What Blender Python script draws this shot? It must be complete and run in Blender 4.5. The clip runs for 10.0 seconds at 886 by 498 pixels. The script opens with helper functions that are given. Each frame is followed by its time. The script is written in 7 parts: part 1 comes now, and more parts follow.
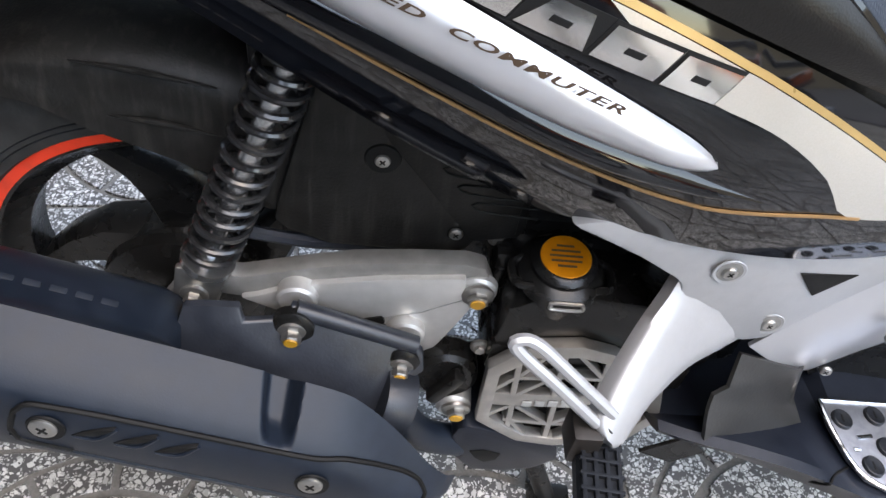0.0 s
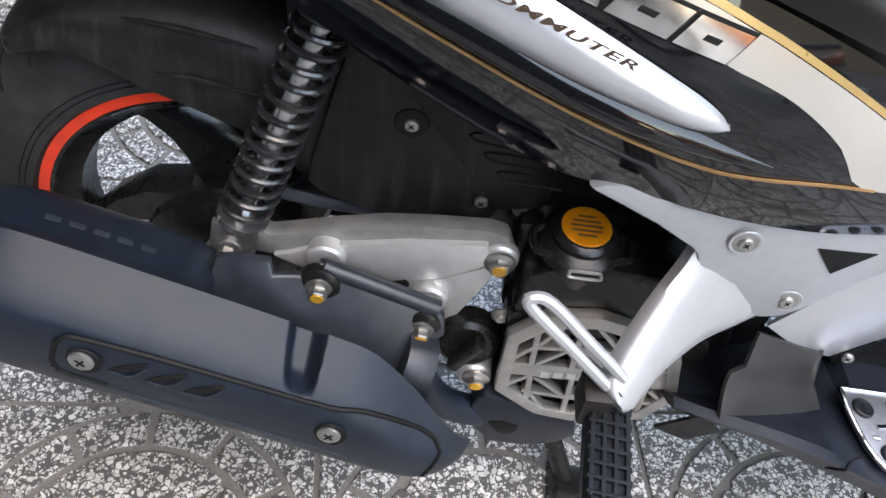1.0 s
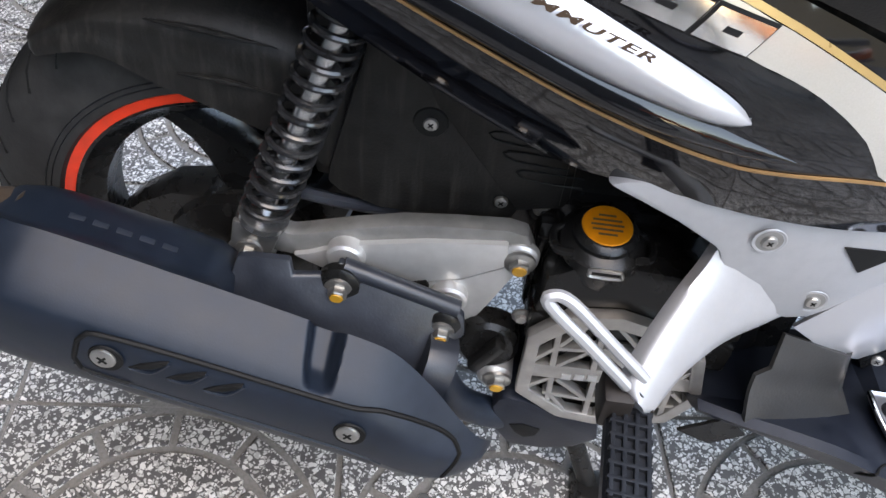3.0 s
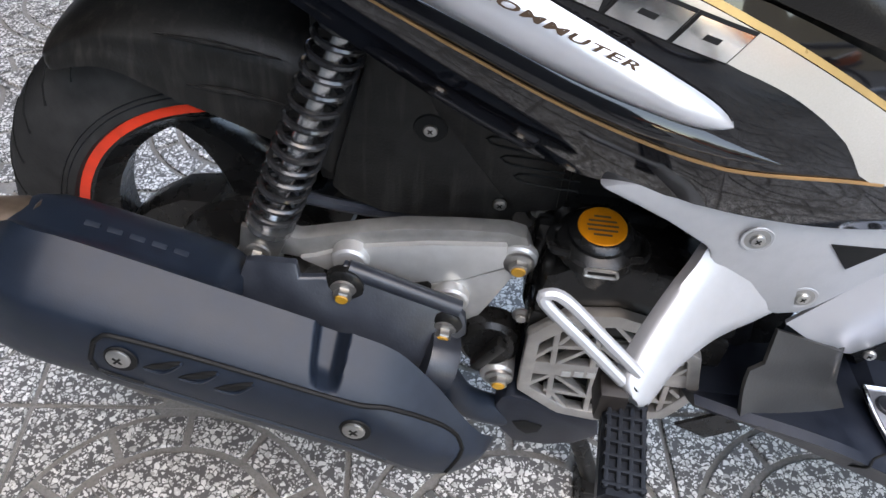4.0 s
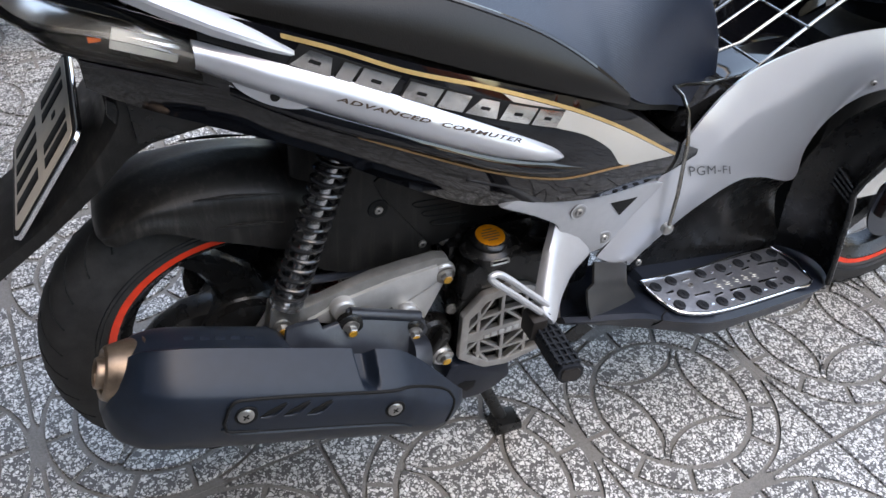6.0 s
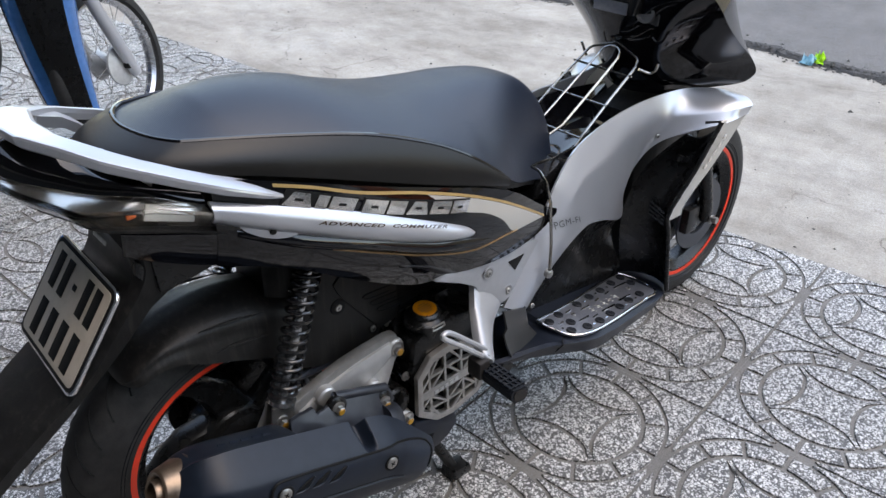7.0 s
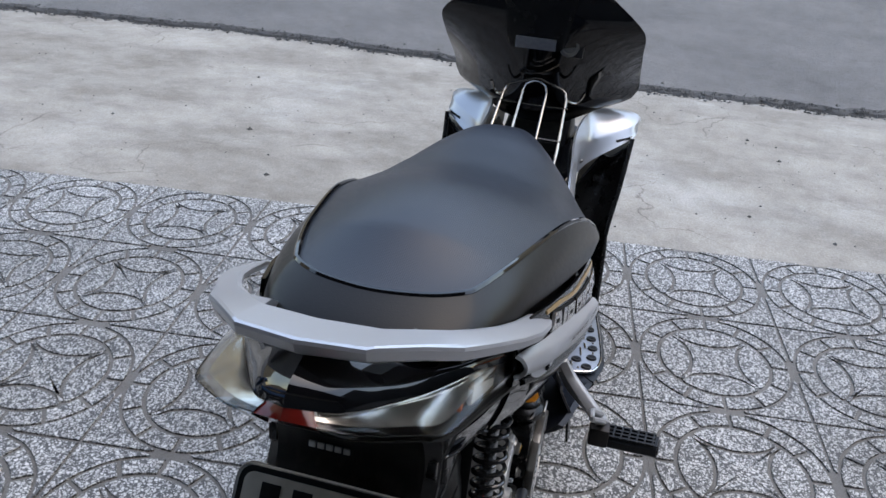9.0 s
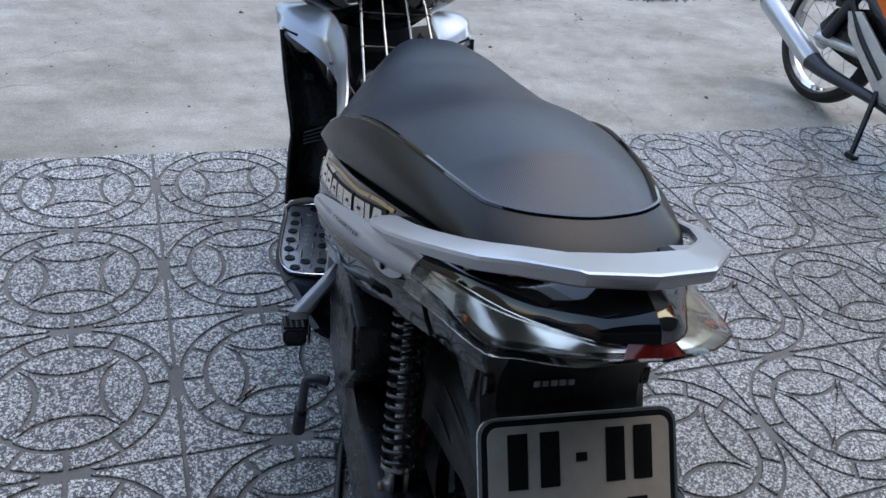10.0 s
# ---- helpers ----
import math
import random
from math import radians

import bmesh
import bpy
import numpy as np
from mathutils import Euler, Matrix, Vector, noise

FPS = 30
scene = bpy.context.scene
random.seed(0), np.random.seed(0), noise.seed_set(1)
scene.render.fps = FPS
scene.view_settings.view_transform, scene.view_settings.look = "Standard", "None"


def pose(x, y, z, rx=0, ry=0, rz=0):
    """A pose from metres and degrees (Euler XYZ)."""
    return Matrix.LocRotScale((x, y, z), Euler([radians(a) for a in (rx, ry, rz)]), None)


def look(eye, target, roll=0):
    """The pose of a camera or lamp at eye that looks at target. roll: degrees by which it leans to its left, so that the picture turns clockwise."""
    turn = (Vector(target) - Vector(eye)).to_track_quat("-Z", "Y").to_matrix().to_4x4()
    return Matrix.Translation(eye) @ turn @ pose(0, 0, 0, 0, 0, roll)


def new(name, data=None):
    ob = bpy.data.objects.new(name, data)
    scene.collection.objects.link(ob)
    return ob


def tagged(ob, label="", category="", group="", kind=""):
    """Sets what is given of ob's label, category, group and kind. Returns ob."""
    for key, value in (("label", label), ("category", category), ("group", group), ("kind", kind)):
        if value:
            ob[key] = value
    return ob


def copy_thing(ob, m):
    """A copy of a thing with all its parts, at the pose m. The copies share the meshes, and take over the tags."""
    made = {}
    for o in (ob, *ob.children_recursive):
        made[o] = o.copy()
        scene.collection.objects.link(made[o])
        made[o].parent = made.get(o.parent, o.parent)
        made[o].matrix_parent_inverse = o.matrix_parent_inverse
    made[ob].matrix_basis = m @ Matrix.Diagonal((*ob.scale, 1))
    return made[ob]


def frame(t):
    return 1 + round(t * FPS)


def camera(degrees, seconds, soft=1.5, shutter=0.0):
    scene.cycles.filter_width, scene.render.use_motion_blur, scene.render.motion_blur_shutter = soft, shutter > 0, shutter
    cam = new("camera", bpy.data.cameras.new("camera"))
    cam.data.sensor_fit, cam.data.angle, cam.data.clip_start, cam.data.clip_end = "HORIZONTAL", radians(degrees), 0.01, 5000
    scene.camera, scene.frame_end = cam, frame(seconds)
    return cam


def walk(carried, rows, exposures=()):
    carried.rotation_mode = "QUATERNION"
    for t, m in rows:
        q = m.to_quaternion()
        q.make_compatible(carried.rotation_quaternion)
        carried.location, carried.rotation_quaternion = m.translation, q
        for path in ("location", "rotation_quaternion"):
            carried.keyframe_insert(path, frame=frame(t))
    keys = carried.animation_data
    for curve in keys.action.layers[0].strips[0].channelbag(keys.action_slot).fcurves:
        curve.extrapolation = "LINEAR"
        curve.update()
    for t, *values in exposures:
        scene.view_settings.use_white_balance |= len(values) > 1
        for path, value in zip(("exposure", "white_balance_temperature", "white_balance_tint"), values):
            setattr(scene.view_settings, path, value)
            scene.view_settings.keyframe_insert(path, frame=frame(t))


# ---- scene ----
cam = camera(59.1, 10.0)
PATH = [
    (0, (-0.772, -0.083, 0.873), (-0.449, 1.241, -0.591), 9.5),
    (0.5, (-0.759, -0.119, 0.864), (-0.51, 1.221, -0.6), 8.5),
    (1, (-0.757, -0.123, 0.866), (-0.55, 1.226, -0.596), 8.4),
    (1.5, (-0.748, -0.117, 0.869), (-0.568, 1.235, -0.594), 7.6),
    (2, (-0.75, -0.119, 0.87), (-0.577, 1.242, -0.585), 7.6),
    (2.5, (-0.746, -0.125, 0.866), (-0.593, 1.241, -0.587), 6.9),
    (3, (-0.751, -0.127, 0.86), (-0.612, 1.24, -0.593), 6.3),
    (4.5, (-0.742, -0.18, 0.911), (-0.636, 1.21, -0.523), 4.4),
    (5, (-0.79, -0.231, 0.993), (-0.57, 1.176, -0.411), 6.7),
    (5.2, (-0.851, -0.232, 1.017), (-0.497, 1.153, -0.381), 7.7),
    (6.3, (-1.154, -0.412, 1.117), (-0.167, 0.874, -0.055), 1.9),
    (6.5, (-1.205, -0.431, 1.146), (-0.13, 0.843, 0.041), -0.0),
    (7, (-1.359, -0.427, 1.194), (-0.073, 0.707, 0.164), 0.2),
    (7.5, (-1.409, -0.334, 1.204), (-0.02, 0.715, 0.219), 1.6),
    (8, (-1.421, -0.135, 1.204), (0.057, 0.78, 0.215), 2.7),
    (8.5, (-1.516, 0.109, 1.218), (0.128, 0.669, 0.228), 2.7),
    (9, (-1.522, 0.333, 1.206), (0.209, 0.528, 0.225), 3.9),
    (9.5, (-1.449, 0.58, 1.167), (0.258, 0.337, 0.153), 9.0),
    (10, (-1.444, 0.823, 1.172), (0.074, 0.128, 0.071), 8.9),
]
EXPOSE = [(0, 1.58, 8950, 13), (5, 1.53, 8600, 13), (6.5, 0.94, 8600, 13), (8, 0.5, 8650, 13), (9, 0.36, 8150, 12), (10, 0.28, 7600, 11)]
walk(cam, [(t, look(eye, target, roll)) for t, eye, target, roll in PATH], EXPOSE)

# ---- light ----
world = bpy.data.worlds.new("world")
scene.world = world
world.use_nodes = True
_wn = world.node_tree.nodes
_sky = _wn.new("ShaderNodeTexSky")
_sky.sky_type, _sky.sun_disc = "NISHITA", False
_sky.sun_elevation, _sky.sun_rotation = radians(66), radians(158)
_sky.air_density, _sky.dust_density, _sky.ozone_density = 1.2, 0.7, 2.0
world.node_tree.links.new(_sky.outputs[0], _wn["Background"].inputs[0])
_wn["Background"].inputs[1].default_value = 0.42
sun = new("sun", bpy.data.lights.new("sun", "SUN"))
sun.data.energy, sun.data.angle, sun.data.color = 0.5, radians(60), (0.94, 0.975, 1.0)
sun.matrix_basis = look((1.3, -3.2, 8), (0, 0, 0))
scene.view_settings.exposure = 0.0


# ---- materials ----
def material(name, color, rough=0.5, metal=0.0, coat=0.0, spec=0.5, spots=0.0, grain=60.0, bump=0.0, bump_scale=400.0, rough_var=0.12, dust=0.0):
    """Principled surface with two scales of colour and gloss variation, and fine relief."""
    m = bpy.data.materials.new(name)
    m.use_nodes = True
    n, l = m.node_tree.nodes, m.node_tree.links
    b = n["Principled BSDF"]
    b.inputs["Metallic"].default_value = metal
    b.inputs["Coat Weight"].default_value = coat
    b.inputs["Specular IOR Level"].default_value = spec
    b.inputs["Coat Roughness"].default_value = 0.04
    tc = n.new("ShaderNodeTexCoord")
    big = n.new("ShaderNodeTexNoise")
    big.inputs["Scale"].default_value, big.inputs["Detail"].default_value = 7.0, 6.0
    fine = n.new("ShaderNodeTexNoise")
    fine.inputs["Scale"].default_value, fine.inputs["Detail"].default_value = grain, 4.0
    l.new(tc.outputs["Object"], big.inputs["Vector"]), l.new(tc.outputs["Object"], fine.inputs["Vector"])
    mix = n.new("ShaderNodeMath")
    mix.operation = "MULTIPLY"
    l.new(big.outputs[0], mix.inputs[0]), l.new(fine.outputs[0], mix.inputs[1])
    ramp = n.new("ShaderNodeMapRange")
    ramp.inputs[1].default_value, ramp.inputs[2].default_value = 0.12, 0.4
    l.new(mix.outputs[0], ramp.inputs[0])
    col = n.new("ShaderNodeMix")
    col.data_type = "RGBA"
    lo = tuple(c * (1 - spots) for c in color)
    hi = tuple(min(1, c * (1 + spots) + dust * 0.1) for c in color)
    col.inputs[6].default_value, col.inputs[7].default_value = (*lo, 1), (*hi, 1)
    l.new(ramp.outputs[0], col.inputs[0]), l.new(col.outputs[2], b.inputs["Base Color"])
    rr = n.new("ShaderNodeMapRange")
    rr.inputs[3].default_value, rr.inputs[4].default_value = max(0.02, rough * (1 - rough_var)), min(1, rough * (1 + rough_var) + dust * 0.2)
    l.new(ramp.outputs[0], rr.inputs[0]), l.new(rr.outputs[0], b.inputs["Roughness"])
    if bump:
        bn = n.new("ShaderNodeTexNoise")
        bn.inputs["Scale"].default_value, bn.inputs["Detail"].default_value = bump_scale, 3.0
        l.new(tc.outputs["Object"], bn.inputs["Vector"])
        bu = n.new("ShaderNodeBump")
        bu.inputs["Strength"].default_value, bu.inputs["Distance"].default_value = bump, 0.001
        l.new(bn.outputs[0], bu.inputs["Height"]), l.new(bu.outputs[0], b.inputs["Normal"])
    return m


GLOSS = material("gloss_black_paint", (0.004, 0.004, 0.005), 0.06, coat=0.15, spec=0.5, spots=0.2)
PLASTIC = material("black_plastic", (0.008, 0.0075, 0.007), 0.42, spec=0.26, spots=0.25, bump=0.25, dust=0.05)
def streaked(m, tone, amount):
    """Dried rain streaks and dust running down a plastic."""
    n, l = m.node_tree.nodes, m.node_tree.links
    b = n["Principled BSDF"]
    old = b.inputs["Base Color"].links[0].from_socket
    tc, mp, t = n.new("ShaderNodeTexCoord"), n.new("ShaderNodeMapping"), n.new("ShaderNodeTexNoise")
    mp.inputs["Scale"].default_value = (130.0, 90.0, 9.0)
    t.inputs["Scale"].default_value, t.inputs["Detail"].default_value = 1.0, 5.0
    l.new(tc.outputs["Object"], mp.inputs["Vector"]), l.new(mp.outputs[0], t.inputs["Vector"])
    r = n.new("ShaderNodeMapRange")
    r.inputs[1].default_value, r.inputs[2].default_value, r.inputs[4].default_value = 0.53, 0.72, amount
    l.new(t.outputs[0], r.inputs[0])
    x = n.new("ShaderNodeMix")
    x.data_type = "RGBA"
    x.inputs[7].default_value = (*tone, 1)
    l.new(r.outputs[0], x.inputs[0]), l.new(old, x.inputs[6]), l.new(x.outputs[2], b.inputs["Base Color"])
    return m


streaked(PLASTIC, (0.06, 0.056, 0.05), 0.28)
SATIN = material("satin_black_plastic", (0.007, 0.007, 0.007), 0.27, spec=0.35, spots=0.2, bump=0.1, dust=0.03)
# Black paint; its blue is the sky's sheen, put into the base colour.
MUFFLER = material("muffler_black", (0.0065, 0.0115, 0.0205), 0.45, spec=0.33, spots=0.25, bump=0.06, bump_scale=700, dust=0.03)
BRACKETBLACK = material("painted_steel_black", (0.016, 0.0195, 0.027), 0.34, spots=0.25, bump=0.15, dust=0.08)
RUBBER = material("rubber", (0.008, 0.0095, 0.0125), 0.42, spec=0.3, spots=0.3, bump=0.3, dust=0.03)
TYRE = material("tyre_rubber", (0.013, 0.0125, 0.012), 0.65, spec=0.35, spots=0.35, bump=0.35, bump_scale=250, dust=0.15)
PEGSILVER = material("cast_silver", (0.385, 0.388, 0.397), 0.38, metal=0.4, spots=0.05, grain=90, bump=0.08)
SILVER = material("silver_paint", (0.52, 0.526, 0.547), 0.29, metal=0.6, coat=0.0, spots=0.02, grain=25, rough_var=0.05)
CHAMPAGNE = material("champagne_decal", (0.5, 0.47, 0.42), 0.22, metal=0.35, coat=0.5, spots=0.06, grain=900)
GRILLEMETAL = material("worn_grille_alloy", (0.40, 0.385, 0.365), 0.36, metal=0.75, spots=0.2, bump=0.1)
DULLALLOY = material("dark_cast_alloy", (0.24, 0.235, 0.225), 0.5, metal=0.5, spots=0.25, bump=0.15)
ALLOY = material("cast_alloy", (0.55, 0.55, 0.54), 0.4, metal=0.6, spots=0.12, bump=0.12)
STEEL = material("zinc_steel", (0.40, 0.39, 0.37), 0.34, metal=0.9, spots=0.25)
REFLECTOR = material("lamp_reflector", (0.66, 0.62, 0.56), 0.2, metal=1.0, spots=0.25, grain=30)
CHROME = material("chrome", (0.75, 0.75, 0.76), 0.09, metal=1.0, spots=0.08)
TIPCHROME = material("heat_tinted_steel", (0.26, 0.19, 0.14), 0.38, metal=0.85, spots=0.55, grain=40)
SHOCKROD = material("shock_tube_steel", (0.42, 0.42, 0.42), 0.18, metal=0.9, spots=0.3)
WIRE = material("bright_wire", (0.36, 0.34, 0.31), 0.2, metal=1.0, spots=0.25)
OLDCHROME = material("dull_chrome", (0.55, 0.55, 0.56), 0.26, metal=0.9, spots=0.2)
# Black plastic with the bluish sky reflection mixed into its colour.
FLOORPLASTIC = material("sky_tinted_black_plastic", (0.008, 0.011, 0.018), 0.34, spec=0.28, spots=0.2, bump=0.1, dust=0.04)
STEPMETAL = material("brushed_step_metal", (0.34, 0.35, 0.38), 0.36, metal=0.85, spots=0.15, grain=150)
SPRING = material("spring_black", (0.015, 0.015, 0.016), 0.22, coat=0.3, spots=0.2)
GOLDMARK = material("yellow_paint_mark", (0.44, 0.22, 0.02), 0.5, spots=0.4)
COPPERLINE = material("copper_pinstripe", (0.36, 0.2, 0.08), 0.35, metal=0.3, spots=0.2)
GOLDLINE = material("gold_pinstripe", (0.46, 0.30, 0.12), 0.3, metal=0.3, spots=0.1)
RUSTY = material("scuffed_steel", (0.022, 0.018, 0.016), 0.5, metal=0.3, spots=0.5, grain=120)
CAP = material("amber_cap_label", (0.50, 0.165, 0.006), 0.55, spec=0.2, spots=0.25)
RED = material("red_rim_tape", (0.8, 0.045, 0.015), 0.42, spots=0.12)
REDLENS = material("red_lens", (0.11, 0.008, 0.006), 0.12, coat=0.1, spots=0.15)
AMBER = material("amber_lens", (0.6, 0.12, 0.03), 0.2, coat=0.4, spots=0.1)
PLATE = material("plate_enamel", (0.42, 0.37, 0.30), 0.45, spots=0.08, dust=0.2)
# Print black; also painted shade in slots, gaps, holes and recesses.
INKSHADE = material("black_ink_and_shade", (0.008, 0.008, 0.008), 0.6, spec=0.15, spots=0.1)
BROWNINK = material("dark_brown_print", (0.06, 0.035, 0.02), 0.4, spots=0.1)
LETTER = material("embossed_letter_silver", (0.74, 0.70, 0.66), 0.12, metal=1.0, spots=0.05)
GREYPRINT = material("grey_print", (0.05, 0.055, 0.06), 0.4, spots=0.1)
GREYPLASTIC = material("dark_grey_plastic", (0.026, 0.026, 0.026), 0.33, spots=0.15, bump=0.15)
BLUE = material("blue_gloss_paint", (0.03, 0.13, 0.33), 0.14, coat=0.5, spots=0.15)
ORANGE = material("orange_gloss_paint", (0.75, 0.13, 0.01), 0.2, coat=0.4, spots=0.1)
# For unseen dark surfaces that block or darken reflections.
DARKSURROUND = material("dark_surround", (0.05, 0.05, 0.052), 0.6, spots=0.2)
# For unseen walls added to give warm reflections.
WARMWALL = material("warm_reflection_wall", (0.42, 0.32, 0.22), 0.8, spots=0.15, grain=3)
WALL = material("plaster", (0.5, 0.48, 0.44), 0.8, spots=0.1, bump=0.2)
LIME = material("lime_plastic", (0.35, 0.75, 0.02), 0.4, spots=0.15)
TEAL = material("pale_blue_plastic", (0.18, 0.42, 0.52), 0.4, spots=0.15)
CREAM = material("cream_film", (0.6, 0.58, 0.52), 0.3, spots=0.1)


def seat_vinyl(name, ribs):
    # The ribbed top's blue imitates reflected sky; the vinyl itself is black.
    m = material(name, (0.006, 0.0105, 0.021) if ribs else (0.009, 0.008, 0.007), 0.38 if ribs else 0.34, spec=0.6 if ribs else 0.32, spots=0.12, grain=200, bump=0.0, dust=0.0)
    n, l = m.node_tree.nodes, m.node_tree.links
    tc = n.new("ShaderNodeTexCoord")
    if ribs:
        t = n.new("ShaderNodeTexWave")
        t.wave_type, t.bands_direction = "BANDS", "X"
        t.inputs["Scale"].default_value, t.inputs["Distortion"].default_value = 170.0, 0.4
        t2 = n.new("ShaderNodeTexWave")
        t2.wave_type, t2.bands_direction = "BANDS", "Y"
        t2.inputs["Scale"].default_value = 170.0
        l.new(tc.outputs["Object"], t.inputs["Vector"]), l.new(tc.outputs["Object"], t2.inputs["Vector"])
        mx = n.new("ShaderNodeMath")
        mx.operation = "MULTIPLY"
        l.new(t.outputs["Fac"], mx.inputs[0]), l.new(t2.outputs["Fac"], mx.inputs[1])
        h = mx.outputs[0]
    else:
        t = n.new("ShaderNodeTexVoronoi")
        t.inputs["Scale"].default_value = 700.0
        l.new(tc.outputs["Object"], t.inputs["Vector"])
        h = t.outputs["Distance"]
    bu = n.new("ShaderNodeBump")
    bu.inputs["Strength"].default_value, bu.inputs["Distance"].default_value = 0.2 if ribs else 0.1, 0.0008
    l.new(h, bu.inputs["Height"]), l.new(bu.outputs[0], n["Principled BSDF"].inputs["Normal"])
    return m


SEATTOP, SEATSIDE = seat_vinyl("ribbed_seat_vinyl", True), seat_vinyl("smooth_seat_vinyl", False)


def clear_lens():
    m = bpy.data.materials.new("clear_lens")
    m.use_nodes = True
    b = m.node_tree.nodes["Principled BSDF"]
    b.inputs["Base Color"].default_value = (0.93, 0.93, 0.92, 1)
    b.inputs["Roughness"].default_value = 0.05
    b.inputs["Transmission Weight"].default_value = 1.0
    b.inputs["IOR"].default_value = 1.3
    return m


CLEAR = clear_lens()


def ground_nodes(name):
    m = bpy.data.materials.new(name)
    m.use_nodes = True
    n, l = m.node_tree.nodes, m.node_tree.links
    g = n.new("ShaderNodeNewGeometry")
    return m, n, l, g.outputs["Position"], n["Principled BSDF"]


def noise_node(n, l, pos, scale, detail=4.0, rough=0.6):
    t = n.new("ShaderNodeTexNoise")
    t.inputs["Scale"].default_value, t.inputs["Detail"].default_value, t.inputs["Roughness"].default_value = scale, detail, rough
    l.new(pos, t.inputs["Vector"])
    return t.outputs[0]


def ramp_node(n, l, src, stops):
    r = n.new("ShaderNodeValToRGB")
    e = r.color_ramp.elements
    while len(e) < len(stops):
        e.new(0.5)
    for el, (p, c) in zip(e, stops):
        el.position, el.color = p, (*c, 1)
    l.new(src, r.inputs[0])
    return r.outputs[0]


def mix_node(n, l, fac, a, b, kind="MIX"):
    x = n.new("ShaderNodeMix")
    x.data_type, x.blend_type = "RGBA", kind
    for sock, v in ((0, fac), (6, a), (7, b)):
        if isinstance(v, tuple):
            x.inputs[sock].default_value = (*v, 1)
        elif isinstance(v, float):
            x.inputs[sock].default_value = v
        else:
            l.new(v, x.inputs[sock])
    return x.outputs[2]


def terrazzo():
    """White stone chips in a dark grey cement, dusty and stained in places."""
    m, n, l, pos, b = ground_nodes("terrazzo")
    warp = n.new("ShaderNodeVectorMath")
    warp.operation = "MULTIPLY_ADD"
    wn = n.new("ShaderNodeTexNoise")
    wn.inputs["Scale"].default_value = 150.0
    l.new(pos, wn.inputs["Vector"]), l.new(wn.outputs[1], warp.inputs[0])
    warp.inputs[1].default_value = (0.005, 0.005, 0.0)
    l.new(pos, warp.inputs[2])
    chips = None
    for scale, keep in ((140.0, 0.40), (270.0, 0.50)):
        e = n.new("ShaderNodeTexVoronoi")
        e.feature = "DISTANCE_TO_EDGE"
        c = n.new("ShaderNodeTexVoronoi")
        for v in (e, c):
            v.inputs["Scale"].default_value = scale
            l.new(warp.outputs[0], v.inputs["Vector"])
        edge = n.new("ShaderNodeMapRange")
        edge.inputs[1].default_value, edge.inputs[2].default_value = 0.10, 0.15
        l.new(e.outputs["Distance"], edge.inputs[0])
        sep = n.new("ShaderNodeSeparateColor")
        l.new(c.outputs["Color"], sep.inputs[0])
        pick = n.new("ShaderNodeMath")
        pick.operation = "GREATER_THAN"
        pick.inputs[1].default_value = keep
        l.new(sep.outputs[0], pick.inputs[0])
        one = n.new("ShaderNodeMath")
        one.operation = "MULTIPLY"
        l.new(edge.outputs[0], one.inputs[0]), l.new(pick.outputs[0], one.inputs[1])
        tone = ramp_node(n, l, sep.outputs[1], [(0.0, (0.36, 0.35, 0.33)), (0.4, (0.58, 0.57, 0.545)), (1.0, (0.76, 0.75, 0.72))])
        base = mix_node(n, l, noise_node(n, l, pos, 60.0), (0.066, 0.065, 0.064), (0.115, 0.112, 0.108)) if chips is None else chips
        chips = mix_node(n, l, one.outputs[0], base, tone)
    dirt = ramp_node(n, l, noise_node(n, l, pos, 2.2, 7.0, 0.65), [(0.35, (0.72, 0.70, 0.67)), (0.62, (1.0, 1.0, 1.0))])
    col = mix_node(n, l, 1.0, chips, dirt, "MULTIPLY")
    info = n.new("ShaderNodeObjectInfo")
    per = n.new("ShaderNodeMapRange")
    per.inputs[3].default_value, per.inputs[4].default_value = 0.88, 1.08
    l.new(info.outputs["Random"], per.inputs[0])
    comb = n.new("ShaderNodeCombineColor")
    for k in range(3):
        l.new(per.outputs[0], comb.inputs[k])
    col = mix_node(n, l, 1.0, col, comb.outputs[0], "MULTIPLY")
    l.new(col, b.inputs["Base Color"])
    b.inputs["Roughness"].default_value = 0.5
    bu = n.new("ShaderNodeBump")
    bu.inputs["Strength"].default_value, bu.inputs["Distance"].default_value = 0.2, 0.001
    l.new(noise_node(n, l, pos, 300.0), bu.inputs["Height"]), l.new(bu.outputs[0], b.inputs["Normal"])
    return m


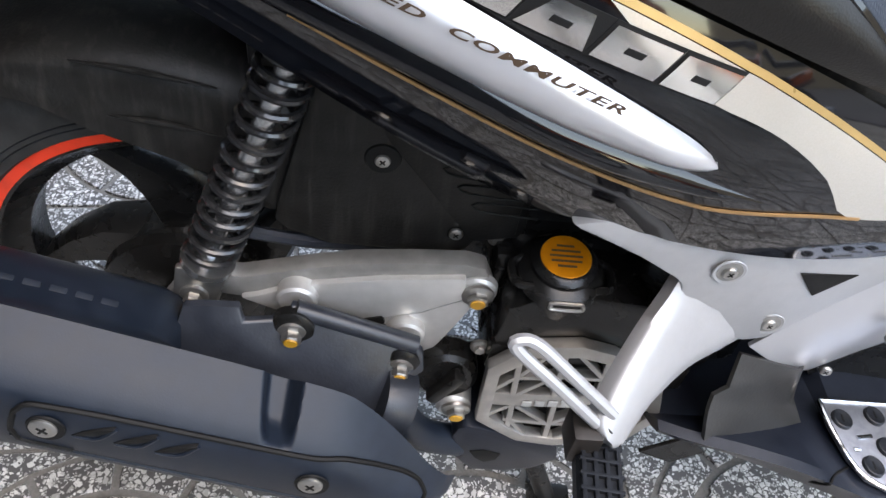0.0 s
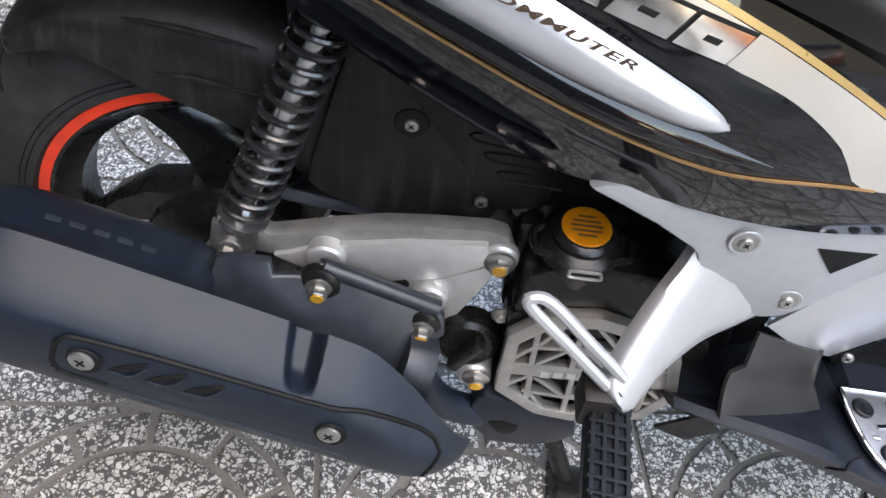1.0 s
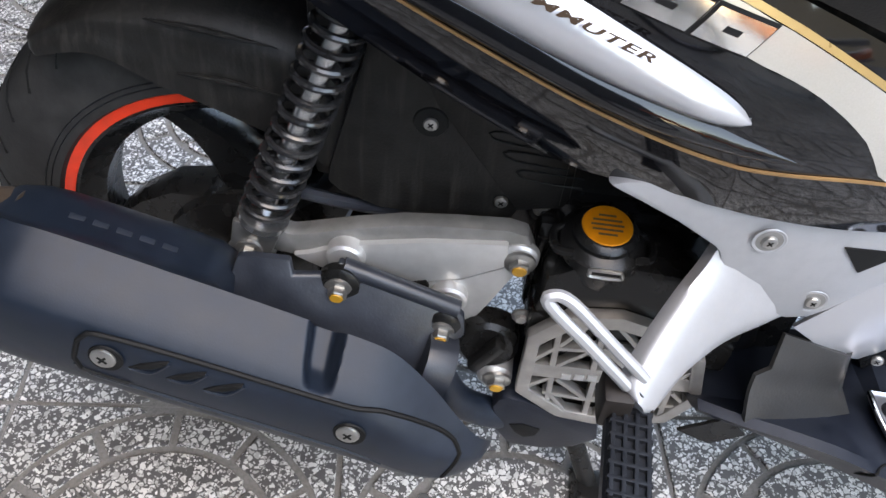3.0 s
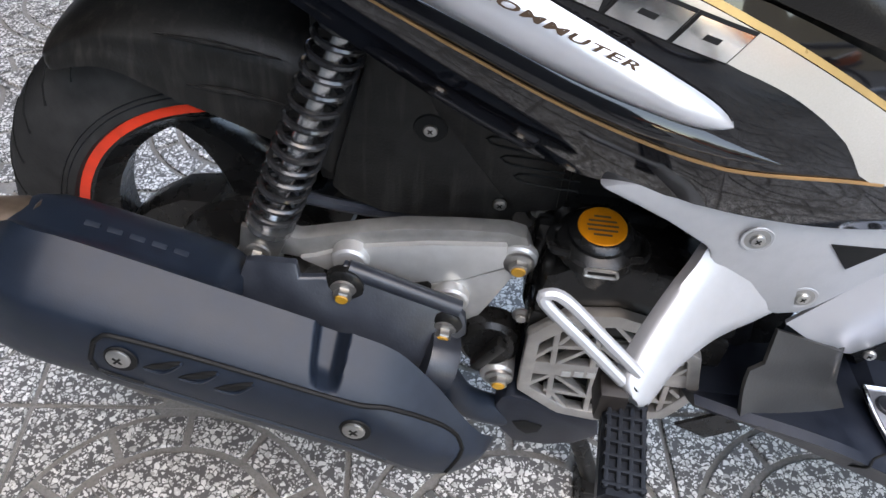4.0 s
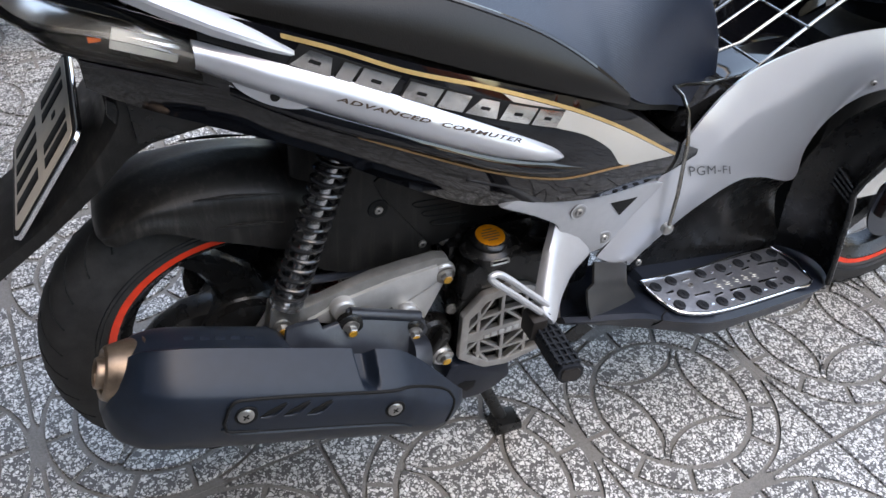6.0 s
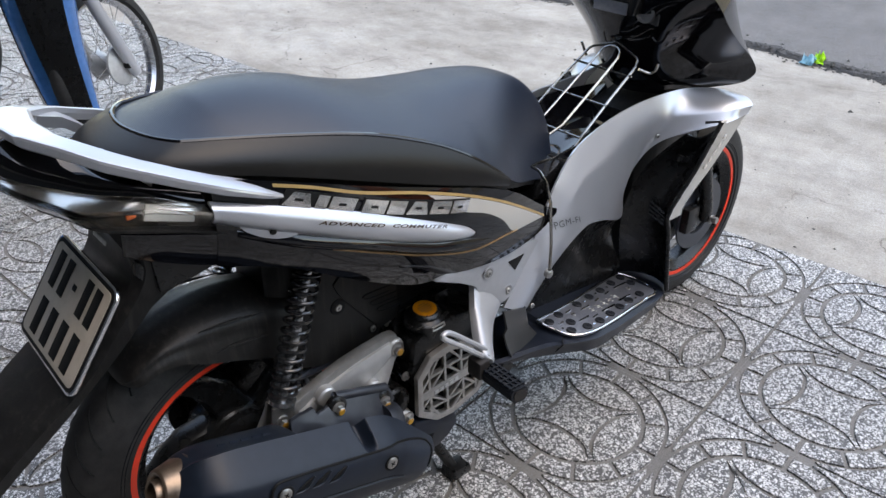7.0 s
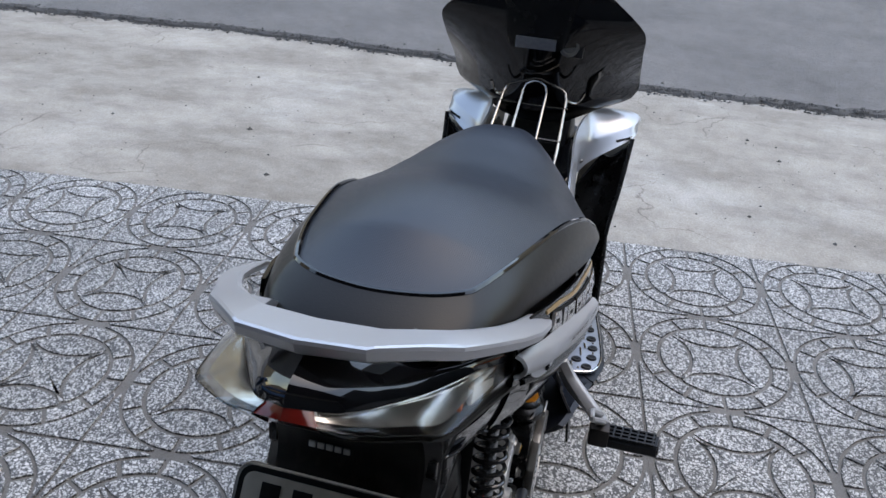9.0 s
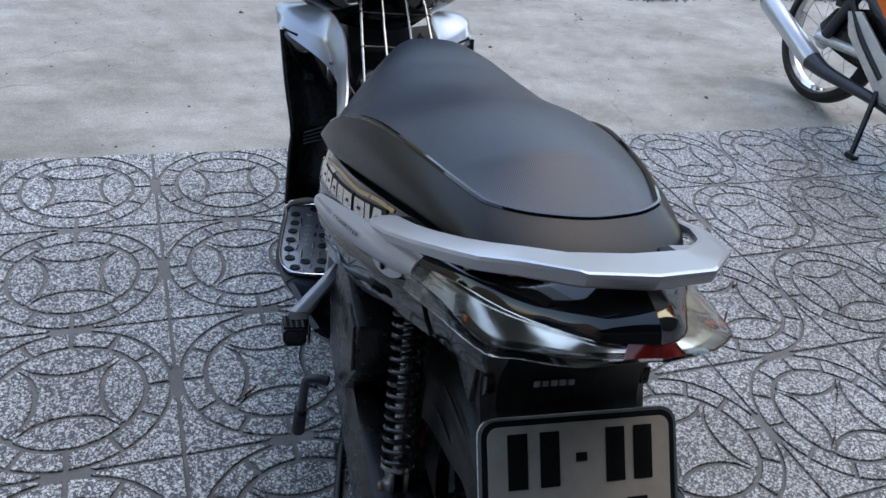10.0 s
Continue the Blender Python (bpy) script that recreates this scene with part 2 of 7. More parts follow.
def rough_ground(name, c0, c1, c2, grit, rough=0.85, bump=0.4):
    m, n, l, pos, b = ground_nodes(name)
    big = noise_node(n, l, pos, 1.1, 8.0, 0.65)
    mid = noise_node(n, l, pos, 9.0, 6.0, 0.7)
    small = noise_node(n, l, pos, grit, 5.0, 0.7)
    col = ramp_node(n, l, big, [(0.3, c0), (0.52, c1), (0.72, c2)])
    spots = ramp_node(n, l, mid, [(0.3, (0.78, 0.77, 0.75)), (0.6, (1.0, 1.0, 1.0))])
    grains = ramp_node(n, l, small, [(0.28, (0.5, 0.5, 0.5)), (0.68, (1.25, 1.25, 1.25))])
    col = mix_node(n, l, 0.8, col, spots, "MULTIPLY")
    col = mix_node(n, l, 0.6, col, grains, "MULTIPLY")
    l.new(col, b.inputs["Base Color"])
    b.inputs["Roughness"].default_value = rough
    add = n.new("ShaderNodeMath")
    l.new(small, add.inputs[0]), l.new(mid, add.inputs[1])
    bu = n.new("ShaderNodeBump")
    bu.inputs["Strength"].default_value, bu.inputs["Distance"].default_value = bump, 0.006
    l.new(add.outputs[0], bu.inputs["Height"]), l.new(bu.outputs[0], b.inputs["Normal"])
    return m


def weathered(m):
    """Adds pale worn patches, dark drips and hairline cracks to a ground material."""
    n, l = m.node_tree.nodes, m.node_tree.links
    b = n["Principled BSDF"]
    old = b.inputs["Base Color"].links[0].from_socket
    g = n.new("ShaderNodeNewGeometry")
    st = n.new("ShaderNodeMapping")
    st.inputs["Scale"].default_value = (1.0, 0.45, 1.0)
    l.new(g.outputs["Position"], st.inputs["Vector"])
    patch = ramp_node(n, l, noise_node(n, l, st.outputs[0], 3.2, 9.0, 0.72), [(0.40, (0.70, 0.68, 0.65)), (0.5, (0.95, 0.94, 0.92)), (0.62, (1.12, 1.11, 1.09))])
    col = mix_node(n, l, 0.75, old, patch, "MULTIPLY")
    v = n.new("ShaderNodeTexVoronoi")
    v.feature = "DISTANCE_TO_EDGE"
    v.inputs["Scale"].default_value = 1.6
    wob = n.new("ShaderNodeVectorMath")
    wob.operation = "MULTIPLY_ADD"
    wn = n.new("ShaderNodeTexNoise")
    wn.inputs["Scale"].default_value, wn.inputs["Detail"].default_value = 4.0, 6.0
    l.new(g.outputs["Position"], wn.inputs["Vector"]), l.new(wn.outputs[1], wob.inputs[0])
    wob.inputs[1].default_value = (0.5, 0.5, 0.0)
    l.new(g.outputs["Position"], wob.inputs[2]), l.new(wob.outputs[0], v.inputs["Vector"])
    crack = ramp_node(n, l, v.outputs["Distance"], [(0.0, (0.5, 0.48, 0.45)), (0.006, (0.9, 0.9, 0.9)), (0.012, (1, 1, 1))])
    mask = ramp_node(n, l, noise_node(n, l, g.outputs["Position"], 1.3, 3.0), [(0.5, (0, 0, 0)), (0.62, (1, 1, 1))])
    col = mix_node(n, l, mask, col, mix_node(n, l, 1.0, col, crack, "MULTIPLY"))
    l.new(col, b.inputs["Base Color"])
    return m


TERRAZZO = terrazzo()
GROUT = rough_ground("tile_joint_cement", (0.145, 0.138, 0.127), (0.19, 0.18, 0.166), (0.24, 0.228, 0.21), 220.0)
CONCRETE = weathered(rough_ground("worn_concrete", (0.29, 0.262, 0.225), (0.395, 0.365, 0.32), (0.475, 0.452, 0.412), 160.0))
ASPHALT = rough_ground("dusty_asphalt", (0.13, 0.125, 0.12), (0.17, 0.163, 0.155), (0.21, 0.2, 0.19), 120.0, bump=0.8)
TAR = rough_ground("broken_asphalt", (0.05, 0.048, 0.046), (0.08, 0.077, 0.073), (0.13, 0.125, 0.12), 90.0, bump=1.0)


# ---- mesh tools ----
def part(name, bm, mat, parent=None, label="", sharp=38):
    """Links a bmesh as one mesh object under a thing or a part."""
    bmesh.ops.recalc_face_normals(bm, faces=bm.faces)
    for f in bm.faces:
        f.smooth = True
    for e in bm.edges:
        if len(e.link_faces) == 2 and e.calc_face_angle(0) > radians(sharp):
            e.smooth = False
    me = bpy.data.meshes.new(name)
    bm.to_mesh(me)
    bm.free()
    for m in mat if isinstance(mat, (list, tuple)) else [mat]:
        me.materials.append(m)
    ob = new(name, me)
    if parent is not None:
        ob.parent = parent
    if label:
        tagged(ob, label)
    return ob


def V(*a):
    return Vector(a)


def join(*many):
    out = bmesh.new()
    for b in many:
        me = bpy.data.meshes.new("joined")
        b.to_mesh(me)
        b.free()
        out.from_mesh(me)
        bpy.data.meshes.remove(me)
    return out


def spline(pts, steps):
    """Catmull-Rom line through the points."""
    pts = [Vector(p) for p in pts]
    out = []
    for i in range(len(pts) - 1):
        a, b, c, d = pts[max(i - 1, 0)], pts[i], pts[i + 1], pts[min(i + 2, len(pts) - 1)]
        for k in range(steps):
            t = k / steps
            out.append(0.5 * (2 * b + (c - a) * t + (2 * a - 5 * b + 4 * c - d) * t * t + (3 * b - a - 3 * c + d) * t ** 3))
    return out + [pts[-1]]


def fn(*pairs):
    """A smooth function through (x, value) pairs."""
    xs, ys = [p[0] for p in pairs], [p[1] for p in pairs]
    sl = [(ys[min(i + 1, len(xs) - 1)] - ys[max(i - 1, 0)]) / (xs[min(i + 1, len(xs) - 1)] - xs[max(i - 1, 0)]) for i in range(len(xs))]

    def at(x):
        if x <= xs[0]:
            return ys[0] + sl[0] * (x - xs[0])
        if x >= xs[-1]:
            return ys[-1] + sl[-1] * (x - xs[-1])
        i = max(k for k in range(len(xs) - 1) if xs[k] <= x)
        h = xs[i + 1] - xs[i]
        t = (x - xs[i]) / h
        return (2 * t ** 3 - 3 * t * t + 1) * ys[i] + (t ** 3 - 2 * t * t + t) * h * sl[i] + (3 * t * t - 2 * t ** 3) * ys[i + 1] + (t ** 3 - t * t) * h * sl[i + 1]

    return at


def loft(rings, cap=True, closed=True):
    bm = bmesh.new()
    vs = [[bm.verts.new(p) for p in r] for r in rings]
    n = len(rings[0])
    for a, b in zip(vs, vs[1:]):
        for i in range(n if closed else n - 1):
            j = (i + 1) % n
            bm.faces.new((a[i], a[j], b[j], b[i]))
    if cap and closed:
        bm.faces.new(vs[0][::-1])
        bm.faces.new(vs[-1])
    return bm


def skin(f, nu, nv, thick=0.003):
    """A shell over f(u, v), u and v from 0 to 1, with a thickness under it."""
    grid = [[Vector(f(i / nu, j / nv)) for j in range(nv + 1)] for i in range(nu + 1)]

    def normal(i, j):
        du = grid[min(i + 1, nu)][j] - grid[max(i - 1, 0)][j]
        dv = grid[i][min(j + 1, nv)] - grid[i][max(j - 1, 0)]
        k = du.cross(dv)
        return k.normalized() if k.length > 1e-12 else Vector((0, 0, 0))

    bm = bmesh.new()
    top = [[bm.verts.new(p) for p in r] for r in grid]
    low = [[bm.verts.new(grid[i][j] - normal(i, j) * thick) for j in range(nv + 1)] for i in range(nu + 1)]
    for i in range(nu):
        for j in range(nv):
            bm.faces.new((top[i][j], top[i + 1][j], top[i + 1][j + 1], top[i][j + 1]))
            bm.faces.new((low[i][j], low[i][j + 1], low[i + 1][j + 1], low[i + 1][j]))
    rim = [(i, 0) for i in range(nu)] + [(nu, j) for j in range(nv)] + [(i, nv) for i in range(nu, 0, -1)] + [(0, j) for j in range(nv, 0, -1)]
    for (a, b), (c, d) in zip(rim, rim[1:] + rim[:1]):
        bm.faces.new((top[a][b], low[a][b], low[c][d], top[c][d]))
    bmesh.ops.remove_doubles(bm, verts=bm.verts, dist=1e-5)
    return bm


def tube(pts, r, n=10, steps=6, closed=False):
    """A round bar along a smooth line; r is a number or one per point."""
    if steps > 1:
        line = spline(list(pts) + ([pts[0]] if closed else []), steps)
    else:
        line = [Vector(p) for p in pts]
    if closed:
        line = line[:-1]
    m = len(line)
    rings, ref = [], None
    for i, p in enumerate(line):
        d = (line[(i + 1) % m] - line[i - 1]) if closed else (line[min(i + 1, m - 1)] - line[max(i - 1, 0)])
        d.normalize()
        if ref is None:
            ref = d.orthogonal().normalized()
        ref = (ref - d * ref.dot(d)).normalized()
        s = d.cross(ref)
        if isinstance(r, (int, float)):
            rad = r
        else:
            f = i / max(m - 1, 1) * (len(r) - 1)
            k = min(int(f), len(r) - 2)
            rad = r[k] + (r[k + 1] - r[k]) * (f - k)
        rings.append([p + (ref * math.cos(a) + s * math.sin(a)) * rad for a in (2 * math.pi * q / n for q in range(n))])
    if closed:
        bm = loft(rings + [rings[0]], cap=False)
        bmesh.ops.remove_doubles(bm, verts=bm.verts, dist=1e-6)
        return bm
    return loft(rings)


def lathe(profile, origin, axis, n=32):
    """Turns (along, radius) pairs round an axis."""
    axis = Vector(axis).normalized()
    a = axis.orthogonal().normalized()
    b = axis.cross(a)
    o = Vector(origin)
    return loft([[o + axis * h + (a * math.cos(t) + b * math.sin(t)) * max(r, 1e-5) for t in (2 * math.pi * k / n for k in range(n))] for h, r in profile])


def ring_lathe(profile, origin, axis, n=64):
    """A closed (along, radius) outline turned into a ring."""
    axis = Vector(axis).normalized()
    a = axis.orthogonal().normalized()
    b = axis.cross(a)
    o = Vector(origin)
    bm = bmesh.new()
    vs = []
    for k in range(n):
        t = 2 * math.pi * k / n
        d = a * math.cos(t) + b * math.sin(t)
        vs.append([bm.verts.new(o + axis * h + d * r) for h, r in profile])
    m = len(profile)
    for k in range(n):
        for i in range(m):
            bm.faces.new((vs[k][i], vs[k][(i + 1) % m], vs[(k + 1) % n][(i + 1) % m], vs[(k + 1) % n][i]))
    return bm


def bevelled(bm, width, segments=2, angle=30):
    if width:
        edges = [e for e in bm.edges if len(e.link_faces) == 2 and e.calc_face_angle(0) > radians(angle)]
        bmesh.ops.bevel(bm, geom=edges, offset=width, segments=segments, affect="EDGES", profile=0.6, clamp_overlap=True)
    return bm


def prism(pts, y0, y1, bevel=0.003, plane="xz", round_steps=0):
    """A plate: an outline in a plane, drawn out from y0 to y1. An offset may follow the outline's x and z."""
    if round_steps:
        pts = [(p.x, p.y) for p in spline([(*q, 0) for q in pts] + [(*pts[0], 0)], round_steps)[:-1]]

    def at(p, h):
        h = h(*p) if callable(h) else h
        return {"xz": (p[0], h, p[1]), "xy": (p[0], p[1], h), "yz": (h, p[0], p[1])}[plane]

    bm = bmesh.new()
    a = [bm.verts.new(at(p, y0)) for p in pts]
    b = [bm.verts.new(at(p, y1)) for p in pts]
    bm.faces.new(a)
    bm.faces.new(b[::-1])
    for i in range(len(pts)):
        j = (i + 1) % len(pts)
        bm.faces.new((a[i], b[i], b[j], a[j]))
    bmesh.ops.recalc_face_normals(bm, faces=bm.faces)
    return bevelled(bm, bevel)


def box(centre, size, bevel=0.002, turn=(0, 0, 0)):
    bm = bmesh.new()
    bmesh.ops.create_cube(bm, size=1)
    bmesh.ops.scale(bm, vec=size, verts=bm.verts)
    bevelled(bm, bevel)
    bmesh.ops.transform(bm, matrix=pose(*centre, *turn), verts=bm.verts)
    return bm


def flat_text(words, size, shear=0.0, weight=0.0):
    """The outline of some words as flat faces: (vertices, polygons), in x and y."""
    cu = bpy.data.curves.new("words", "FONT")
    cu.body, cu.size, cu.shear, cu.resolution_u = words, size, shear, 3
    cu.offset, cu.space_character = weight, 1.12
    ob = new("words", cu)
    me = bpy.data.meshes.new_from_object(ob.evaluated_get(bpy.context.evaluated_depsgraph_get()))
    bpy.data.objects.remove(ob)
    vs, ps = [tuple(v.co) for v in me.vertices], [tuple(p.vertices) for p in me.polygons]
    bpy.data.meshes.remove(me)
    return vs, ps


def wrapped(shape, place):
    """A flat shape laid on a surface: place(x, y) gives each corner's place."""
    bm = bmesh.new()
    vs = [bm.verts.new(place(x, y)) for x, y, _ in shape[0]]
    for p in shape[1]:
        try:
            bm.faces.new([vs[i] for i in p])
        except ValueError:
            pass
    return bm


def bolt(c, out, parent, r=0.0075, h=0.008, mark=True, flange=True, name="bolt"):
    """A hexagon flange bolt on a surface, looking along out."""
    o = Vector(out).normalized()
    c = Vector(c)
    hexa = lathe([(0.0, r * 0.95), (0.001, r), (h - 0.001, r), (h, r * 0.85)], c, o, 6)
    pieces = [hexa]
    if flange:
        pieces.append(lathe([(-0.001, r * 1.55), (0.0015, r * 1.5), (0.003, r * 1.1)], c, o, 20))
    b = part(name, join(*pieces), STEEL, parent)
    if mark:
        part("paint_mark", lathe([(h, r * 0.72), (h + 0.0012, r * 0.64)], c, o, 14), GOLDMARK, b, "yellow paint mark on the bolt head")
    return b


def cross_screw(c, out, parent, r=0.009, name="screw", mat=None):
    """A pan-head cross screw."""
    o = Vector(out).normalized()
    c = Vector(c)
    r *= 0.8
    head = lathe([(-0.001, r), (0.0008, r), (0.0020, r * 0.85), (0.0024, r * 0.45)], c, o, 22)
    s = part(name, head, mat or STEEL, parent)
    a = o.orthogonal().normalized()
    b = o.cross(a)
    slots = []
    for u, w in ((a, b), (b, a)):
        bm = bmesh.new()
        q = [c + o * 0.0027 + u * x * r * 0.45 + w * y * r * 0.1 for x, y in ((-1, -1), (1, -1), (1, 1), (-1, 1))]
        q2 = [p - o * 0.001 for p in q]
        lo, hi = [bm.verts.new(p) for p in q2], [bm.verts.new(p) for p in q]
        bm.faces.new(hi)
        for i in range(4):
            bm.faces.new((lo[i], lo[(i + 1) % 4], hi[(i + 1) % 4], hi[i]))
        slots.append(bm)
    part("cross_recess", join(*slots), INKSHADE, s)
    return s


# ---- ground ----
def sheet(name, x0, x1, y0, y1, z, mat, label, category):
    bm = bmesh.new()
    vs = [bm.verts.new(p) for p in ((x0, y0, z), (x1, y0, z), (x1, y1, z), (x0, y1, z))]
    bm.faces.new(vs)
    return tagged(part(name, bm, mat), label, category, kind="structure")


sheet("ground", -400, 400, -400, 400, -0.008, CONCRETE, "worn pale grey concrete apron with stains and grit", "ground")

ROAD_EDGE = fn((-60, 3.0), (-6, 2.75), (-3, 2.6), (-1, 2.48), (0, 2.56), (1, 2.74), (2.5, 2.88), (5, 2.85), (60, 3.2))


def build_road():
    bm = bmesh.new()
    ys = [-390, -60, -20] + [-10 + 0.035 * k for k in range(600)] + [12, 20, 60, 390]
    rows = []
    for y in ys:
        e = ROAD_EDGE(max(-60, min(60, y))) + 0.05 * noise.noise((y * 2.1, 3, 0)) + 0.035 * noise.noise((y * 9, 7, 1)) + 0.02 * noise.noise((y * 31, 1, 4))
        rows.append([bm.verts.new(p) for p in ((e, y, -0.01), (e + 0.012, y, 0.004 + 0.006 * noise.noise((y * 20, 2, 2))), (e + 0.06 + 0.03 * noise.noise((y * 5, 5, 5)) + 0.02 * noise.noise((y * 23, 8, 5)), y, 0.012), (e + 1.0, y, 0.02), (390, y, 0.05))])
    for a, b in zip(rows, rows[1:]):
        for i in range(4):
            bm.faces.new((a[i], a[i + 1], b[i + 1], b[i])).material_index = 1 if i < 2 else 0
    return tagged(part("road", bm, [ASPHALT, TAR]), "dusty dark grey asphalt road with a broken edge", "road", kind="structure")


build_road()


def crumbs():
    """Loose broken asphalt along the road's edge."""
    rnd = random.Random(4)
    vs, fs = [], []
    for k in range(7500):
        y = rnd.uniform(-5, 7)
        off = abs(rnd.gauss(0, 0.045)) * rnd.choice((1, 1, 1, -0.5))
        x = ROAD_EDGE(y) + 0.05 * noise.noise((y * 2.1, 3, 0)) + off
        r = rnd.uniform(0.003, 0.013) * (1.3 if rnd.random() < 0.1 else 0.8)
        z = (0.008 if off > 0.02 else -0.006)
        o = len(vs)
        for dx, dy, dz in ((1, 0, 0), (0, 1, 0), (-1, 0, 0), (0, -1, 0), (0, 0, 1)):
            vs.append((x + dx * r * rnd.uniform(0.6, 1.3), y + dy * r * rnd.uniform(0.6, 1.3), z + dz * r * rnd.uniform(0.5, 1)))
        for a, b in ((0, 1), (1, 2), (2, 3), (3, 0)):
            fs.append((o + a, o + b, o + 4))
    me = bpy.data.meshes.new("asphalt_crumbs")
    me.from_pydata(vs, [], fs)
    me.materials.append(TAR)
    tagged(new("asphalt_crumbs", me), "loose dark crumbs of broken asphalt along the road edge", "gravel", kind="stuff")


crumbs()


def grit():
    """Small pebbles and dead bits strewn on the concrete."""
    rnd = random.Random(9)
    vs, fs = [], []
    for k in range(420):
        x, y = rnd.uniform(0.85, 2.5), rnd.uniform(-3.5, 5)
        r = rnd.uniform(0.002, 0.006) * (2.2 if rnd.random() < 0.06 else 1)
        o = len(vs)
        for dx, dy, dz in ((1, 0, 0), (0, 1, 0), (-1, 0, 0), (0, -1, 0), (0, 0, 1)):
            vs.append((x + dx * r * rnd.uniform(0.5, 1.4), y + dy * r * rnd.uniform(0.5, 1.4), -0.008 + dz * r * 0.7))
        for a, b in ((0, 1), (1, 2), (2, 3), (3, 0)):
            fs.append((o + a, o + b, o + 4))
    me = bpy.data.meshes.new("grit")
    me.from_pydata(vs, [], fs)
    me.materials.append(TAR)
    tagged(new("grit", me), "dark pebbles and grit strewn on the concrete", "gravel", kind="stuff")


grit()

# Added wall, never in view: gives the seat a warm reflection.
tagged(part("unseen_wall_across", box((13.5, 0, 2.6), (0.4, 60, 5.2), 0.0), WARMWALL), "unseen ochre wall added across the road for warm reflections", "wall", kind="structure")
# Added slab out of view that keeps sky light off the pavement.
tagged(part("awning", box((-2.6, 1.0, 3.3), (2.0, 22, 0.06), 0.0), DARKSURROUND), "unseen dark slab added over the pavement to block the sky", "awning", kind="structure")
# Dark colour stands in for the shade inside the shop.
tagged(part("unseen_wall_back", box((-3.5, 1.0, 1.35), (0.2, 18, 2.7), 0.0), DARKSURROUND), "unseen dark wall standing in for the shaded shop interior", "wall", kind="structure")
# Added out of view to darken what the scooter's right side reflects.
tagged(part("unseen_wall_south", box((-1.2, -7.1, 2.2), (4.8, 0.2, 4.4), 0.0), DARKSURROUND), "unseen dark wall added to block the low sky", "wall", kind="structure")
# Invented end wall whose warm tone shows in the left seat skirt.
tagged(part("unseen_wall_north", box((-1.2, 9.1, 2.2), (4.8, 0.2, 4.4), 0.0), WARMWALL), "unseen ochre wall added to warm the seat's left side", "wall", kind="structure")
# Unseen pale surface in place of the light sign board, for reflections.
tagged(part("unseen_wall_upper", box((-3.45, 1.0, 4.0), (0.3, 18, 2.58), 0.0), WALL), "unseen pale wall above the dark one, in place of a sign board", "wall", kind="structure")


# ---- scooter ----
# Own frame: x ahead, y to its left, z up, from the ground under the rear axle.
scooter = new("scooter")
scooter.empty_display_size = 0.2
scooter.matrix_basis = pose(-0.884, 0.4525, 0, 0, 0, -7.0)
tagged(scooter, "black and silver step-through scooter on its centre stand on patterned paving", "scooter")
REAR, FRONT = V(0, 0, 0.285), V(1.284, 0, 0.25)
S = scooter


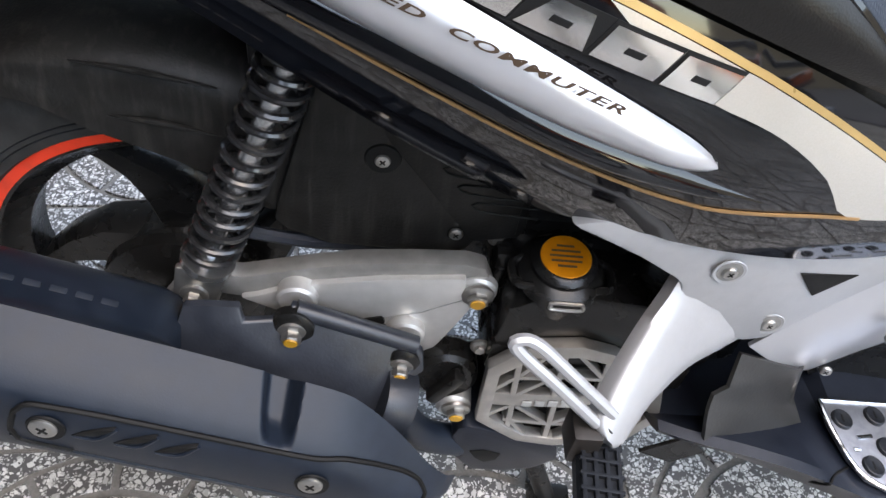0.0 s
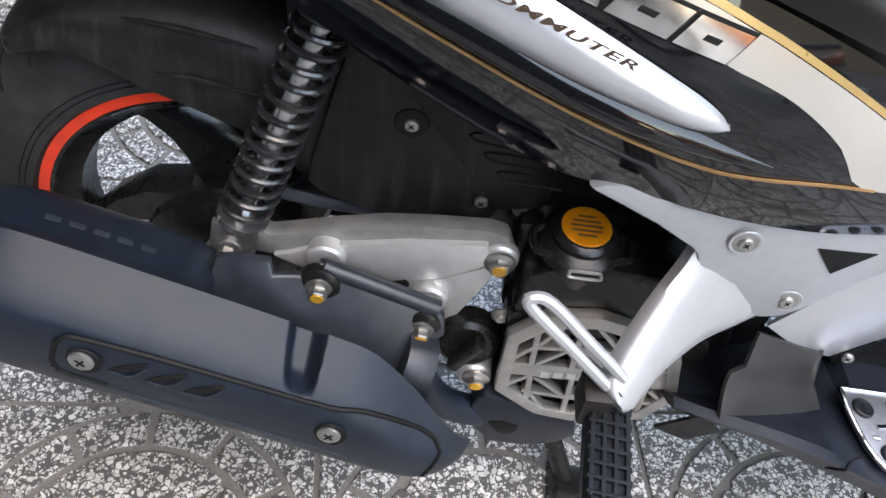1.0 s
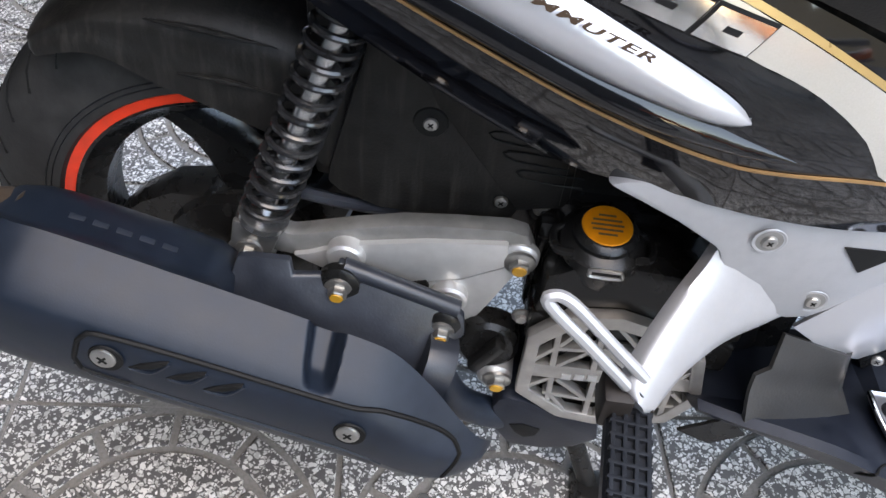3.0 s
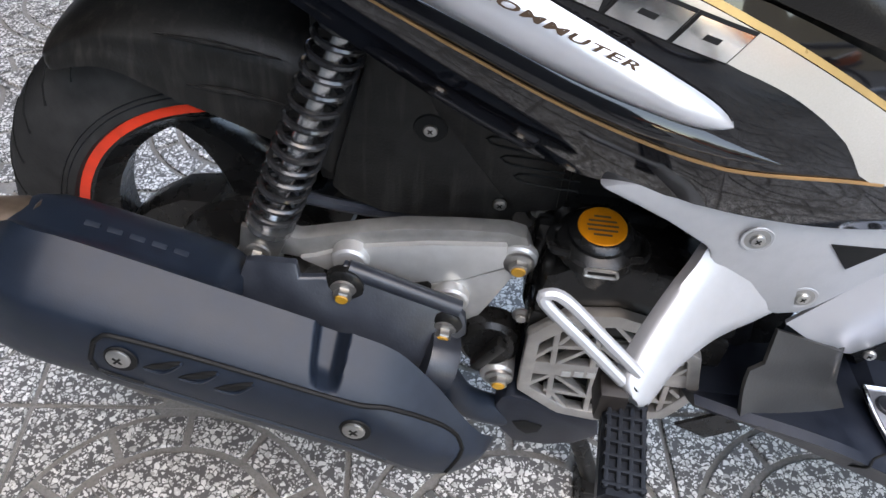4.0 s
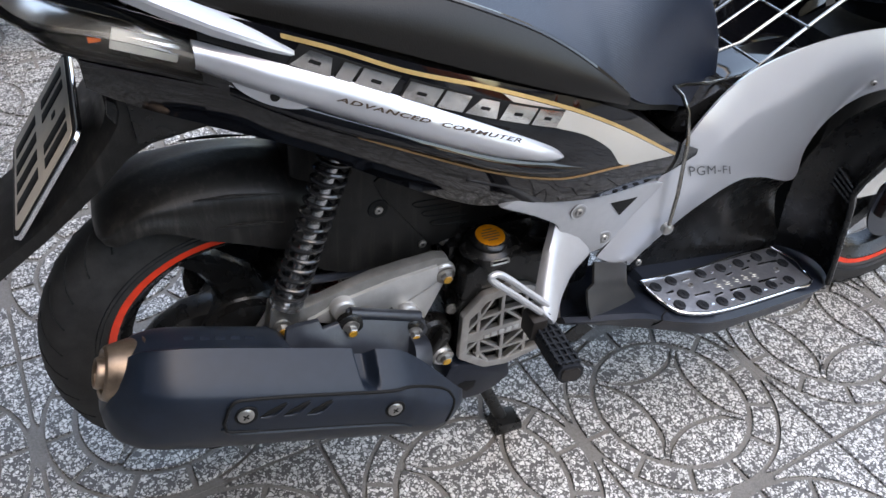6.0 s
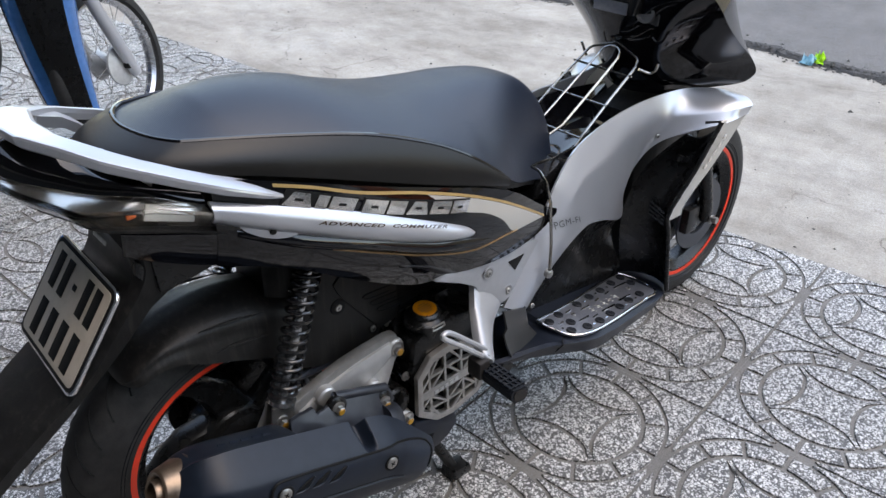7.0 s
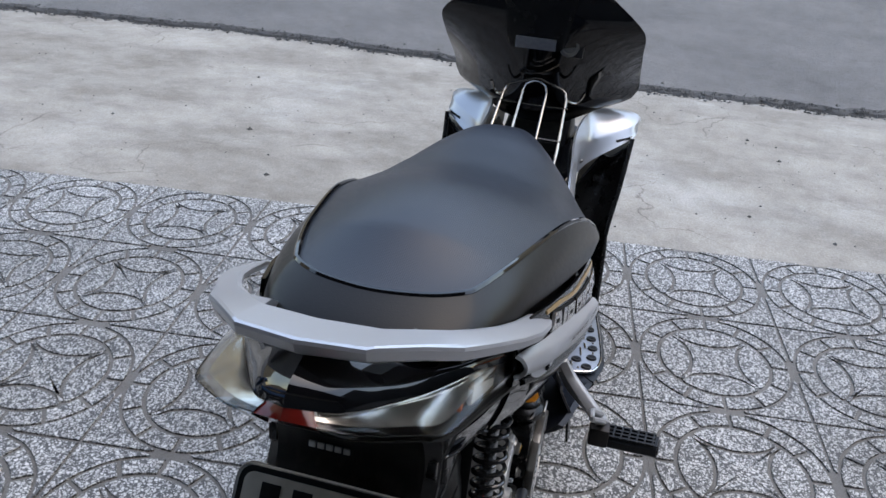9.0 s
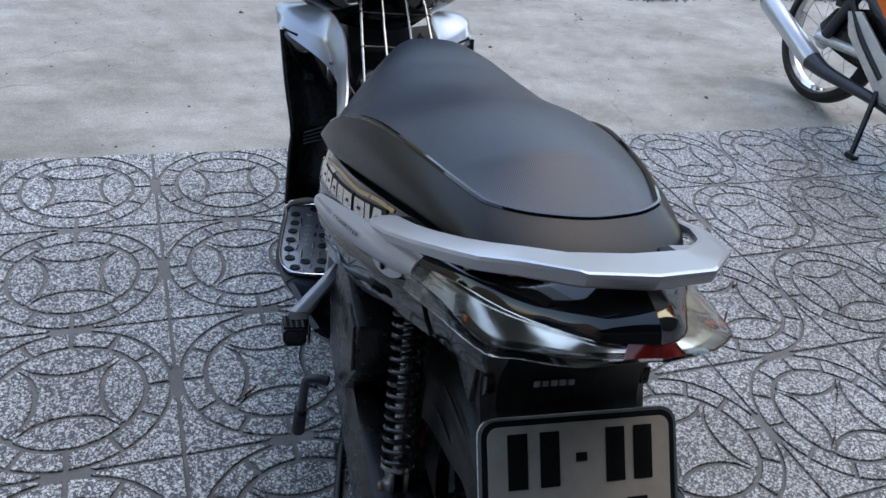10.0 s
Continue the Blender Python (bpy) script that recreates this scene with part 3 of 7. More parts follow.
def wheel(c, r_tyre, width, rear):
    """Cast wheel: tyre, rim, hub, five broad spokes, red tape on the rim."""
    hw = width / 2
    base = r_tyre - 0.081 if rear else r_tyre - 0.072
    prof = []
    for k in range(17):
        a = math.pi * k / 16
        y, q = -math.cos(a) * hw, math.sin(a)
        prof.append((y, base + 0.004 + (r_tyre - base - 0.004) * q ** 0.62))
    prof += [(hw * 0.7, base - 0.004), (-hw * 0.7, base - 0.004)]
    tyre = part("tyre", ring_lathe(prof, c, (0, 1, 0), 96), TYRE, S, "black street tyre with fine grooves")
    n = 34
    for k in range(n):
        for sg in (-1, 1):
            pts = []
            for q in range(5):
                a = 2 * math.pi * (k + 0.5 * (sg > 0)) / n + q * 0.05
                y = sg * hw * (0.18 + 0.17 * q)
                rr = base + 0.004 + (r_tyre - base - 0.004) * max(0.0, 1 - (y / hw) ** 2) ** 0.31 - 0.0006
                pts.append(V(c.x + math.cos(a) * rr, y, c.z + math.sin(a) * rr))
            part("tread_groove", tube(pts, 0.0016, 4, 1), INKSHADE, tyre)
    rp = [(-hw * 0.78, base + 0.007), (-hw * 0.86, base + 0.004), (-hw * 0.84, base - 0.012), (-hw * 0.6, base - 0.02), (-hw * 0.42, base - 0.03),
          (hw * 0.42, base - 0.03), (hw * 0.6, base - 0.02), (hw * 0.84, base - 0.012), (hw * 0.86, base + 0.004), (hw * 0.78, base + 0.007)]
    rim = part("rim", ring_lathe(rp, c, (0, 1, 0), 96), SATIN, S, "gloss black cast rim")
    for sg in (-1, 1):
        y0, y1 = sg * hw * 0.845, sg * hw * 0.895
        part("rim_tape", ring_lathe([(y0, base + 0.003), (y1, base + 0.0025), (y1 * 0.985, base - 0.0085), (y0 * 0.985, base - 0.0085)], c, (0, 1, 0), 96), RED, rim, "red reflective rim tape")
    for sg in (-1, 1):
        for dr in (0.011, 0.016):
            yy = sg * hw * math.sqrt(max(0, 1 - (dr / 0.078) ** 3.2)) * 0.985
            part("bead_line", ring_lathe([(yy, base + dr), (yy + sg * 0.0016, base + dr + 0.0008), (yy, base + dr + 0.0016)], c, (0, 1, 0), 96), RUBBER, tyre)
    hub = part("hub", lathe([(-0.055, 0.03), (-0.05, 0.045), (-0.03, 0.062), (0.03, 0.062), (0.05, 0.05), (0.06, 0.03)], c, (0, 1, 0), 40), SATIN, S)
    if rear:
        many, rim_angle, sweep = 5, radians(122), radians(37)
        sizes_ = ((0.05, 0.034, 0.024), (0.085, 0.029, 0.021), (0.115, 0.019, 0.018), (0.14, 0.0125, 0.015), (base - 0.018, 0.010, 0.013))
    else:
        many, rim_angle, sweep = 5, 0.2, 0.0
        sizes_ = ((0.05, 0.030, 0.020), (0.085, 0.021, 0.017), (0.12, 0.022, 0.014), (base - 0.02, 0.036, 0.012))
    for k in range(many):
        rings = []
        for f, wd, th in sizes_:
            a = rim_angle + 2 * math.pi * k / many - sweep * (0.16 - f) / 0.11
            u, w = V(math.cos(a), 0, math.sin(a)), V(-math.sin(a), 0, math.cos(a))
            rings.append([c + u * f + w * (wd * x) + V(0, th * y, 0) for x, y in ((-1, -0.5), (-0.7, -1), (0.7, -1), (1, -0.5), (1, 0.5), (0.7, 1), (-0.7, 1), (-1, 0.5))])
        part("spoke", loft(rings), SATIN, rim)
    part("axle", lathe([(-0.105, 0.009), (0.105, 0.009)], c, (0, 1, 0), 12), STEEL, hub)


wheel(REAR, 0.259, 0.092, True)
wheel(FRONT, 0.25, 0.082, False)

# -- side covers: one curved surface carries all panels and decals --
HALF = fn((-0.2, 0.085), (-0.1, 0.118), (-0.024, 0.133), (0.04, 0.152), (0.2, 0.178), (0.35, 0.187), (0.45, 0.178), (0.55, 0.155), (0.61, 0.138))
SPEAR_TOP = fn((-0.04, 0.770), (0.05, 0.742), (0.13, 0.714), (0.21, 0.680), (0.29, 0.644), (0.335, 0.622), (0.352, 0.611), (0.360, 0.602))
SPEAR_BOT = fn((-0.04, 0.742), (0.02, 0.716), (0.067, 0.697), (0.17, 0.654), (0.27, 0.617), (0.335, 0.600), (0.352, 0.599), (0.360, 0.6015))
BODY_TOP = fn((-0.2, 0.790), (-0.1, 0.797), (0.0, 0.786), (0.1, 0.757), (0.2, 0.724), (0.3, 0.692), (0.4, 0.657), (0.47, 0.625), (0.55, 0.57), (0.62, 0.53))
BODY_LOW = fn((-0.2, 0.755), (-0.13, 0.712), (-0.045, 0.672), (0.056, 0.642), (0.14, 0.594), (0.2, 0.560), (0.268, 0.529), (0.3, 0.5265), (0.33, 0.527), (0.36, 0.525), (0.4, 0.518), (0.46, 0.5115), (0.55, 0.512), (0.62, 0.525))
GOLD_UP = fn((0.05, 0.768), (0.1, 0.752), (0.167, 0.726), (0.259, 0.698), (0.36, 0.660), (0.45, 0.615), (0.56, 0.546))
GOLD_LOW = fn((0.12, 0.655), (0.194, 0.624), (0.276, 0.591), (0.358, 0.568), (0.454, 0.562), (0.56, 0.542))


def flank(x, z, out=0.0, side=-1):
    """A place on the side covers, lifted by out."""
    d = z - (SPEAR_TOP(min(x, 0.36)) + SPEAR_BOT(min(x, 0.36))) / 2 if x < 0.36 else z - 0.5976 + (x - 0.36) * 0.25
    return V(x, side * (HALF(x) - 2.6 * d * d + out), z)


def flank_patch(top, low, x0, x1, out=0.0, nu=40, nv=6, thick=0.003, side=-1, bulge=0.0, tip=None):
    def f(u, v):
        x = x0 + (x1 - x0) * u
        return flank(x, top(x) + (low(x) - top(x)) * v, out + bulge * math.sin(math.pi * v) ** 0.6 * (1 if tip is None else max(0, min(1, (tip - x) / 0.035)) ** 0.5), side)
    bm = skin(f, nu, nv, thick * side)
    return bm


def line_patch(c, x0, x1, w, out, side, nu=40):
    return flank_patch(lambda x: c(x) + w, lambda x: c(x) - w, x0, x1, out, nu, 1, 0.001, side)


words = flat_text("ADVANCED  COMMUTER", 0.0128, 0.40, 0.00035)
wx = max(v[0] for v in words[0])

for side in (-1, 1):
    cover = part("side_cover", flank_patch(BODY_TOP, BODY_LOW, -0.022, 0.615, 0.0, 60, 14, 0.004, side), GLOSS, S, "gloss black side cover under the seat")
    spear = part("accent_strip", flank_patch(SPEAR_TOP, SPEAR_BOT, -0.028, 0.3595, 0.002, 64, 10, 0.004, side, 0.011, 0.360), SILVER, S, "silver spear-shaped accent strip with small brown lettering")
    # ridge under the strip that faces the sky
    ridge_c = fn((-0.02, 0.722), (0.1, 0.672), (0.187, 0.640), (0.272, 0.606), (0.345, 0.586), (0.405, 0.572))
    def ridge(u, v, side=side):
        x = -0.0 + 0.405 * u
        h = 0.5 + 0.5 * min(1, u * 6)
        w = 0.011 * (1 - max(0, (u - 0.75) / 0.25) ** 1.5) * h
        prof = [(1.1, 0.0), (0.9, 0.25), (0.0, 1.0), (-0.25, 1.0), (-1.0, 0.0)]
        a, b = prof[min(int(v * 4 + 1e-6), 4)]
        return flank(x, ridge_c(x) + a * w, b * w * 0.75, side)
    part("ridge", skin(ridge, 48, 4, 0.002 * side), GLOSS, cover, sharp=60)
    # small facet with screw at the strip's rear
    facet = lambda u, v, side=side: flank(0.0 + 0.075 * u, 0.729 - 0.022 * u * 1.2 - v * 0.016 * math.sin(math.pi * min(1, u * 1.0)) ** 0.5, 0.006, side)
    part("rear_facet", skin(facet, 14, 4, 0.003 * side), SILVER, spear)
    cross_screw(flank(0.039, 0.711, 0.007, side), (0, side, 0), spear, 0.006, mat=INKSHADE)
    # decals
    part("gold_line", line_patch(GOLD_UP, 0.05, 0.56, 0.0022, 0.0012, side), GOLDLINE, cover, "gold pinstripe")
    part("gold_line", line_patch(GOLD_LOW, 0.12, 0.47, 0.0011, 0.0014, side), COPPERLINE, cover, "copper pinstripe")
    swoosh_low = fn((0.25, 0.705), (0.275, 0.690), (0.305, 0.664), (0.337, 0.644), (0.391, 0.621), (0.432, 0.592), (0.454, 0.565), (0.50, 0.555), (0.56, 0.544))
    part("champagne_panel", flank_patch(lambda x: max(GOLD_UP(x) - 0.003, swoosh_low(x)), swoosh_low, 0.268, 0.555, 0.001, 30, 3, 0.001, side), CHAMPAGNE, cover, "champagne silver swoosh decal")
    # embossed name: plain slanted blocks, dark surround
    xa = 0.055
    for k, wd in enumerate((0.037, 0.015, 0.035, 0.035, 0.028, 0.037, 0.036, 0.032)):
        if k == 3:
            xa += 0.008
        base = lambda x: 0.742 - 0.42 * (x - 0.055) + 0.25 * (x - 0.055) ** 2
        def blk(u, v, x0, x1, z0, z1, out, side=side):
            xm = x0 + (x1 - x0) * u
            dz = z1 + (z0 - z1) * v
            return flank(xm + dz * 0.75, base(xm) + dz, out, side)
        part("letter_shadow", skin(lambda u, v: blk(u, v, xa - 0.0016, xa + wd + 0.0016, -0.0016, 0.0172, 0.0014), 3, 2, 0.0012 * side), INKSHADE, cover)
        part("letter_block", skin(lambda u, v: blk(u + (0.5 - u) * (0.45 * (1 - v) if k in (0, 5) else 0), v, xa, xa + wd, 0.0, 0.0156, 0.0030), 6, 4, 0.0014 * side), LETTER, cover)
        if k not in (1, 4):
            part("block_slot", skin(lambda u, v: blk(u, v, xa + wd * 0.34, xa + wd * 0.62, 0.0062, 0.0092, 0.0034), 3, 2, 0.0004 * side), INKSHADE, cover)
        xa += wd + 0.0035
    # lettering on the strip
    def lay(x, y, side=side):
        t = x / wx
        xx = 0.094 + 0.200 * t if side < 0 else 0.294 - 0.200 * t
        zc = 0.7105 - 0.348 * (xx - 0.094)
        return flank(xx, zc + (y - 0.0045) * 0.58, 0.0142, side)
    part("lettering", wrapped(words, lay), BROWNINK, spear, "small dark brown lettering on the silver strip")

# inner body that fills the space between the covers
def core(x):
    w = HALF(x) - 0.03
    zt, zl = BODY_TOP(x) - 0.004, BODY_LOW(x) + 0.02
    return [V(x, y, z) for y, z in ((-w, zl), (-w - 0.01, (zt + zl) / 2), (-w + 0.01, zt), (0, zt + 0.004), (w - 0.01, zt), (w + 0.01, (zt + zl) / 2), (w, zl), (0, zl - 0.005))]
part("under_seat_body", loft([core(x) for x in [-0.08 + 0.04 * k for k in range(17)]]), PLASTIC, S)

# -- seat --
CROWN = fn((-0.07, 0.831), (-0.04, 0.842), (0.03, 0.853), (0.1, 0.853), (0.17, 0.841), (0.25, 0.814), (0.33, 0.792), (0.42, 0.781), (0.5, 0.777), (0.56, 0.768), (0.62, 0.743), (0.67, 0.697), (0.705, 0.64), (0.722, 0.585))
PIPE_Z = fn((-0.07, 0.829), (-0.034, 0.826), (0.034, 0.819), (0.116, 0.806), (0.209, 0.786), (0.317, 0.745), (0.38, 0.708), (0.432, 0.668))
PIPE_Y = fn((-0.05, 0.068), (-0.034, 0.081), (-0.01, 0.092), (0.04, 0.107), (0.13, 0.126), (0.24, 0.146), (0.33, 0.160), (0.40, 0.1722), (0.432, 0.1725))
BASE_Z = fn((-0.12, 0.806), (0.0, 0.788), (0.1, 0.761), (0.3, 0.696), (0.45, 0.648), (0.55, 0.607), (0.65, 0.558), (0.722, 0.53))
BASE_Y = fn((-0.12, 0.045), (-0.09, 0.085), (-0.05, 0.106), (0.0, 0.122), (0.1, 0.143), (0.25, 0.164), (0.35, 0.174), (0.43, 0.1728), (0.465, 0.1675), (0.5, 0.154), (0.56, 0.122), (0.62, 0.092), (0.68, 0.062), (0.722, 0.03))


def seat_top(u, v):
    s = 2 * v - 1
    x0 = -0.064 + 0.030 * abs(s) ** 3
    x = x0 + (0.722 - x0) * u
    xe = -0.034 + (0.722 + 0.034) * u
    ey, ez = (PIPE_Y(xe), PIPE_Z(xe)) if xe <= 0.432 else (BASE_Y(xe), BASE_Z(xe) + (PIPE_Z(0.432) - BASE_Z(0.432)) * max(0.0, 1 - (xe - 0.432) / 0.07) ** 2)
    if u < 0.1:
        ez += 0.003 * (1 - abs(s)) * (1 - u / 0.1)
    q = min(1.0, max(0.0, (x - 0.16) / 0.42))
    p = 2.0 + 1.3 * q * q * (3 - 2 * q)
    rise = min(1.0, u / 0.11) ** 0.6
    z = ez + (CROWN(x) - ez) * (1 - abs(s) ** p) * rise
    return V(x, -s * ey, z)


seat = part("seat", skin(seat_top, 110, 30, -0.006), SEATTOP, S, "black ribbed vinyl saddle with stepped pillion and thin piping", sharp=70)
top_line = [V(x, PIPE_Y(x), PIPE_Z(x)) for x in (0.432, 0.40, 0.36, 0.317, 0.26, 0.209, 0.16, 0.116, 0.07, 0.034, 0.0, -0.02, -0.034)] + [V(-0.051, 0.058, 0.828), V(-0.060, 0.032, 0.829), V(-0.064, 0.0, 0.829)]
low_line = [V(x, BASE_Y(x), BASE_Z(x)) for x in (0.446, 0.405, 0.36, 0.31, 0.25, 0.195, 0.14, 0.09, 0.04, -0.005, -0.045, -0.072)] + [V(-0.092, 0.083, 0.801), V(-0.105, 0.062, 0.803), V(-0.112, 0.034, 0.804), V(-0.115, 0.0, 0.804)]
top_line = spline(top_line + [V(p.x, -p.y, p.z) for p in top_line[-2::-1]], 4)
low_line = spline(low_line + [V(p.x, -p.y, p.z) for p in low_line[-2::-1]], 4)
def skirt(u, v):
    i = min(int(u * (len(top_line) - 1) + 1e-6), len(top_line) - 1)
    a, b = top_line[i], low_line[i]
    p = a.lerp(b, v)
    o = V(p.x - 0.1, p.y * 3, 0).normalized() if abs(p.y) > 0.02 or p.x < 0 else V(-1, 0, 0)
    return p + o * 0.006 * math.sin(math.pi * v)
part("seat_skirt", skin(skirt, len(top_line) - 1, 9, 0.004), SEATSIDE, seat, "smooth black vinyl seat side")
part("piping", tube([p + V(-0.0012 if p.x < 0 else 0, 0.0012 * (1 if p.y > 0 else -1), 0.0015) for p in top_line], 0.0036, 8, 1), GLOSS, seat)
part("seat_base", loft([[V(x, s * (BASE_Y(x) - 0.012), BASE_Z(x) - d) for s, d in ((-1, 0.0), (1, 0.0), (1, 0.014), (-1, 0.014))] for x in [-0.1 + 0.05 * k for k in range(17)]]), PLASTIC, seat)

# -- grab rail --
# stations from the right-hand tip to the middle: outer top edge, inner top edge, height of the outer face
RAIL = [((0.070, -0.158, 0.7485), (0.067, -0.152, 0.7505), 0.004), ((0.062, -0.1635, 0.7525), (0.055, -0.148, 0.7615), 0.009), ((0.035, -0.1655, 0.7655), (0.030, -0.142, 0.7775), 0.013), ((-0.01, -0.1620, 0.7860), (-0.015, -0.134, 0.7960), 0.0155), ((-0.052, -0.1500, 0.8045), (-0.050, -0.124, 0.8115), 0.0165),
        ((-0.096, -0.1280, 0.8230), (-0.084, -0.107, 0.8265), 0.0175), ((-0.130, -0.1120, 0.8390), (-0.106, -0.094, 0.8370), 0.018), ((-0.158, -0.0860, 0.8530), (-0.124, -0.078, 0.8455), 0.0175), ((-0.190, -0.0560, 0.8665), (-0.145, -0.054, 0.8540), 0.017), ((-0.1935, -0.0520, 0.8665), (-0.147, -0.050, 0.8545), 0.0155), ((-0.203, 0.0, 0.8695), (-0.156, 0.0, 0.8585), 0.0165)]
RAIL = RAIL + [((a[0], -a[1], a[2]), (b[0], -b[1], b[2]), h) for a, b, h in RAIL[-2::-1]]
rings = []
for a, b, h in RAIL:
    a, b = V(*a), V(*b)
    across = (a - b).normalized()
    down = V(0, 0, -1)
    w = (a - b).length
    e = min(0.0035, w * 0.2, h * 0.3)
    rings.append([b + across * e, a - across * e * 1.3, a - across * e * 0.35 + down * e * 0.3, a + down * e * 1.2, a - across * e * 0.6 + down * (h - e), a - across * e * 2.0 + down * h, b + across * e + down * h * 0.62, b + down * h * 0.5, b - across * 0.0005 + down * e * 0.6])
rail = part("grab_rail", loft(rings), SILVER, S, "silver cast grab rail round the seat's tail", sharp=17)
rail.location.y = 0.0085
for side in (-1, 1):
    part("rail_mount", loft([[V(x, side * (y + dy), z + dz) for dy, dz in ((-0.016, 0), (0.016, 0), (0.012, -0.016), (-0.012, -0.016))] for x, y, z in ((-0.140, 0.076, 0.842), (-0.11, 0.08, 0.832), (-0.09, 0.085, 0.816), (-0.075, 0.09, 0.80))]), SILVER, rail)

# -- tail --
T_S = (0, 0.25, 0.5, 0.68, 0.85, 1.0)
def through3(*pts):
    f = [fn(*[(s, p[k]) for s, p in zip(T_S, pts)]) for k in range(3)]
    return lambda s: V(f[0](abs(s)), math.copysign(max(f[1](abs(s)), 0), s), f[2](abs(s)))
T_IN = through3((-0.227, 0, 0.826), (-0.204, 0.035, 0.812), (-0.165, 0.062, 0.797), (-0.128, 0.084, 0.786), (-0.080, 0.112, 0.778), (-0.028, 0.1335, 0.759))
T_OUT = through3((-0.233, 0, 0.818), (-0.218, 0.048, 0.807), (-0.188, 0.090, 0.793), (-0.160, 0.111, 0.780), (-0.088, 0.1255, 0.765), (-0.018, 0.139, 0.742))
T_LOW = through3((-0.214, 0, 0.797), (-0.198, 0.042, 0.781), (-0.166, 0.076, 0.763), (-0.140, 0.098, 0.749), (-0.074, 0.118, 0.733), (-0.003, 0.137, 0.713))


COWL_LIMIT = fn((-0.24, 0.862), (-0.20, 0.8495), (-0.185, 0.8480), (-0.165, 0.8430), (-0.14, 0.822), (-0.118, 0.800), (-0.05, 0.780), (0.0, 0.768))
COWL_RISE = fn((0, 0), (0.003, 0.006), (0.008, 0.0110), (0.014, 0.0145), (0.03, 0.0195), (0.05, 0.0240), (0.08, 0.0290), (0.25, 0.042))


def tail_top(u, v):
    """Concentric from the rim, v = 0, to the middle: a rounded shoulder, then a gentle dome."""
    e = T_IN(2 * u - 1)
    c = V(-0.055, 0, 0.838)
    f = v ** 1.5
    p = e.lerp(V(c.x + (e.x + 0.12) * 0.25 * (1 - f), e.y * 0.1, c.z), f)
    d = math.hypot(p.x - e.x, p.y - e.y)
    p.z = e.z + COWL_RISE(d) + (c.z - e.z - COWL_RISE(math.hypot(c.x - e.x, e.y))) * f * f
    p.z = min(p.z, COWL_LIMIT(p.x))
    return p
part("tail_cowl", skin(tail_top, 72, 28, -0.003), GLOSS, S, "gloss black tail cowl under the grab rail", sharp=60).location.y = 0.007


def lamp(s0, s1, inset=0.0):
    def f(u, v):
        s = s0 + (s1 - s0) * u
        a, b, c = T_IN(s), T_OUT(s), T_LOW(s)
        p = a.lerp(b, v / 0.4) if v < 0.4 else b.lerp(c, (v - 0.4) / 0.6)
        m = V(-0.05, 0, 0.765)
        return p + (m - p).normalized() * inset
    return f
tail_lamp = part("lamp_housing", skin(lamp(-1, 1, 0.011), 60, 10, 0.002), REFLECTOR, S, "bright reflector of the wrap-round tail lamp", sharp=20)
tail_lamp.location.y = 0.007
part("brake_lens", skin(lamp(-0.13, 0.13, 0.001), 24, 10, 0.003), REDLENS, tail_lamp, "dark red brake lens at the tail's tip", sharp=28)
for side in (-1, 1):
    a, b = (-0.995, -0.132) if side < 0 else (0.132, 0.995)
    part("clear_lens", skin(lamp(a, b, -0.0015), 34, 10, 0.002), CLEAR, tail_lamp, "clear turn signal lens", sharp=28).visible_shadow = False
    part("amber_bulb", box((-0.108, side * 0.105, 0.761), (0.012, 0.006, 0.007), 0.002), AMBER, tail_lamp)
    part("reflector_bar", box((-0.066, side * 0.1155, 0.754), (0.060, 0.005, 0.020), 0.002, (0, 17, 9 * side)), CREAM, tail_lamp)
def tail_floor(u, v):
    s = 0.001 + 0.999 * u
    return T_LOW(-s).lerp(T_LOW(s), v) + V(0.002, 0, 0.003)
part("tail_underside", skin(tail_floor, 20, 6, 0.003), PLASTIC, S)
for side in (-1, 1):
    tail_edge = fn((-0.16, 0.757), (-0.14, 0.748), (-0.08, 0.732), (-0.02, 0.716), (0.0, 0.712))
    part("rear_lower_panel", flank_patch(tail_edge, BODY_LOW, -0.125, -0.012, -0.003, 20, 6, 0.003, side), GLOSS, S)

flap_rear = fn((0.40, -0.395), (0.45, -0.345), (0.50, -0.285), (0.55, -0.214), (0.60, -0.166), (0.66, -0.118), (0.69, -0.113), (0.735, -0.13))
flap_front = fn((0.40, -0.355), (0.45, -0.300), (0.50, -0.239), (0.53, -0.200), (0.56, -0.164), (0.588, -0.132), (0.612, -0.107), (0.628, -0.088), (0.638, -0.050), (0.648, 0.005), (0.735, 0.03))
flap_half = fn((0.40, 0.060), (0.45, 0.072), (0.50, 0.080), (0.56, 0.083), (0.62, 0.084), (0.735, 0.086))
rings = []
for k in range(25):
    z = 0.395 + 0.355 * k / 24
    xr, xf, w = flap_rear(z), flap_front(z), flap_half(z)
    rings.append([V(x, y, z) for x, y in ((xr, -w * 0.85), (xr + 0.012, -w), (xf, -w * 0.92), (xf, w * 0.92), (xr + 0.012, w), (xr, w * 0.85))])
fender_rear = part("rear_mudguard", bevelled(loft(rings), 0.003, 2, 40), PLASTIC, S, "matt black rear mudguard with number plate bracket")
name_bars = [(0.034 - k * 0.0138, 0.0108) for k in range(5)]
for y, w in name_bars:
    part("emblem_bar", box((-0.1165, 0.018 + 0.62 * y - w * 0.3, 0.6835), (0.002, w * 0.62, 0.0062), 0.0006, (0, 15, 0)), STEEL, fender_rear, "small silver emblem stroke")
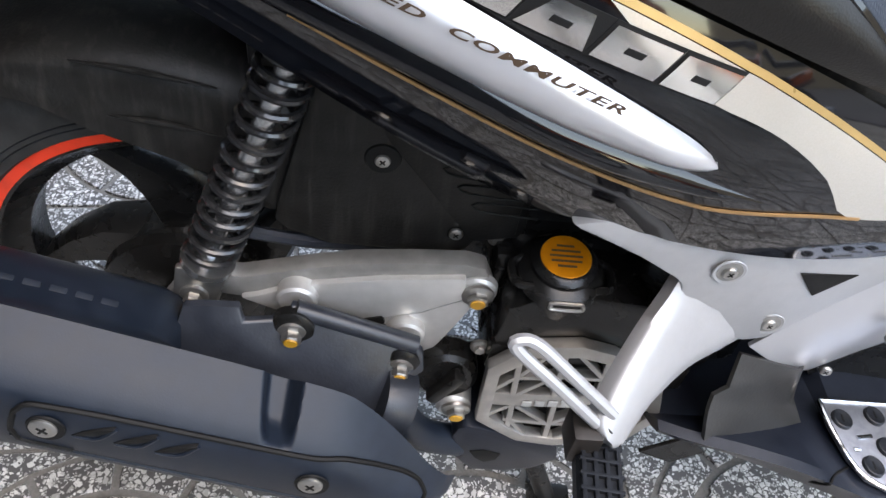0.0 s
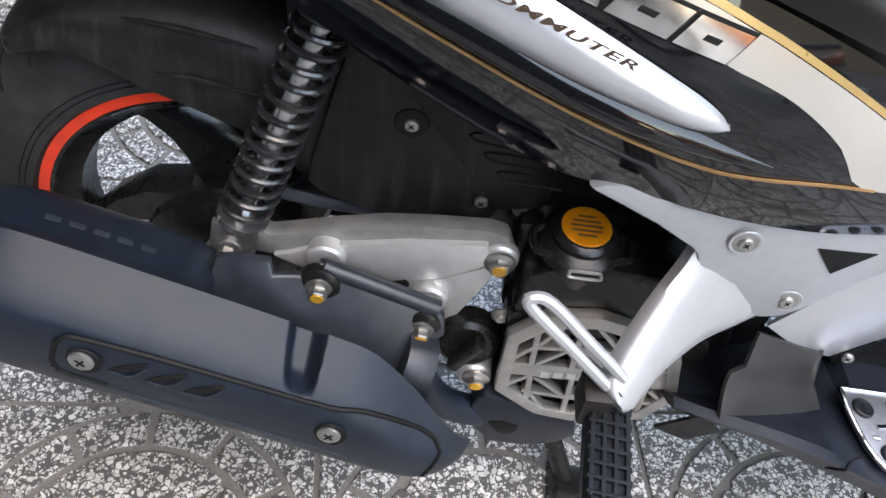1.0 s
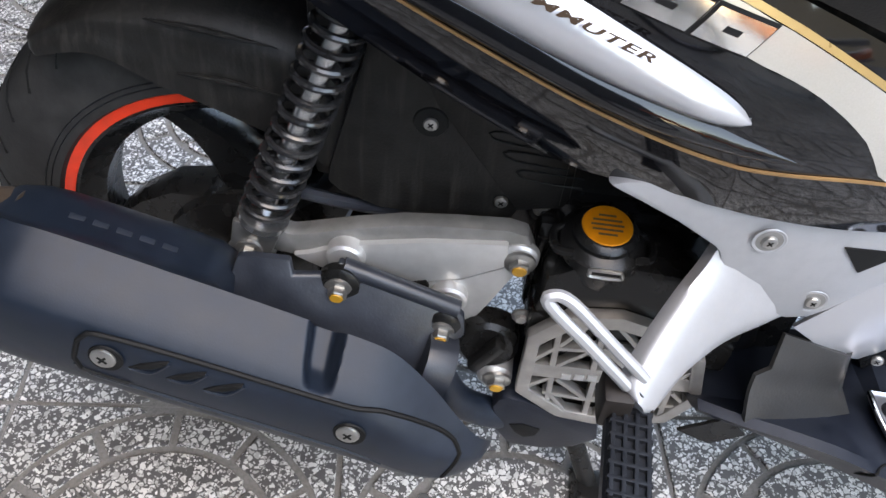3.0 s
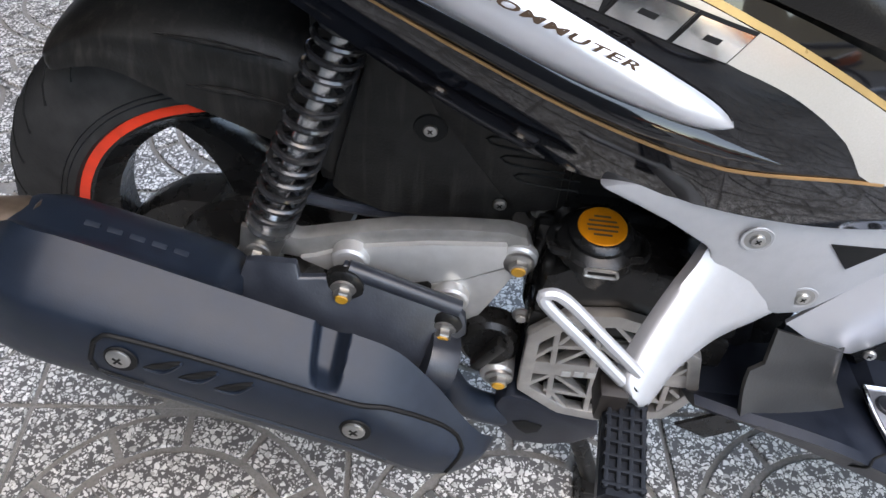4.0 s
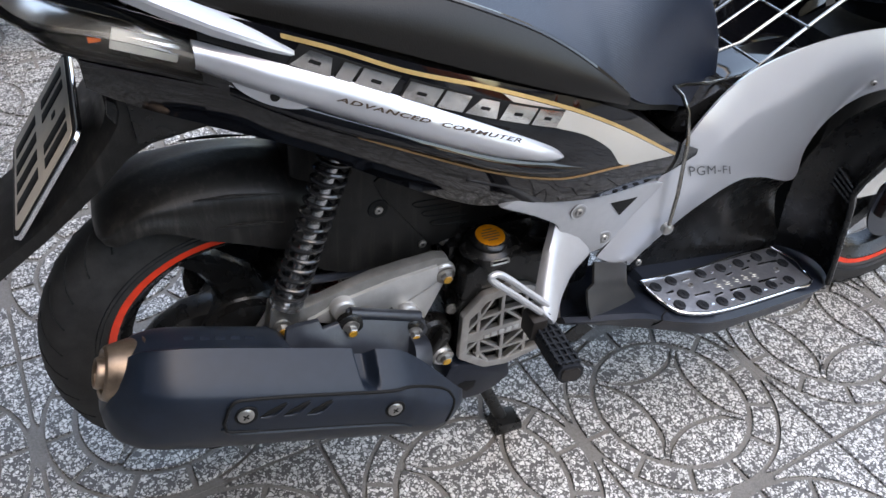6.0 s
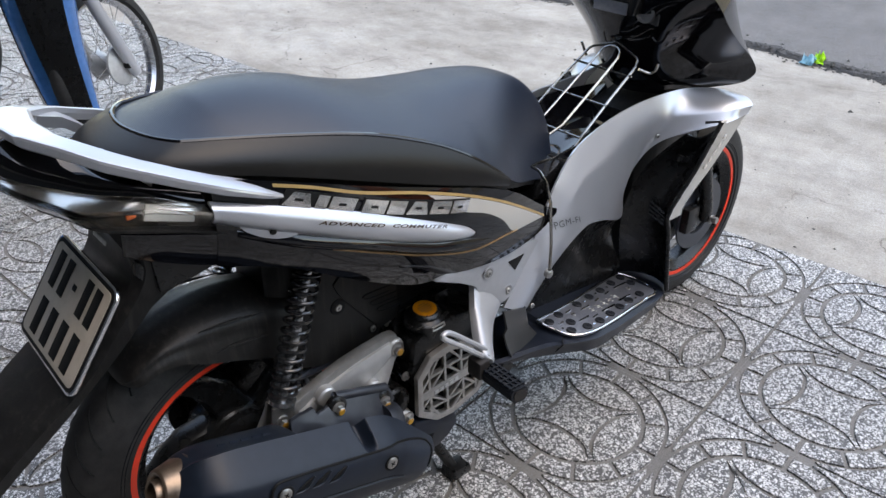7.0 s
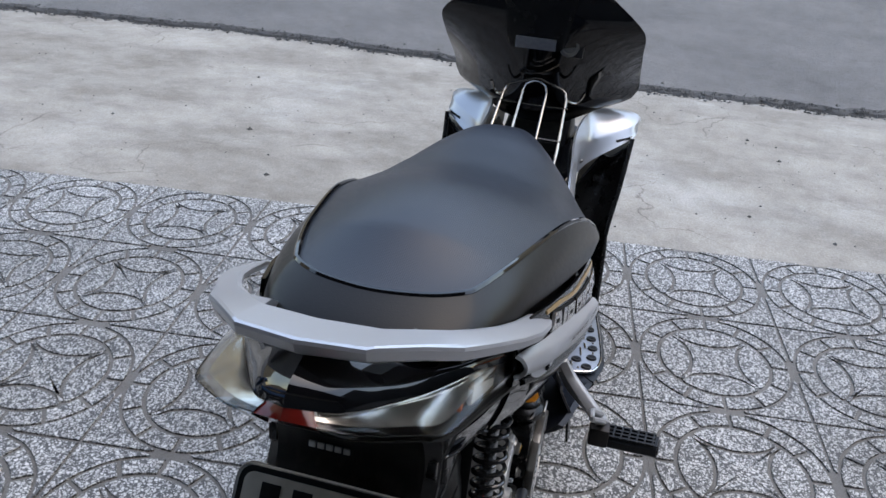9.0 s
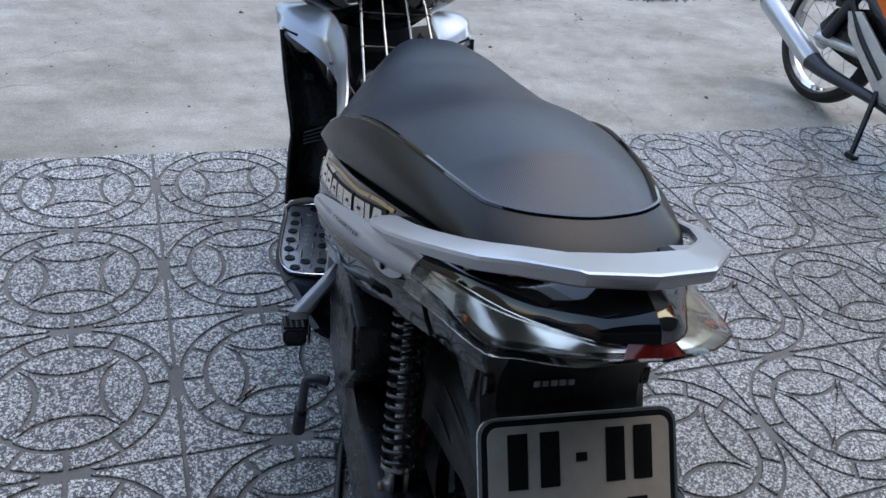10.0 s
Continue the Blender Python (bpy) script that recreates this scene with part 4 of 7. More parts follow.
for side in (-1, 1):
    part("guard_facet", prism([(-0.062, 0.656), (-0.110, 0.690), (-0.113, 0.672), (-0.092, 0.640)], side * 0.074, side * 0.083, 0.001), SATIN, fender_rear)
    part("guard_wing", prism([(-0.095, 0.72), (0.02, 0.70), (0.03, 0.665), (-0.04, 0.646), (-0.09, 0.638)], side * 0.076, side * 0.089, 0.003), SATIN, fender_rear)

# -- number plate --
pc, pn = V(-0.1835, -0.001, 0.609), V(-0.809, 0, 0.588).normalized()
pu, pv = V(0, -1, 0), V(0.588, 0, 0.809).normalized()
def plate_box(cx, cy, w, h, z0, z1, bevel, rot=0.0):
    bm = box((0, 0, 0), (w, h, z1 - z0), bevel)
    bmesh.ops.rotate(bm, cent=(0, 0, 0), matrix=Matrix.Rotation(rot, 3, "Z"), verts=bm.verts)
    m = Matrix((pu, pv, pn)).transposed().to_4x4()
    m.translation = pc + pu * cx + pv * cy + pn * ((z0 + z1) / 2)
    bmesh.ops.transform(bm, matrix=m, verts=bm.verts)
    return bm
def round_rect(w, h, r, n=5):
    return [(sx * (w / 2 - r) + r * math.cos(a), sy * (h / 2 - r) + r * math.sin(a)) for sx, sy, a0 in ((1, 1, 0), (-1, 1, 90), (-1, -1, 180), (1, -1, 270)) for a in (radians(a0 + 90 * k / n) for k in range(n + 1))]
def plate_shape(pts, z0, z1, bevel):
    bm = prism(pts, z0, z1, bevel, "xy")
    m = Matrix((pu, pv, pn)).transposed().to_4x4()
    m.translation = pc
    bmesh.ops.transform(bm, matrix=m, verts=bm.verts)
    return bm
plate = part("number_plate", plate_shape(round_rect(0.180, 0.130, 0.010), 0.0010, 0.0024, 0.0006), PLATE, S, "weathered white number plate with black bars")
part("plate_border", plate_shape(round_rect(0.191, 0.141, 0.014), -0.0005, 0.0016, 0.0006), INKSHADE, plate)
part("plate_frame", plate_shape(round_rect(0.198, 0.148, 0.017), -0.004, 0.0008, 0.0012), CHROME, plate, "thin bright metal plate frame")
for x in (-0.062, -0.031, 0.034, 0.062):
    part("character_bar", plate_box(x, 0.033, 0.019, 0.05, 0.0024, 0.0032, 0.0004), INKSHADE, plate)
part("character_bar", plate_box(0.0, 0.033, 0.011, 0.008, 0.0024, 0.0032, 0.0004), INKSHADE, plate)
for k in range(4):
    part("character_bar", plate_box(-0.056 + 0.037 * k, -0.033, 0.021, 0.05, 0.0024, 0.0032, 0.0004), INKSHADE, plate)

# -- rear hugger --
HUG_LOW = fn((0.0, 0.258), (0.10, 0.253), (0.22, 0.242), (0.38, 0.206), (0.65, 0.180), (1.0, 0.168))
HUG_TOP = fn((0.0, 0.266), (0.04, 0.274), (0.2, 0.281), (0.6, 0.279), (1.0, 0.272))
def hug(u, v):
    a = radians(126 - 68 * u)
    s = 2 * v - 1
    q = abs(s)
    lo, hi = HUG_LOW(u), HUG_TOP(u)
    prof = fn((0.0, 0.0), (0.25, 0.030), (0.45, 0.054), (0.58, 0.0655), (0.68, 0.0665), (0.84, 0.0715), (1.0, 0.0735))
    fall = fn((0.0, 0.0), (0.25, 0.07), (0.45, 0.22), (0.58, 0.38), (0.68, 0.52), (0.84, 0.76), (1.0, 1.0))
    tight = min(1.0, 0.55 + 0.45 * min(1, u / 0.07) ** 0.5)
    r = hi - (hi - lo) * fall(q)
    return V(REAR.x + r * math.cos(a), -math.copysign(prof(q) * tight, s), REAR.z + r * math.sin(a))
hugger = part("rear_hugger", skin(hug, 44, 40, -0.003), PLASTIC, S, "matt black inner mudguard hugging the rear tyre", sharp=60)
for side in (-1, 1):
    part("rib", tube([V(-0.025, side * 0.0715, 0.502), V(0.012, side * 0.0735, 0.501), V(0.055, side * 0.0735, 0.494)], (0.0006, 0.0026, 0.0006), 8, 4), PLASTIC, hugger)
    part("rib", tube([V(-0.045, side * 0.066, 0.543), V(0.0, side * 0.0685, 0.541), V(0.055, side * 0.069, 0.533)], (0.0006, 0.0026, 0.0006), 8, 4), PLASTIC, hugger)

# -- shock absorbers --
for side in (-1, 1):
    lo, hi = V(0.033, side * 0.112, 0.372), V(0.121, side * 0.100, 0.612)
    d = (hi - lo).normalized()
    shock = part("shock_absorber", join(lathe([(0.03, 0.007), (0.09, 0.007), (0.091, 0.0085), (0.15, 0.009), (0.151, 0.0075), (0.24, 0.0075)], lo, d, 24),
                                       lathe([(0.022, 0.016), (0.026, 0.0215), (0.032, 0.0215), (0.033, 0.015)], lo, d, 28)), SHOCKROD, S, "twin rear shock with black coil spring")
    a = d.orthogonal().normalized()
    b = d.cross(a)
    turns, pts = 14.0, []
    for k in range(int(turns * 22) + 1):
        f = k / (turns * 22)
        g = f if f < 0.55 else 0.55 + (f - 0.55) * (1 - 0.28 * (f - 0.55) / 0.45) / 1
        h = 0.034 + 0.205 * (f ** 1.0 if f < 0.5 else 0.5 + (f - 0.5) * (1.16 - 0.32 * (f - 0.5)))
        t = 2 * math.pi * turns * f
        pts.append(lo + d * h + (a * math.cos(t) + b * math.sin(t)) * 0.0192)
    part("coil_spring", tube(pts, 0.0030, 8, 1), SPRING, shock, "gloss black coil spring")
    part("lower_clevis", join(prism([(-0.016, -0.016), (0.016, -0.016), (0.02, 0.026), (-0.02, 0.026)], -0.012, -0.006, 0.002), prism([(-0.016, -0.016), (0.016, -0.016), (0.02, 0.026), (-0.02, 0.026)], 0.006, 0.012, 0.002)), STEEL, shock).matrix_basis = Matrix.Translation(lo) @ pose(0, 0, 0, 0, 16, 0)
    bolt(lo + V(-0.001, side * 0.013, -0.001), (0, side, 0), shock, 0.0075, 0.009)

# -- swing arm and exhaust on the right --
ARM = [(0.044, 0.372), (0.0549, 0.386), (0.064, 0.381), (0.0775, 0.385), (0.1198, 0.3985), (0.1573, 0.4085), (0.20, 0.414), (0.2448, 0.4175), (0.2615, 0.4138), (0.2692, 0.3948), (0.2672, 0.3767), (0.2564, 0.3673), (0.2413, 0.3298), (0.231, 0.3073), (0.2347, 0.288), (0.252, 0.276),
       (0.270, 0.262), (0.274, 0.240), (0.262, 0.222), (0.243, 0.224), (0.228, 0.245), (0.216, 0.290), (0.203, 0.332), (0.165, 0.340), (0.115, 0.348), (0.075, 0.355), (0.046, 0.358)]
arm = part("swing_arm", prism(ARM, -0.112, -0.094, 0.005), DULLALLOY, S, "cast alloy swing arm plate, darker than its raised web")
part("arm_web", prism([(0.066, 0.362), (0.080, 0.3665), (0.098, 0.3755), (0.1245, 0.3855), (0.18, 0.398), (0.246, 0.4065), (0.2475, 0.380), (0.2132, 0.3589), (0.1646, 0.3425), (0.1445, 0.3395), (0.10, 0.346)], -0.1175, -0.110, 0.0025), ALLOY, arm)
part("arm_heel", prism([(0.1655, 0.3405), (0.2135, 0.3570), (0.2470, 0.3775), (0.2600, 0.3760), (0.2545, 0.3665), (0.2395, 0.3298), (0.2290, 0.3070), (0.2330, 0.287), (0.250, 0.275), (0.266, 0.261), (0.270, 0.240), (0.260, 0.226), (0.244, 0.228), (0.231, 0.247), (0.219, 0.291), (0.205, 0.335)], -0.1158, -0.110, 0.002), ALLOY, arm)
part("arm_slot", prism([(0.150, 0.3405), (0.1649, 0.3465), (0.182, 0.3522), (0.185, 0.3445), (0.1783, 0.332)], -0.1190, -0.1150, 0.0008), INKSHADE, arm)
for x, z in ((0.113, 0.372), (0.203, 0.336)):
    part("boss", lathe([(0, 0.017), (0.016, 0.0165), (0.018, 0.014)], (x, -0.108, z), (0, -1, 0), 28), ALLOY, arm)
part("pivot_boss", lathe([(0, 0.0175), (0.006, 0.0165), (0.008, 0.014)], (0.257, -0.108, 0.388), (0, -1, 0), 28), ALLOY, arm)
bolt((0.258, -0.116, 0.386), (0, -1, -0.1), arm, 0.009, 0.009)
part("axle_link", join(prism([(0.05, 0.385), (0.028, 0.383), (0.012, 0.355), (-0.012, 0.318), (-0.035, 0.262), (0.02, 0.262), (0.052, 0.36)], -0.098, -0.085, 0.003)), ALLOY, arm)
part("lower_boss", lathe([(0, 0.0175), (0.03, 0.0165), (0.034, 0.013)], (0.255, -0.105, 0.247), (0, -1, 0), 28), ALLOY, arm)
bolt((0.257, -0.140, 0.250), (0, -1, -0.15), arm, 0.009, 0.009)

e1, e2 = V(math.cos(radians(20)), 0, -math.sin(radians(20))), V(math.sin(radians(20)), 0, math.cos(radians(20)))
M0 = V(-0.215, 0, 0.390)
M_CREST = fn((0.034, 0.070), (0.05, 0.086), (0.075, 0.096), (0.12, 0.100), (0.2, 0.101), (0.33, 0.101), (0.362, 0.100), (0.38, 0.095), (0.41, 0.082), (0.45, 0.061), (0.472, 0.047), (0.486, 0.035), (0.492, 0.027))
M_CY = fn((0.034, 0.182), (0.066, 0.198), (0.1, 0.200), (0.36, 0.200), (0.41, 0.207), (0.45, 0.218), (0.472, 0.217), (0.492, 0.204))
M_SIDE = fn((0.034, 0.200), (0.042, 0.215), (0.058, 0.233), (0.085, 0.2445), (0.12, 0.2475), (0.36, 0.2475), (0.41, 0.2465), (0.45, 0.240), (0.472, 0.231), (0.486, 0.219), (0.492, 0.207))
M_LOW = fn((0.034, -0.016), (0.042, -0.034), (0.058, -0.046), (0.1, -0.050), (0.3, -0.047), (0.36, -0.046), (0.42, -0.038), (0.45, -0.031), (0.472, -0.022), (0.486, -0.013), (0.492, -0.007))
M_BACK = fn((0.034, 0.150), (0.05, 0.130), (0.1, 0.122), (0.33, 0.122), (0.42, 0.150), (0.472, 0.185), (0.492, 0.195))
# one section: outer face from the crest down, then the underside and the back
FACE = spline([V(*p, 0) for p in ((0, 1), (0.30, 0.935), (0.58, 0.873), (0.80, 0.815), (0.935, 0.755), (1, 0.62), (0.98, 0.453), (0.86, 0.284), (0.61, 0.135), (0.25, 0.04))], 4)
REST = spline([V(*p, 0) for p in ((0.12, 0.0), (0.5, 0.0), (0.85, 0.10), (1, 0.3), (1, 0.62), (0.92, 0.77), (0.72, 0.845), (0.45, 0.885), (0.15, 0.93))], 3)
def face_at(a, p, q, lift=0.0):
    """A place on the outer face: along the muffler, by shares of its depth and height."""
    top, low, cy = M_CREST(a), M_LOW(a), M_CY(a)
    y, h = cy + p * (M_SIDE(a) - cy), low + q * (top - low)
    d = top - h
    w = 0.0160 - 0.12 * max(d, 0)
    k = max(0.0, min(1.0, 1.15 * (1 - ((a - 0.314 - 0.3 * d) / w) ** 2))) * max(0.0, min(1.0, (0.032 - d) / 0.016)) if w > 0.008 else 0.0
    k = k * k * (3 - 2 * k)
    a += 0.038 * max(0, q - 0.35) * max(0, 1 - a / 0.1)
    return M0 + e1 * a + e2 * (h - 0.019 * k) + V(0, -(y - 0.011 * k + lift), lift * 0.15)
def rest_at(a, r, q):
    top, low, cy, back = M_CREST(a), M_LOW(a), M_CY(a), M_BACK(a)
    # under the bracket the can behind the crest is lower
    q += (min(q, 0.40) - q) * max(0.0, min(1.0, (a - 0.232) / 0.02))
    a += 0.038 * max(0, q - 0.35) * max(0, 1 - a / 0.1)
    return M0 + e1 * a + e2 * (low + q * (top - low)) + V(0, -(cy + r * (back - cy)), 0)
def outer_at(a, f, lift=0.0):
    for p, q in zip(FACE, FACE[1:]):
        if q.y <= f <= p.y:
            m = p.lerp(q, (p.y - f) / max(1e-6, p.y - q.y))
            return face_at(a, m.x, m.y, lift)
    return face_at(a, 1, f, lift)
steps = [0.034, 0.037, 0.041, 0.045, 0.050] + [0.055 + 0.02 * k for k in range(12)] + [0.2935 + 0.0014 * k for k in range(35)] + [0.346 + 0.008 * k for k in range(16)] + [0.472, 0.477, 0.482, 0.486, 0.489, 0.491]
muffler = part("muffler_body", loft([[face_at(a, p.x, p.y) for p in FACE] + [rest_at(a, p.x, p.y) for p in REST] for a in steps]), MUFFLER, S, "matt black muffler cover along the rear wheel, sky sheen tinted in blue", sharp=48)
tip_o = M0 + e1 * 0.020 + e2 * 0.032 + V(0, -0.168, 0)
part("outlet_cap", lathe([(0.030, 0.020), (0.014, 0.021), (0.010, 0.0235), (0.0085, 0.027), (0.011, 0.030), (0.034, 0.0385), (0.044, 0.040), (0.047, 0.043), (0.09, 0.043)], tip_o, e1, 36), TIPCHROME, muffler, "heat-tinted steel outlet cap", sharp=25)
part("outlet_pipe", lathe([(0.05, 0.0135), (0.004, 0.0145), (0.002, 0.0165), (0.005, 0.018), (0.03, 0.018)], tip_o, e1, 24), TIPCHROME, muffler)
F_T = fn((0.148, 0.68), (0.153, 0.745), (0.165, 0.765), (0.208, 0.78), (0.342, 0.795), (0.36, 0.805), (0.378, 0.835), (0.41, 0.875), (0.445, 0.905), (0.456, 0.84))
F_B = fn((0.148, 0.57), (0.153, 0.475), (0.165, 0.452), (0.38, 0.45), (0.42, 0.41), (0.456, 0.40))
def shield_at(u, v):
    a = 0.149 + 0.306 * u
    return outer_at(a, F_T(a) + (F_B(a) - F_T(a)) * v, 0.0018 + 0.0014 * max(0, min(1, (a - 0.37) / 0.02)))
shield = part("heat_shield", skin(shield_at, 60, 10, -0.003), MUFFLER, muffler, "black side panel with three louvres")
rim_line = [shield_at(0.14 - 0.02 * k, 1) for k in range(7)] + [shield_at(0, 1 - k / 6) for k in range(0, 6)] + [shield_at(k / 60, 0) for k in range(61)] + [shield_at(1, k / 8) for k in range(1, 8)]
part("shield_gap", tube(rim_line, 0.0021, 6, 1), INKSHADE, shield)
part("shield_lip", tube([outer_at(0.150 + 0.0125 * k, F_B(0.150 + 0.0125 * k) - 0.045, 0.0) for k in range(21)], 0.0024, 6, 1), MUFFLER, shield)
part("lip_gap", tube([outer_at(0.160 + 0.0125 * k, F_B(0.160 + 0.0125 * k) - 0.012, 0.0004) for k in range(20)], 0.0012, 6, 1), INKSHADE, shield)
for x, z in ((-0.0085, 0.3690), (0.0180, 0.3610), (0.0445, 0.3515)):
    slot = [(x - 0.0165, z - 0.0035), (x - 0.007, z + 0.0020), (x + 0.007, z + 0.0062), (x + 0.016, z + 0.0070), (x + 0.010, z + 0.0022), (x + 0.002, z - 0.0022), (x - 0.007, z - 0.0040)]
    part("louvre", prism(slot, -0.2505, -0.2435, 0.0008), INKSHADE, shield)
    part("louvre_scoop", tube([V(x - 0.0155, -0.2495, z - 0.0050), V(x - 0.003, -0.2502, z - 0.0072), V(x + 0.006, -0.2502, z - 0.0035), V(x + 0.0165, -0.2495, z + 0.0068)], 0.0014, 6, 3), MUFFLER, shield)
for a in (0.1695, 0.3585):
    c = outer_at(a, 0.64, 0.0034)
    part("screw_seat", lathe([(0, 0.0132), (0.0012, 0.0126), (0.0013, 0.0105)], c + V(0.001, 0.0006, -0.0015), (0, -1, 0.1), 26), INKSHADE, shield)
    cross_screw(c + V(0, -0.0010, 0), (0, -1, 0.1), shield, 0.0118)
for k in range(5):
    p = rest_at(0.112 + 0.0175 * k, 0.40, 0.90)
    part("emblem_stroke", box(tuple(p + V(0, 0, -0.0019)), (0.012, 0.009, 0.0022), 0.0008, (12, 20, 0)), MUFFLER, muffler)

MB = [(0.0265, 0.3650), (0.0272, 0.3786), (0.0317, 0.3915), (0.045, 0.3935), (0.0733, 0.3910), (0.0765, 0.3800), (0.1075, 0.3790), (0.1118, 0.3895), (0.1304, 0.3810), (0.2046, 0.3545), (0.2180, 0.3435), (0.2205, 0.3290), (0.2095, 0.3230), (0.2010, 0.3000), (0.1970, 0.2850), (0.165, 0.297), (0.108, 0.315), (0.040, 0.335), (0.030, 0.345)]
def fold(x, z):
    """The bracket leans out from its upper edge and bends back at its rear end."""
    h = (x + 0.215) * 0.342 + (z - 0.390) * 0.94
    return -0.140 - 0.62 * max(0, 0.110 - h) + 0.30 * max(0, 0.050 - x)
bracket = part("muffler_bracket", prism(MB, lambda x, z: fold(x, z) - 0.003, lambda x, z: fold(x, z) + 0.004, 0.002), BRACKETBLACK, S, "folded black steel muffler bracket")
part("bracket_lip", tube([V(0.1150, -0.141, 0.3835), V(0.165, -0.141, 0.3650), V(0.2120, -0.141, 0.3470)], 0.0080, 14, 4), BRACKETBLACK, bracket)
for x, z in ((0.111, 0.366), (0.198, 0.327)):
    part("bolt_boss", lathe([(0, 0.018), (0.008, 0.017), (0.011, 0.012)], (x + 0.002, -0.144, z + 0.004), (0, -1, 0.15), 28), SATIN, bracket)
    bolt((x + 0.002, -0.153, z + 0.003), (0, -1, -0.10), bracket, 0.008, 0.010)
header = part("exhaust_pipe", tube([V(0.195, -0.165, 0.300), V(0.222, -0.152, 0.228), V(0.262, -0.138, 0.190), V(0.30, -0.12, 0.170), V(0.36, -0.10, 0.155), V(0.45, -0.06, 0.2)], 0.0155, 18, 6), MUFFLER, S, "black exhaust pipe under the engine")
part("pipe_collar", lathe([(0, 0.030), (0.012, 0.032), (0.026, 0.031), (0.030, 0.022)], (0.182, -0.165, 0.305), (0.93, 0.1, -0.36), 30), BRACKETBLACK, header)

# -- engine --
engine = part("engine_block", box((0.345, -0.02, 0.33), (0.13, 0.13, 0.20), 0.02), SATIN, S, "black engine block")
part("crankcase", box((0.37, -0.03, 0.275), (0.15, 0.13, 0.20), 0.02), SATIN, engine)
part("belt_case", box((0.17, 0.105, 0.30), (0.42, 0.09, 0.15), 0.03), SATIN, engine)
part("cylinder_head", box((0.46, -0.02, 0.30), (0.14, 0.12, 0.12), 0.02), SATIN, engine)
part("gearcase", join(lathe([(0.0, 0.078), (0.03, 0.076), (0.05, 0.065), (0.056, 0.04)], (0.01, 0.075, 0.30), (0, 1, 0), 40), lathe([(0, 0.085), (0.03, 0.083), (0.045, 0.065)], (0.30, 0.095, 0.29), (0, 1, 0), 40), box((0.15, 0.105, 0.295), (0.32, 0.06, 0.15), 0.02)), SATIN, engine, "black transmission case")
hub_r = part("hub_cover", lathe([(0.0, 0.075), (0.012, 0.073), (0.02, 0.06), (0.024, 0.03)], (0.0, -0.05, 0.285), (0, -1, 0), 40), SATIN, engine)
part("radiator_housing", join(prism([(0.274, 0.355), (0.279, 0.396), (0.303, 0.4135), (0.345, 0.418), (0.385, 0.415), (0.445, 0.397), (0.455, 0.34), (0.28, 0.34)], -0.138, -0.06, 0.010), prism([(0.272, 0.318), (0.275, 0.350), (0.33, 0.3535), (0.40, 0.350), (0.452, 0.335), (0.452, 0.30), (0.28, 0.30)], -0.137, -0.06, 0.004)), SATIN, engine, "black plastic radiator housing")
capn = V(0, -0.10, 1.0).normalized()
cap_o = V(0.3185, -0.1155, 0.432)
part("filler_neck", lathe([(-0.050, 0.026), (-0.020, 0.028), (-0.017, 0.034), (-0.006, 0.0345), (-0.003, 0.031), (0.0, 0.026)], cap_o, capn, 40), SATIN, engine, sharp=25)
cap = part("radiator_cap", lathe([(-0.004, 0.0262), (0.004, 0.0262), (0.0085, 0.0225), (0.0092, 0.0205)], cap_o, capn, 40), SATIN, engine, "black radiator cap")
part("cap_label", lathe([(0.0090, 0.0204), (0.0102, 0.0196)], cap_o, capn, 40), CAP, cap, "amber warning label")
slot_o = cap_o + V(0.002, -0.0335, -0.0115)
part("cap_slot", tube([slot_o + V(0.011, 0, 0.0035), slot_o + V(-0.011, 0, 0.0035), slot_o + V(-0.0125, 0, 0), slot_o + V(-0.011, 0, -0.0035), slot_o + V(0.011, 0, -0.0035), slot_o + V(0.0125, 0, 0)], 0.0016, 8, 3, True), STEEL, cap)
part("slot_hollow", box(tuple(slot_o + V(0, 0.002, 0)), (0.022, 0.004, 0.006), 0.001), INKSHADE, cap)
for sg in (-1, 1):
    part("cap_wing", tube([cap_o + V(sg * 0.024, -0.020, -0.006), cap_o + V(sg * 0.037, -0.016, -0.007), cap_o + V(sg * 0.0385, 0.004, -0.007), cap_o + V(sg * 0.025, 0.010, -0.005)], 0.0036, 8, 4), SATIN, cap)
cu_, cv_ = V(-1, 0, 0), capn.cross(V(-1, 0, 0)) * -1
rows = []
for k in range(5):
    w = (0.014, 0.023, 0.026, 0.024, 0.015)[k]
    o = cap_o + capn * 0.0104 + cv_ * (0.0095 - 0.0048 * k)
    bm = bmesh.new()
    bm.faces.new([bm.verts.new(o + cu_ * x + cv_ * y) for x, y in ((-w / 2, -0.0011), (w / 2, -0.0011), (w / 2, 0.0011), (-w / 2, 0.0011))])
    rows.append(bm)
part("label_print", join(*rows), BROWNINK, cap)
part("coolant_hose", tube([V(0.36, -0.10, 0.40), V(0.41, -0.115, 0.395), V(0.45, -0.11, 0.37), V(0.47, -0.10, 0.31)], 0.014, 14, 5), RUBBER, engine)
part("mount_lug", join(lathe([(0, 0.015), (0.02, 0.014)], (0.273, -0.055, 0.412), (0, -1, 0), 20), box((0.279, -0.075, 0.36), (0.018, 0.04, 0.11), 0.006)), SATIN, engine)
bolt((0.272, -0.0745, 0.412), (0, -1, 0), engine, 0.0055, 0.005, mark=False)
bolt((0.268, -0.124, 0.328), (0, -1, 0), engine, 0.0055, 0.006, mark=False)
part("drain_cover", join(lathe([(0, 0.030), (0.02, 0.029), (0.024, 0.024)], (0.243, -0.108, 0.283), (0, -1, 0.1), 30), box((0.243, -0.138, 0.284), (0.012, 0.014, 0.046), 0.004, (0, 30, 0))), SATIN, engine, "round black drain cover with a grip")
